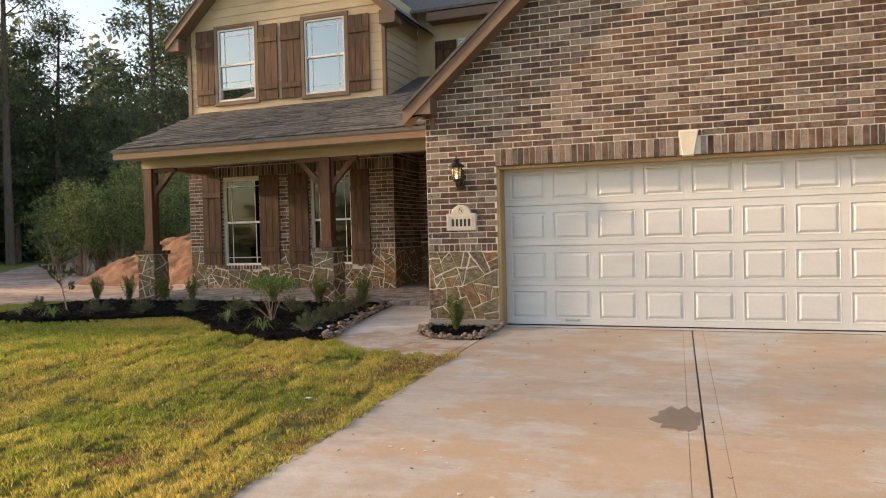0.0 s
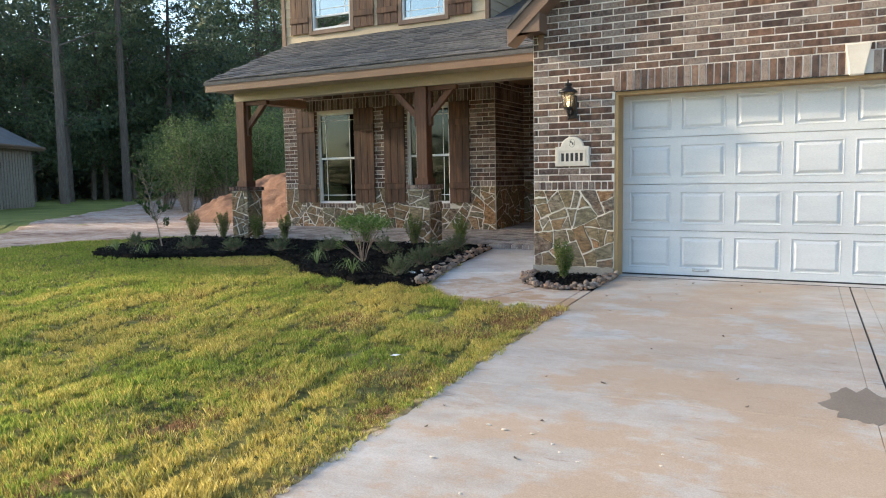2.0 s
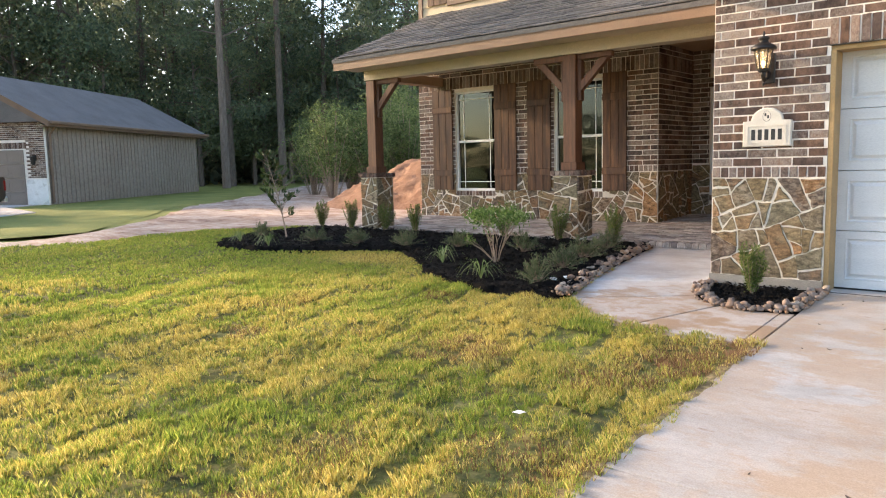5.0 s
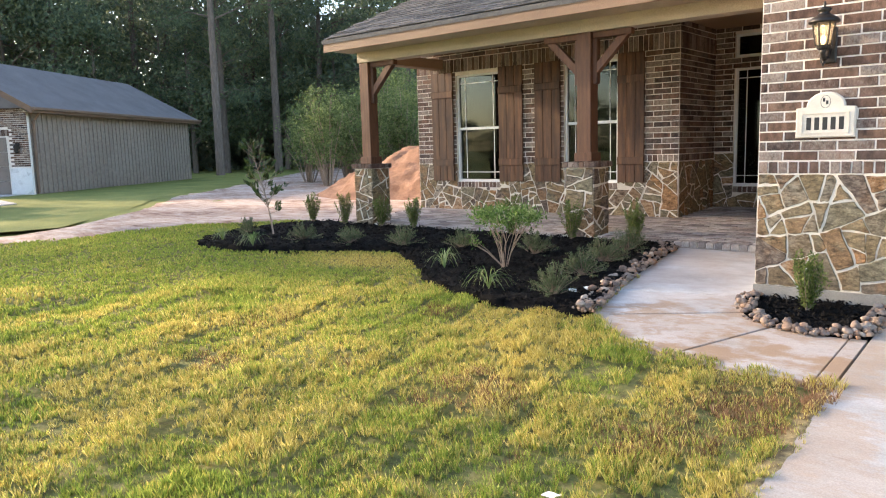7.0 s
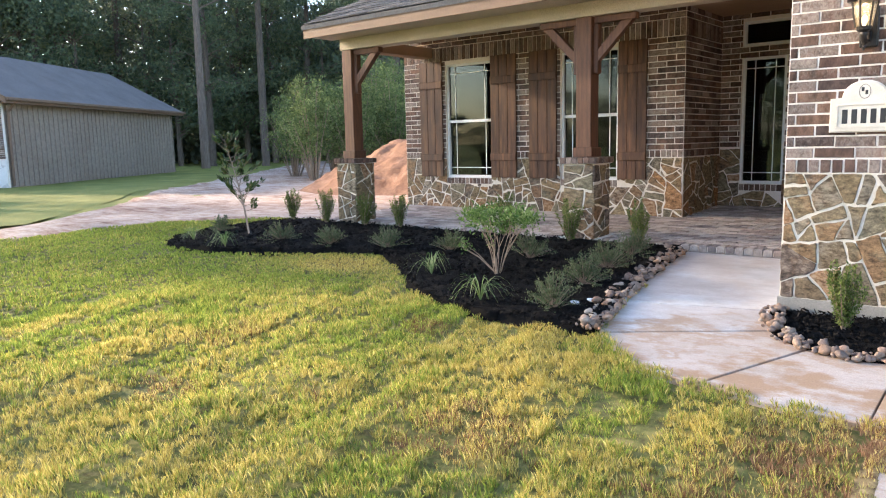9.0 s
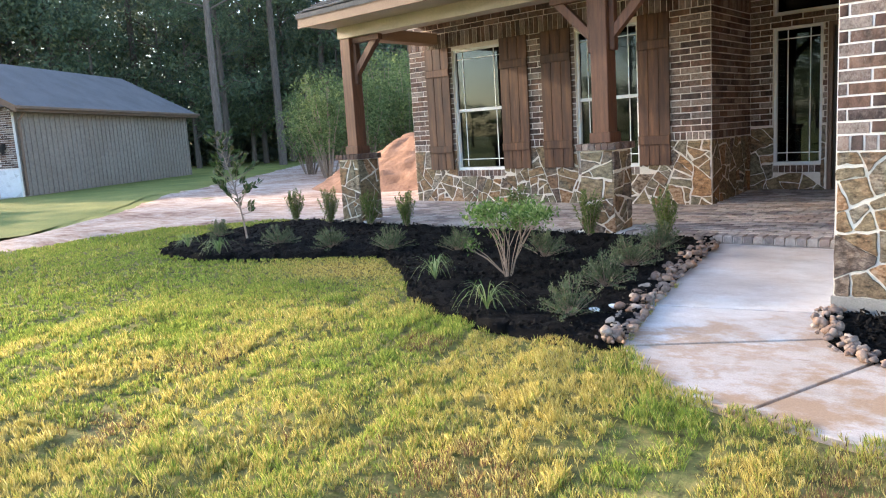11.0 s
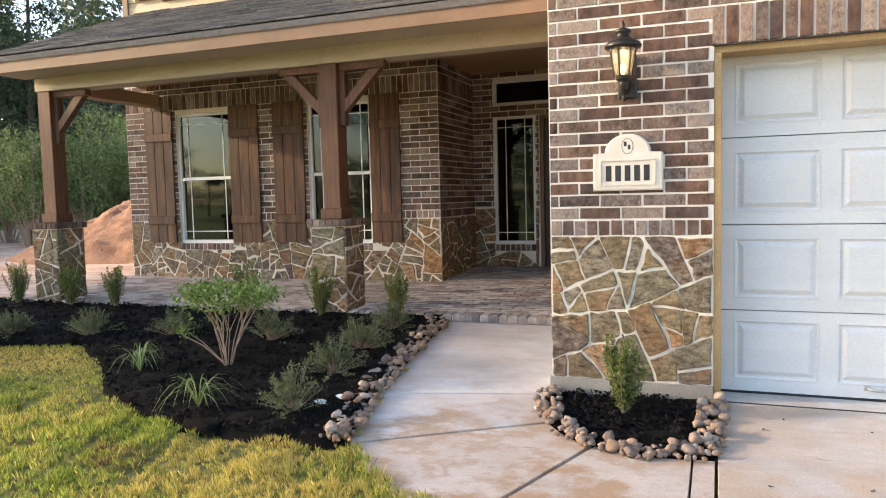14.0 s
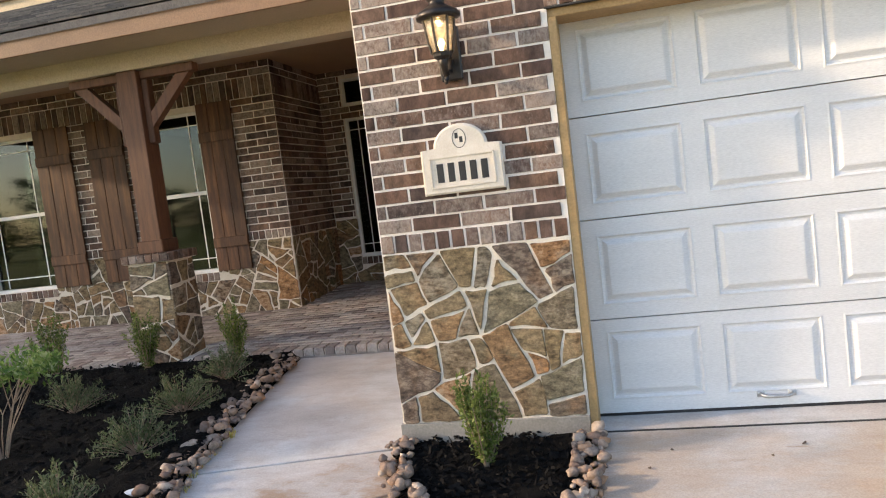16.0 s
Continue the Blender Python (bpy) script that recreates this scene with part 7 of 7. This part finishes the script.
def even_turf(x, y):
    """1 over the greener, shorter, more even turf next to the planting bed, 0 over the lumpy sods."""
    edge = np.where(x < -4.4, -1.9 + 0.55 * (x + 4.4), np.where(x < -3.3, -1.9 + 1.15 * (x + 4.4), -0.62 + 3.0 * (x + 3.3)))
    return np.clip((y - edge + 0.5 * (lattice(x, y, 1.4, 40) - 0.5) + 0.2 * (lattice(x, y, 6.0, 42) - 0.5)) / 0.35 + 0.5, 0, 1)


def grass_field(name, x0, x1, y0, y1, density, seed, tall, wide):
    """Turf in small tufts, each of a dozen blades that fan out."""
    r = np.random.default_rng(seed)
    per = 12
    n = int((x1 - x0) * (y1 - y0) * density / per)
    x, y = r.uniform(x0, x1, n), r.uniform(y0, y1, n)
    ragged = 0.10 * (lattice(x, y, 9.0, 61) - 0.5) + 0.08 * (lattice(x, y, 2.6, 62) - 0.5)
    ok = inside_np(x + 0.7 * ragged, y, LAWN_EDGE) & ~inside_np(x, y + 0.5 * ragged, BED) & ~inside_np(x - 0.6 * ragged - 0.03, y + ragged - 0.045, WALK)
    x, y = x[ok], y[ok]
    seam, sod = sods(x, y)
    evened = even_turf(x, y)
    seam = seam + (1 - seam) * evened
    tuft = lattice(x, y, 15.0, 1) * 0.45 + lattice(x, y, 5.5, 2) * 0.35 + lattice(x, y, 1.9, 5) * 0.2
    ok = r.random(len(x)) < (0.40 + 0.35 * evened + 1.1 * np.clip(tuft - 0.12, 0, 1)) * (0.22 + 0.78 * seam)
    x, y, tuft, seam, sod, evened = x[ok], y[ok], tuft[ok], seam[ok], sod[ok], evened[ok]
    across, along = 0.975 * x + 0.22 * y, -0.22 * x + 0.975 * y
    heave = 0.075 * (lattice(across, along * 0.45, 2.2, 8) - 0.5) + 0.048 * (lattice(across, along * 0.6, 5.5, 9) - 0.5) + 0.030 * (sod - 0.5) + 0.030 * (seam - 1)
    z = level_np(x, y) - 0.014 + heave * (1 - 0.8 * evened)
    edge_x = np.clip((x - 0.2) / 0.8, 0, 1) * (y < -1.9)
    z = np.where((x > 0.86) | ((x > -1.05) & (y > -2.1)), np.maximum(z, level_np(x, y) - 0.012), z)
    dry = 0.46 + 0.70 * (sod - 0.5) + r.uniform(-0.3, 0.3, len(x)) + 0.75 * (lattice(across, along * 0.4, 1.5, 51) - 0.5) + 0.5 * (lattice(x, y, 7.0, 52) - 0.5) + 0.10 * np.clip((x + 3) / 3, -1, 1)
    bedside = np.clip(1.15 - np.hypot((x + 4.35) / 1.15, (y + 0.25) / 0.55), 0, 1)
    dry = dry * (1 - evened) + evened * (0.16 + 0.4 * (lattice(x, y, 2.6, 53) - 0.5) + r.uniform(-0.12, 0.12, len(x))) + 1.1 * bedside + 0.25 * edge_x
    dead = np.clip((lattice(x, y, 2.3, 54) - 0.74) * 6, 0, 0.8) * lattice(x, y, 6.5, 55) * 1.4 + 0.8 * (np.modf(sod * 17.3)[0] > 0.94) * lattice(x, y, 5.0, 56)
    dead = dead * (1 - evened) * np.clip((-y - 1.3) / 1.5, 0.12, 1) * np.clip((x + 4.2) / 2.5, 0.12, 1) + 0.22 * edge_x * lattice(x, y, 3.0, 57) * (lattice(x, y, 1.2, 58) > 0.5) + 0.2 * bedside
    for sx, sy, size in ((-0.7, -2.95, 0.34), (0.4, -2.95, 0.28), (0.66, -4.2, 0.32), (-1.95, -1.66, 0.2), (0.85, -2.25, 0.3), (-0.2, -4.6, 0.22), (-2.6, -3.4, 0.2)):
        near = np.hypot((x - sx) * 0.8, y - sy) / size + 0.9 * (lattice(x, y, 6.0, 59) - 0.5)
        dead = dead + 0.9 * np.clip(1.5 - near * 1.2, 0, 0.8) * (0.4 + 0.6 * lattice(x, y, 14.0, 60))
    h0 = tall * (0.55 + 0.9 * tuft) * (0.55 + 0.45 * seam) * (0.82 + 0.36 * np.modf(sod * 7.7)[0]) * (1 - 0.38 * evened) * (1 - 0.25 * np.clip(dead, 0, 1))
    k = len(x)
    h0 = h0 * r.uniform(0.55, 1.35, k)
    rep = lambda q: np.repeat(q, per)
    n = k * per
    a = r.uniform(0, 2 * np.pi, n)
    out = np.abs(r.normal(size=n)) * 0.009
    ca, sa = np.cos(a), np.sin(a)
    x, y, z = rep(x) + ca * out, rep(y) + sa * out, rep(z)
    h = rep(h0) * r.uniform(0.55, 1.25, n)
    lean = r.uniform(0.05, 0.6, n) * h
    w = wide * r.uniform(0.6, 1.2, n)
    px, py = -sa * w, ca * w
    v = np.zeros((n, 4, 3), np.float32)
    v[:, 0] = np.stack([x + px, y + py, z], 1)
    v[:, 1] = np.stack([x - px, y - py, z], 1)
    v[:, 2] = np.stack([x - px * 0.6 + ca * lean * 0.45, y - py * 0.6 + sa * lean * 0.45, z + h * 0.62], 1)
    v[:, 3] = np.stack([x + ca * lean, y + sa * lean, z + h], 1)
    ob = soup(name, v.reshape(-1, 3), np.arange(4 * n).reshape(-1, 4), GRASS, None, {"dryness": np.repeat(rep(dry), 4), "deadness": np.repeat(rep(dead), 4)})
    tagged(ob, "patchy lawn grass laid in sods, green with yellowed straw patches", "grass", "", "stuff")


grass_field("grass", -2.6, 1.12, -6.6, -1.0, 21500, 1, 0.037, 0.0019)
grass_field("grass", -5.4, -2.6, -6.6, 0.4, 14500, 5, 0.037, 0.0028)
grass_field("grass", -2.6, 1.0, -1.0, 0.4, 15000, 3, 0.035, 0.0020)
grass_field("grass", -10.5, -5.4, -6.6, 2.3, 6600, 2, 0.042, 0.0054)
grass_field("grass", -14.0, -10.5, -7.5, 1.2, 2400, 6, 0.054, 0.0058)
grass_field("grass", -10.5, 1.12, -10.5, -6.6, 2400, 4, 0.054, 0.0054)

# a scrap of litter and some fallen leaves on the lawn
g = Geo()
g.quad_grid([[(0.32 + 0.016 * i + 0.004 * j, -3.78 + 0.014 * j, level(0, -3.78) + 0.012 + 0.022 * abs(noise.noise((i * 0.9, j * 0.9, 3)))) for i in range(5)] for j in range(4)])
tagged(part("paper_scrap", g, PAPER, None), "crumpled white scrap of paper on the grass", "litter")


# ---- woods ----
def clumps(rng, centres, n, spread, flat=0.6):
    idx = rng.integers(0, len(centres), n)
    return np.asarray(centres)[idx] + rng.normal(size=(n, 3)) * spread * np.array((1, 1, flat))


def pine(seed, h, n_leaf, low=0.45):
    """A tall pine: straight tapering trunk, limbs in the upper part, needle sprays in clumps."""
    rng = np.random.default_rng(seed)
    t = thing("pine_tree", "tall pine with a bare trunk and dark needled crown", "tree", "woodland trees")
    g = Geo()
    bend = rng.uniform(-0.5, 0.5, 2)
    stem = [Vector((bend[0] * q * q, bend[1] * q * q, h * q)) for q in np.linspace(0, 1, 8)]
    g.tube(stem, [0.24 * (1.02 - q) ** 0.8 + 0.03 for q in np.linspace(0, 1, 8)], 9)
    centres = []
    for k in range(30):
        q = low + (1 - low) * rng.uniform(0, 1) ** 0.8
        p = Vector((bend[0] * q * q, bend[1] * q * q, h * q))
        a, r = rng.uniform(0, 6.28), (1.12 - q) * 5.2 * rng.uniform(0.5, 1.1) + 0.5
        tip = p + Vector((math.cos(a) * r, math.sin(a) * r, r * rng.uniform(-0.05, 0.4)))
        g.tube([p, (p + tip) / 2 + Vector((0, 0, 0.12 * r)), tip], [0.06 * (1.1 - q) + 0.02, 0.03, 0.012], 5)
        for f in (0.6, 0.8, 1.0):
            centres.append(np.array(p.lerp(tip, f)) + rng.normal(size=3) * 0.25)
    part("trunk", g, BARK, t)
    leaf_soup("crown", clumps(rng, centres, n_leaf, 0.42, 0.6), 0.34, PINE, t, rng, 0.28, 0.3)
    return t


def broadleaf(seed, h, n_leaf):
    """A broad-crowned woodland tree: forked trunk, limbs and leaf clumps with gaps."""
    rng = np.random.default_rng(seed)
    t = thing("woodland_tree", "dense broad-leaved woodland tree in shade", "tree", "woodland trees")
    g, centres = Geo(), []
    g.tube([(0, 0, -0.3), (0.1, 0, h * 0.25), (0.2, 0.1, h * 0.5), (0.1, 0.2, h * 0.85)], [0.22, 0.17, 0.12, 0.03], 8)
    for k in range(24):
        q = rng.uniform(0.12, 0.95)
        p = Vector((0.2 * q, 0.15 * q, h * q))
        a, r = rng.uniform(0, 6.28), h * 0.30 * math.sin(min(1, q + 0.25) * 2.6) * rng.uniform(0.5, 1.1) + 0.5
        tip = p + Vector((math.cos(a) * r, math.sin(a) * r, r * rng.uniform(0.1, 0.6)))
        g.tube([p, (p + tip) / 2 + Vector((0, 0, 0.1 * r)), tip], [0.07, 0.04, 0.012], 5)
        for f in (0.5, 0.75, 1.0):
            centres.append(np.array(p.lerp(tip, f)) + rng.normal(size=3) * 0.35)
    part("trunk", g, BARK, t)
    leaf_soup("crown", clumps(rng, centres, n_leaf, 0.62, 0.7), 0.27, OAK, t, rng, 0.5, 0.1)
    return t


def thicket_shrub(seed, h, n_leaf):
    rng = np.random.default_rng(seed)
    t = thing("thicket_shrub", "tall straggly green shrub at the edge of the woods", "shrub", "thicket")
    g, centres = Geo(), []
    for k in range(24):
        a, lean = rng.uniform(0, 6.28), rng.uniform(0.1, 1.0)
        tip = Vector((math.cos(a) * h * 0.42 * lean, math.sin(a) * h * 0.42 * lean, h * (1.0 - 0.45 * lean ** 2) * rng.uniform(0.7, 1.05)))
        mid = Vector((tip.x * 0.5, tip.y * 0.5, tip.z * 0.55))
        g.tube([(tip.x * 0.12, tip.y * 0.12, -0.1), mid, tip], [0.035, 0.024, 0.008], 5)
        for f in (0.55, 0.75, 1.0):
            centres.append(np.array(mid.lerp(tip, (f - 0.5) * 2)) + rng.normal(size=3) * 0.15)
    part("branching", g, TWIG, t)
    leaf_soup("foliage", clumps(rng, centres, n_leaf, 0.26, 0.7), 0.13, THICKET, t, rng, 0.42, 0.2)
    return t


protos = [pine(1, 21, 3900, 0.40), pine(2, 24, 3900, 0.5), pine(3, 18, 3600, 0.3), broadleaf(4, 12, 4600), broadleaf(5, 15, 5100), broadleaf(6, 9, 3600)]
r = random.Random(14)


def at_angle(deg, dist):
    """A place in plan by the turn from +y towards -x and the distance."""
    return -math.sin(radians(deg)) * dist + 1.5, math.cos(radians(deg)) * dist - 6.0


used = set()


def plant(k, deg, dist, s=1.0):
    x, y = at_angle(deg, dist)
    m = Matrix.LocRotScale((x, y, -0.1), Euler((0, 0, r.uniform(0, 6.28))), None)
    ob = protos[k]
    if k in used:
        ob = copy_thing(ob, m)
    else:
        used.add(k)
        ob.matrix_basis = m
    ob.scale = (s, s, s * r.uniform(0.92, 1.08))


# pines with clear trunks that stand in front
for deg, dist, k, s in ((56.6, 47, 0, 1.0), (52.3, 50, 1, 1.0), (56.1, 52, 2, 0.9), (62, 61, 1, 1.1), (67, 60, 2, 1.2), (72, 60, 2, 1.1), (78, 58, 1, 0.9), (37, 50, 1, 0.8), (33, 56, 0, 1.0), (49.0, 55, 2, 1.0), (42.2, 48, 0, 1.0), (41.0, 52, 4, 1.2), (39.5, 46, 4, 1.0)):
    plant(k, deg, dist, s)
for i in range(34):
    deg = 22 + 66 * (i + r.uniform(-0.3, 0.3)) / 34
    plant(r.choice((3, 4, 5, 3, 4)) if not 43.5 < deg < 50.5 else 3, deg, r.uniform(54, 62), r.uniform(0.85, 1.15))
for i in range(26):
    deg = 20 + 70 * (i + r.uniform(-0.4, 0.4)) / 26
    plant(r.choice((0, 1, 2, 4, 4)) if not 43.5 < deg < 50.5 else 3, deg, r.uniform(64, 80), r.uniform(1.05, 1.3))

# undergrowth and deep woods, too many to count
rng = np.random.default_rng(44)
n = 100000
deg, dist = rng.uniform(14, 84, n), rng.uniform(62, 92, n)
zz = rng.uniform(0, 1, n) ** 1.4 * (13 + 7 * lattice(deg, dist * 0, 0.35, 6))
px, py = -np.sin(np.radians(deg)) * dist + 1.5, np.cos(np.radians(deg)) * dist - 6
tagged(leaf_soup("deep_woods", np.stack([px, py, zz], 1), 0.7, HAZE_LEAF, None, rng, 0.6, 0.0), "mass of far woodland leaves, paled for haze", "woods", "", "stuff")

shrubs = [thicket_shrub(70, 4.2, 6800), thicket_shrub(71, 3.6, 6000)]
for i, (deg, dist, s) in enumerate(((48.5, 27, 0.85), (45.5, 28, 0.95), (42.5, 29, 0.9), (47, 31, 1.0), (44, 32, 1.1), (40.5, 31, 1.0), (50, 31, 0.8), (38, 32, 1.0), (41.8, 35, 1.15))):
    x, y = at_angle(deg, dist)
    m = Matrix.LocRotScale((x, y, -0.05), Euler((0, 0, i * 1.7)), None)
    ob = shrubs[i % 2]
    if i > 1:
        ob = copy_thing(ob, m)
    else:
        ob.matrix_basis = m
    ob.scale = (s, s, s)

# trees across the street, seen in the window glass, and unseen ones added to shade the front in the evening
for i in range(18):
    az, R = radians(46 - 2.3 * i + r.uniform(-0.6, 0.6)), r.uniform(76, 96)
    ob = copy_thing(protos[(3, 5, 4)[i % 3]], Matrix.LocRotScale((-5 - R * math.sin(az), 4 - R * math.cos(az), -1.4), Euler((0, 0, i * 1.9)), None))
    ob.scale = (0.8, 0.8, r.uniform(0.42, 0.62))
for x, y, k, s in ( (-40, -70, 4, 1.1), (-22, -78, 3, 1.0), (-6, -82, 5, 1.2), (12, -76, 4, 1.0), (30, -74, 3, 1.1), (48, -60, 4, 1.0),
                   (-14, -52, 4, 1.0), (-3, -56, 3, 1.0), (9, -50, 4, 1.0), (-26, -58, 3, 1.1), (-31, -7.0, 4, 0.86), (-31, -3.4, 5, 1.25), (-32, -3.0, 0, 0.95), (-31, -10.5, 1, 1.0), (-30, -14.0, 1, 1.0), (-32, -18.0, 1, 1.0), (-34, -12, 1, 1.0)):
    ob = copy_thing(protos[k], Matrix.LocRotScale((x, y, -0.6), Euler((0, 0, x * 1.3)), None))
    ob.scale = (s, s, s)
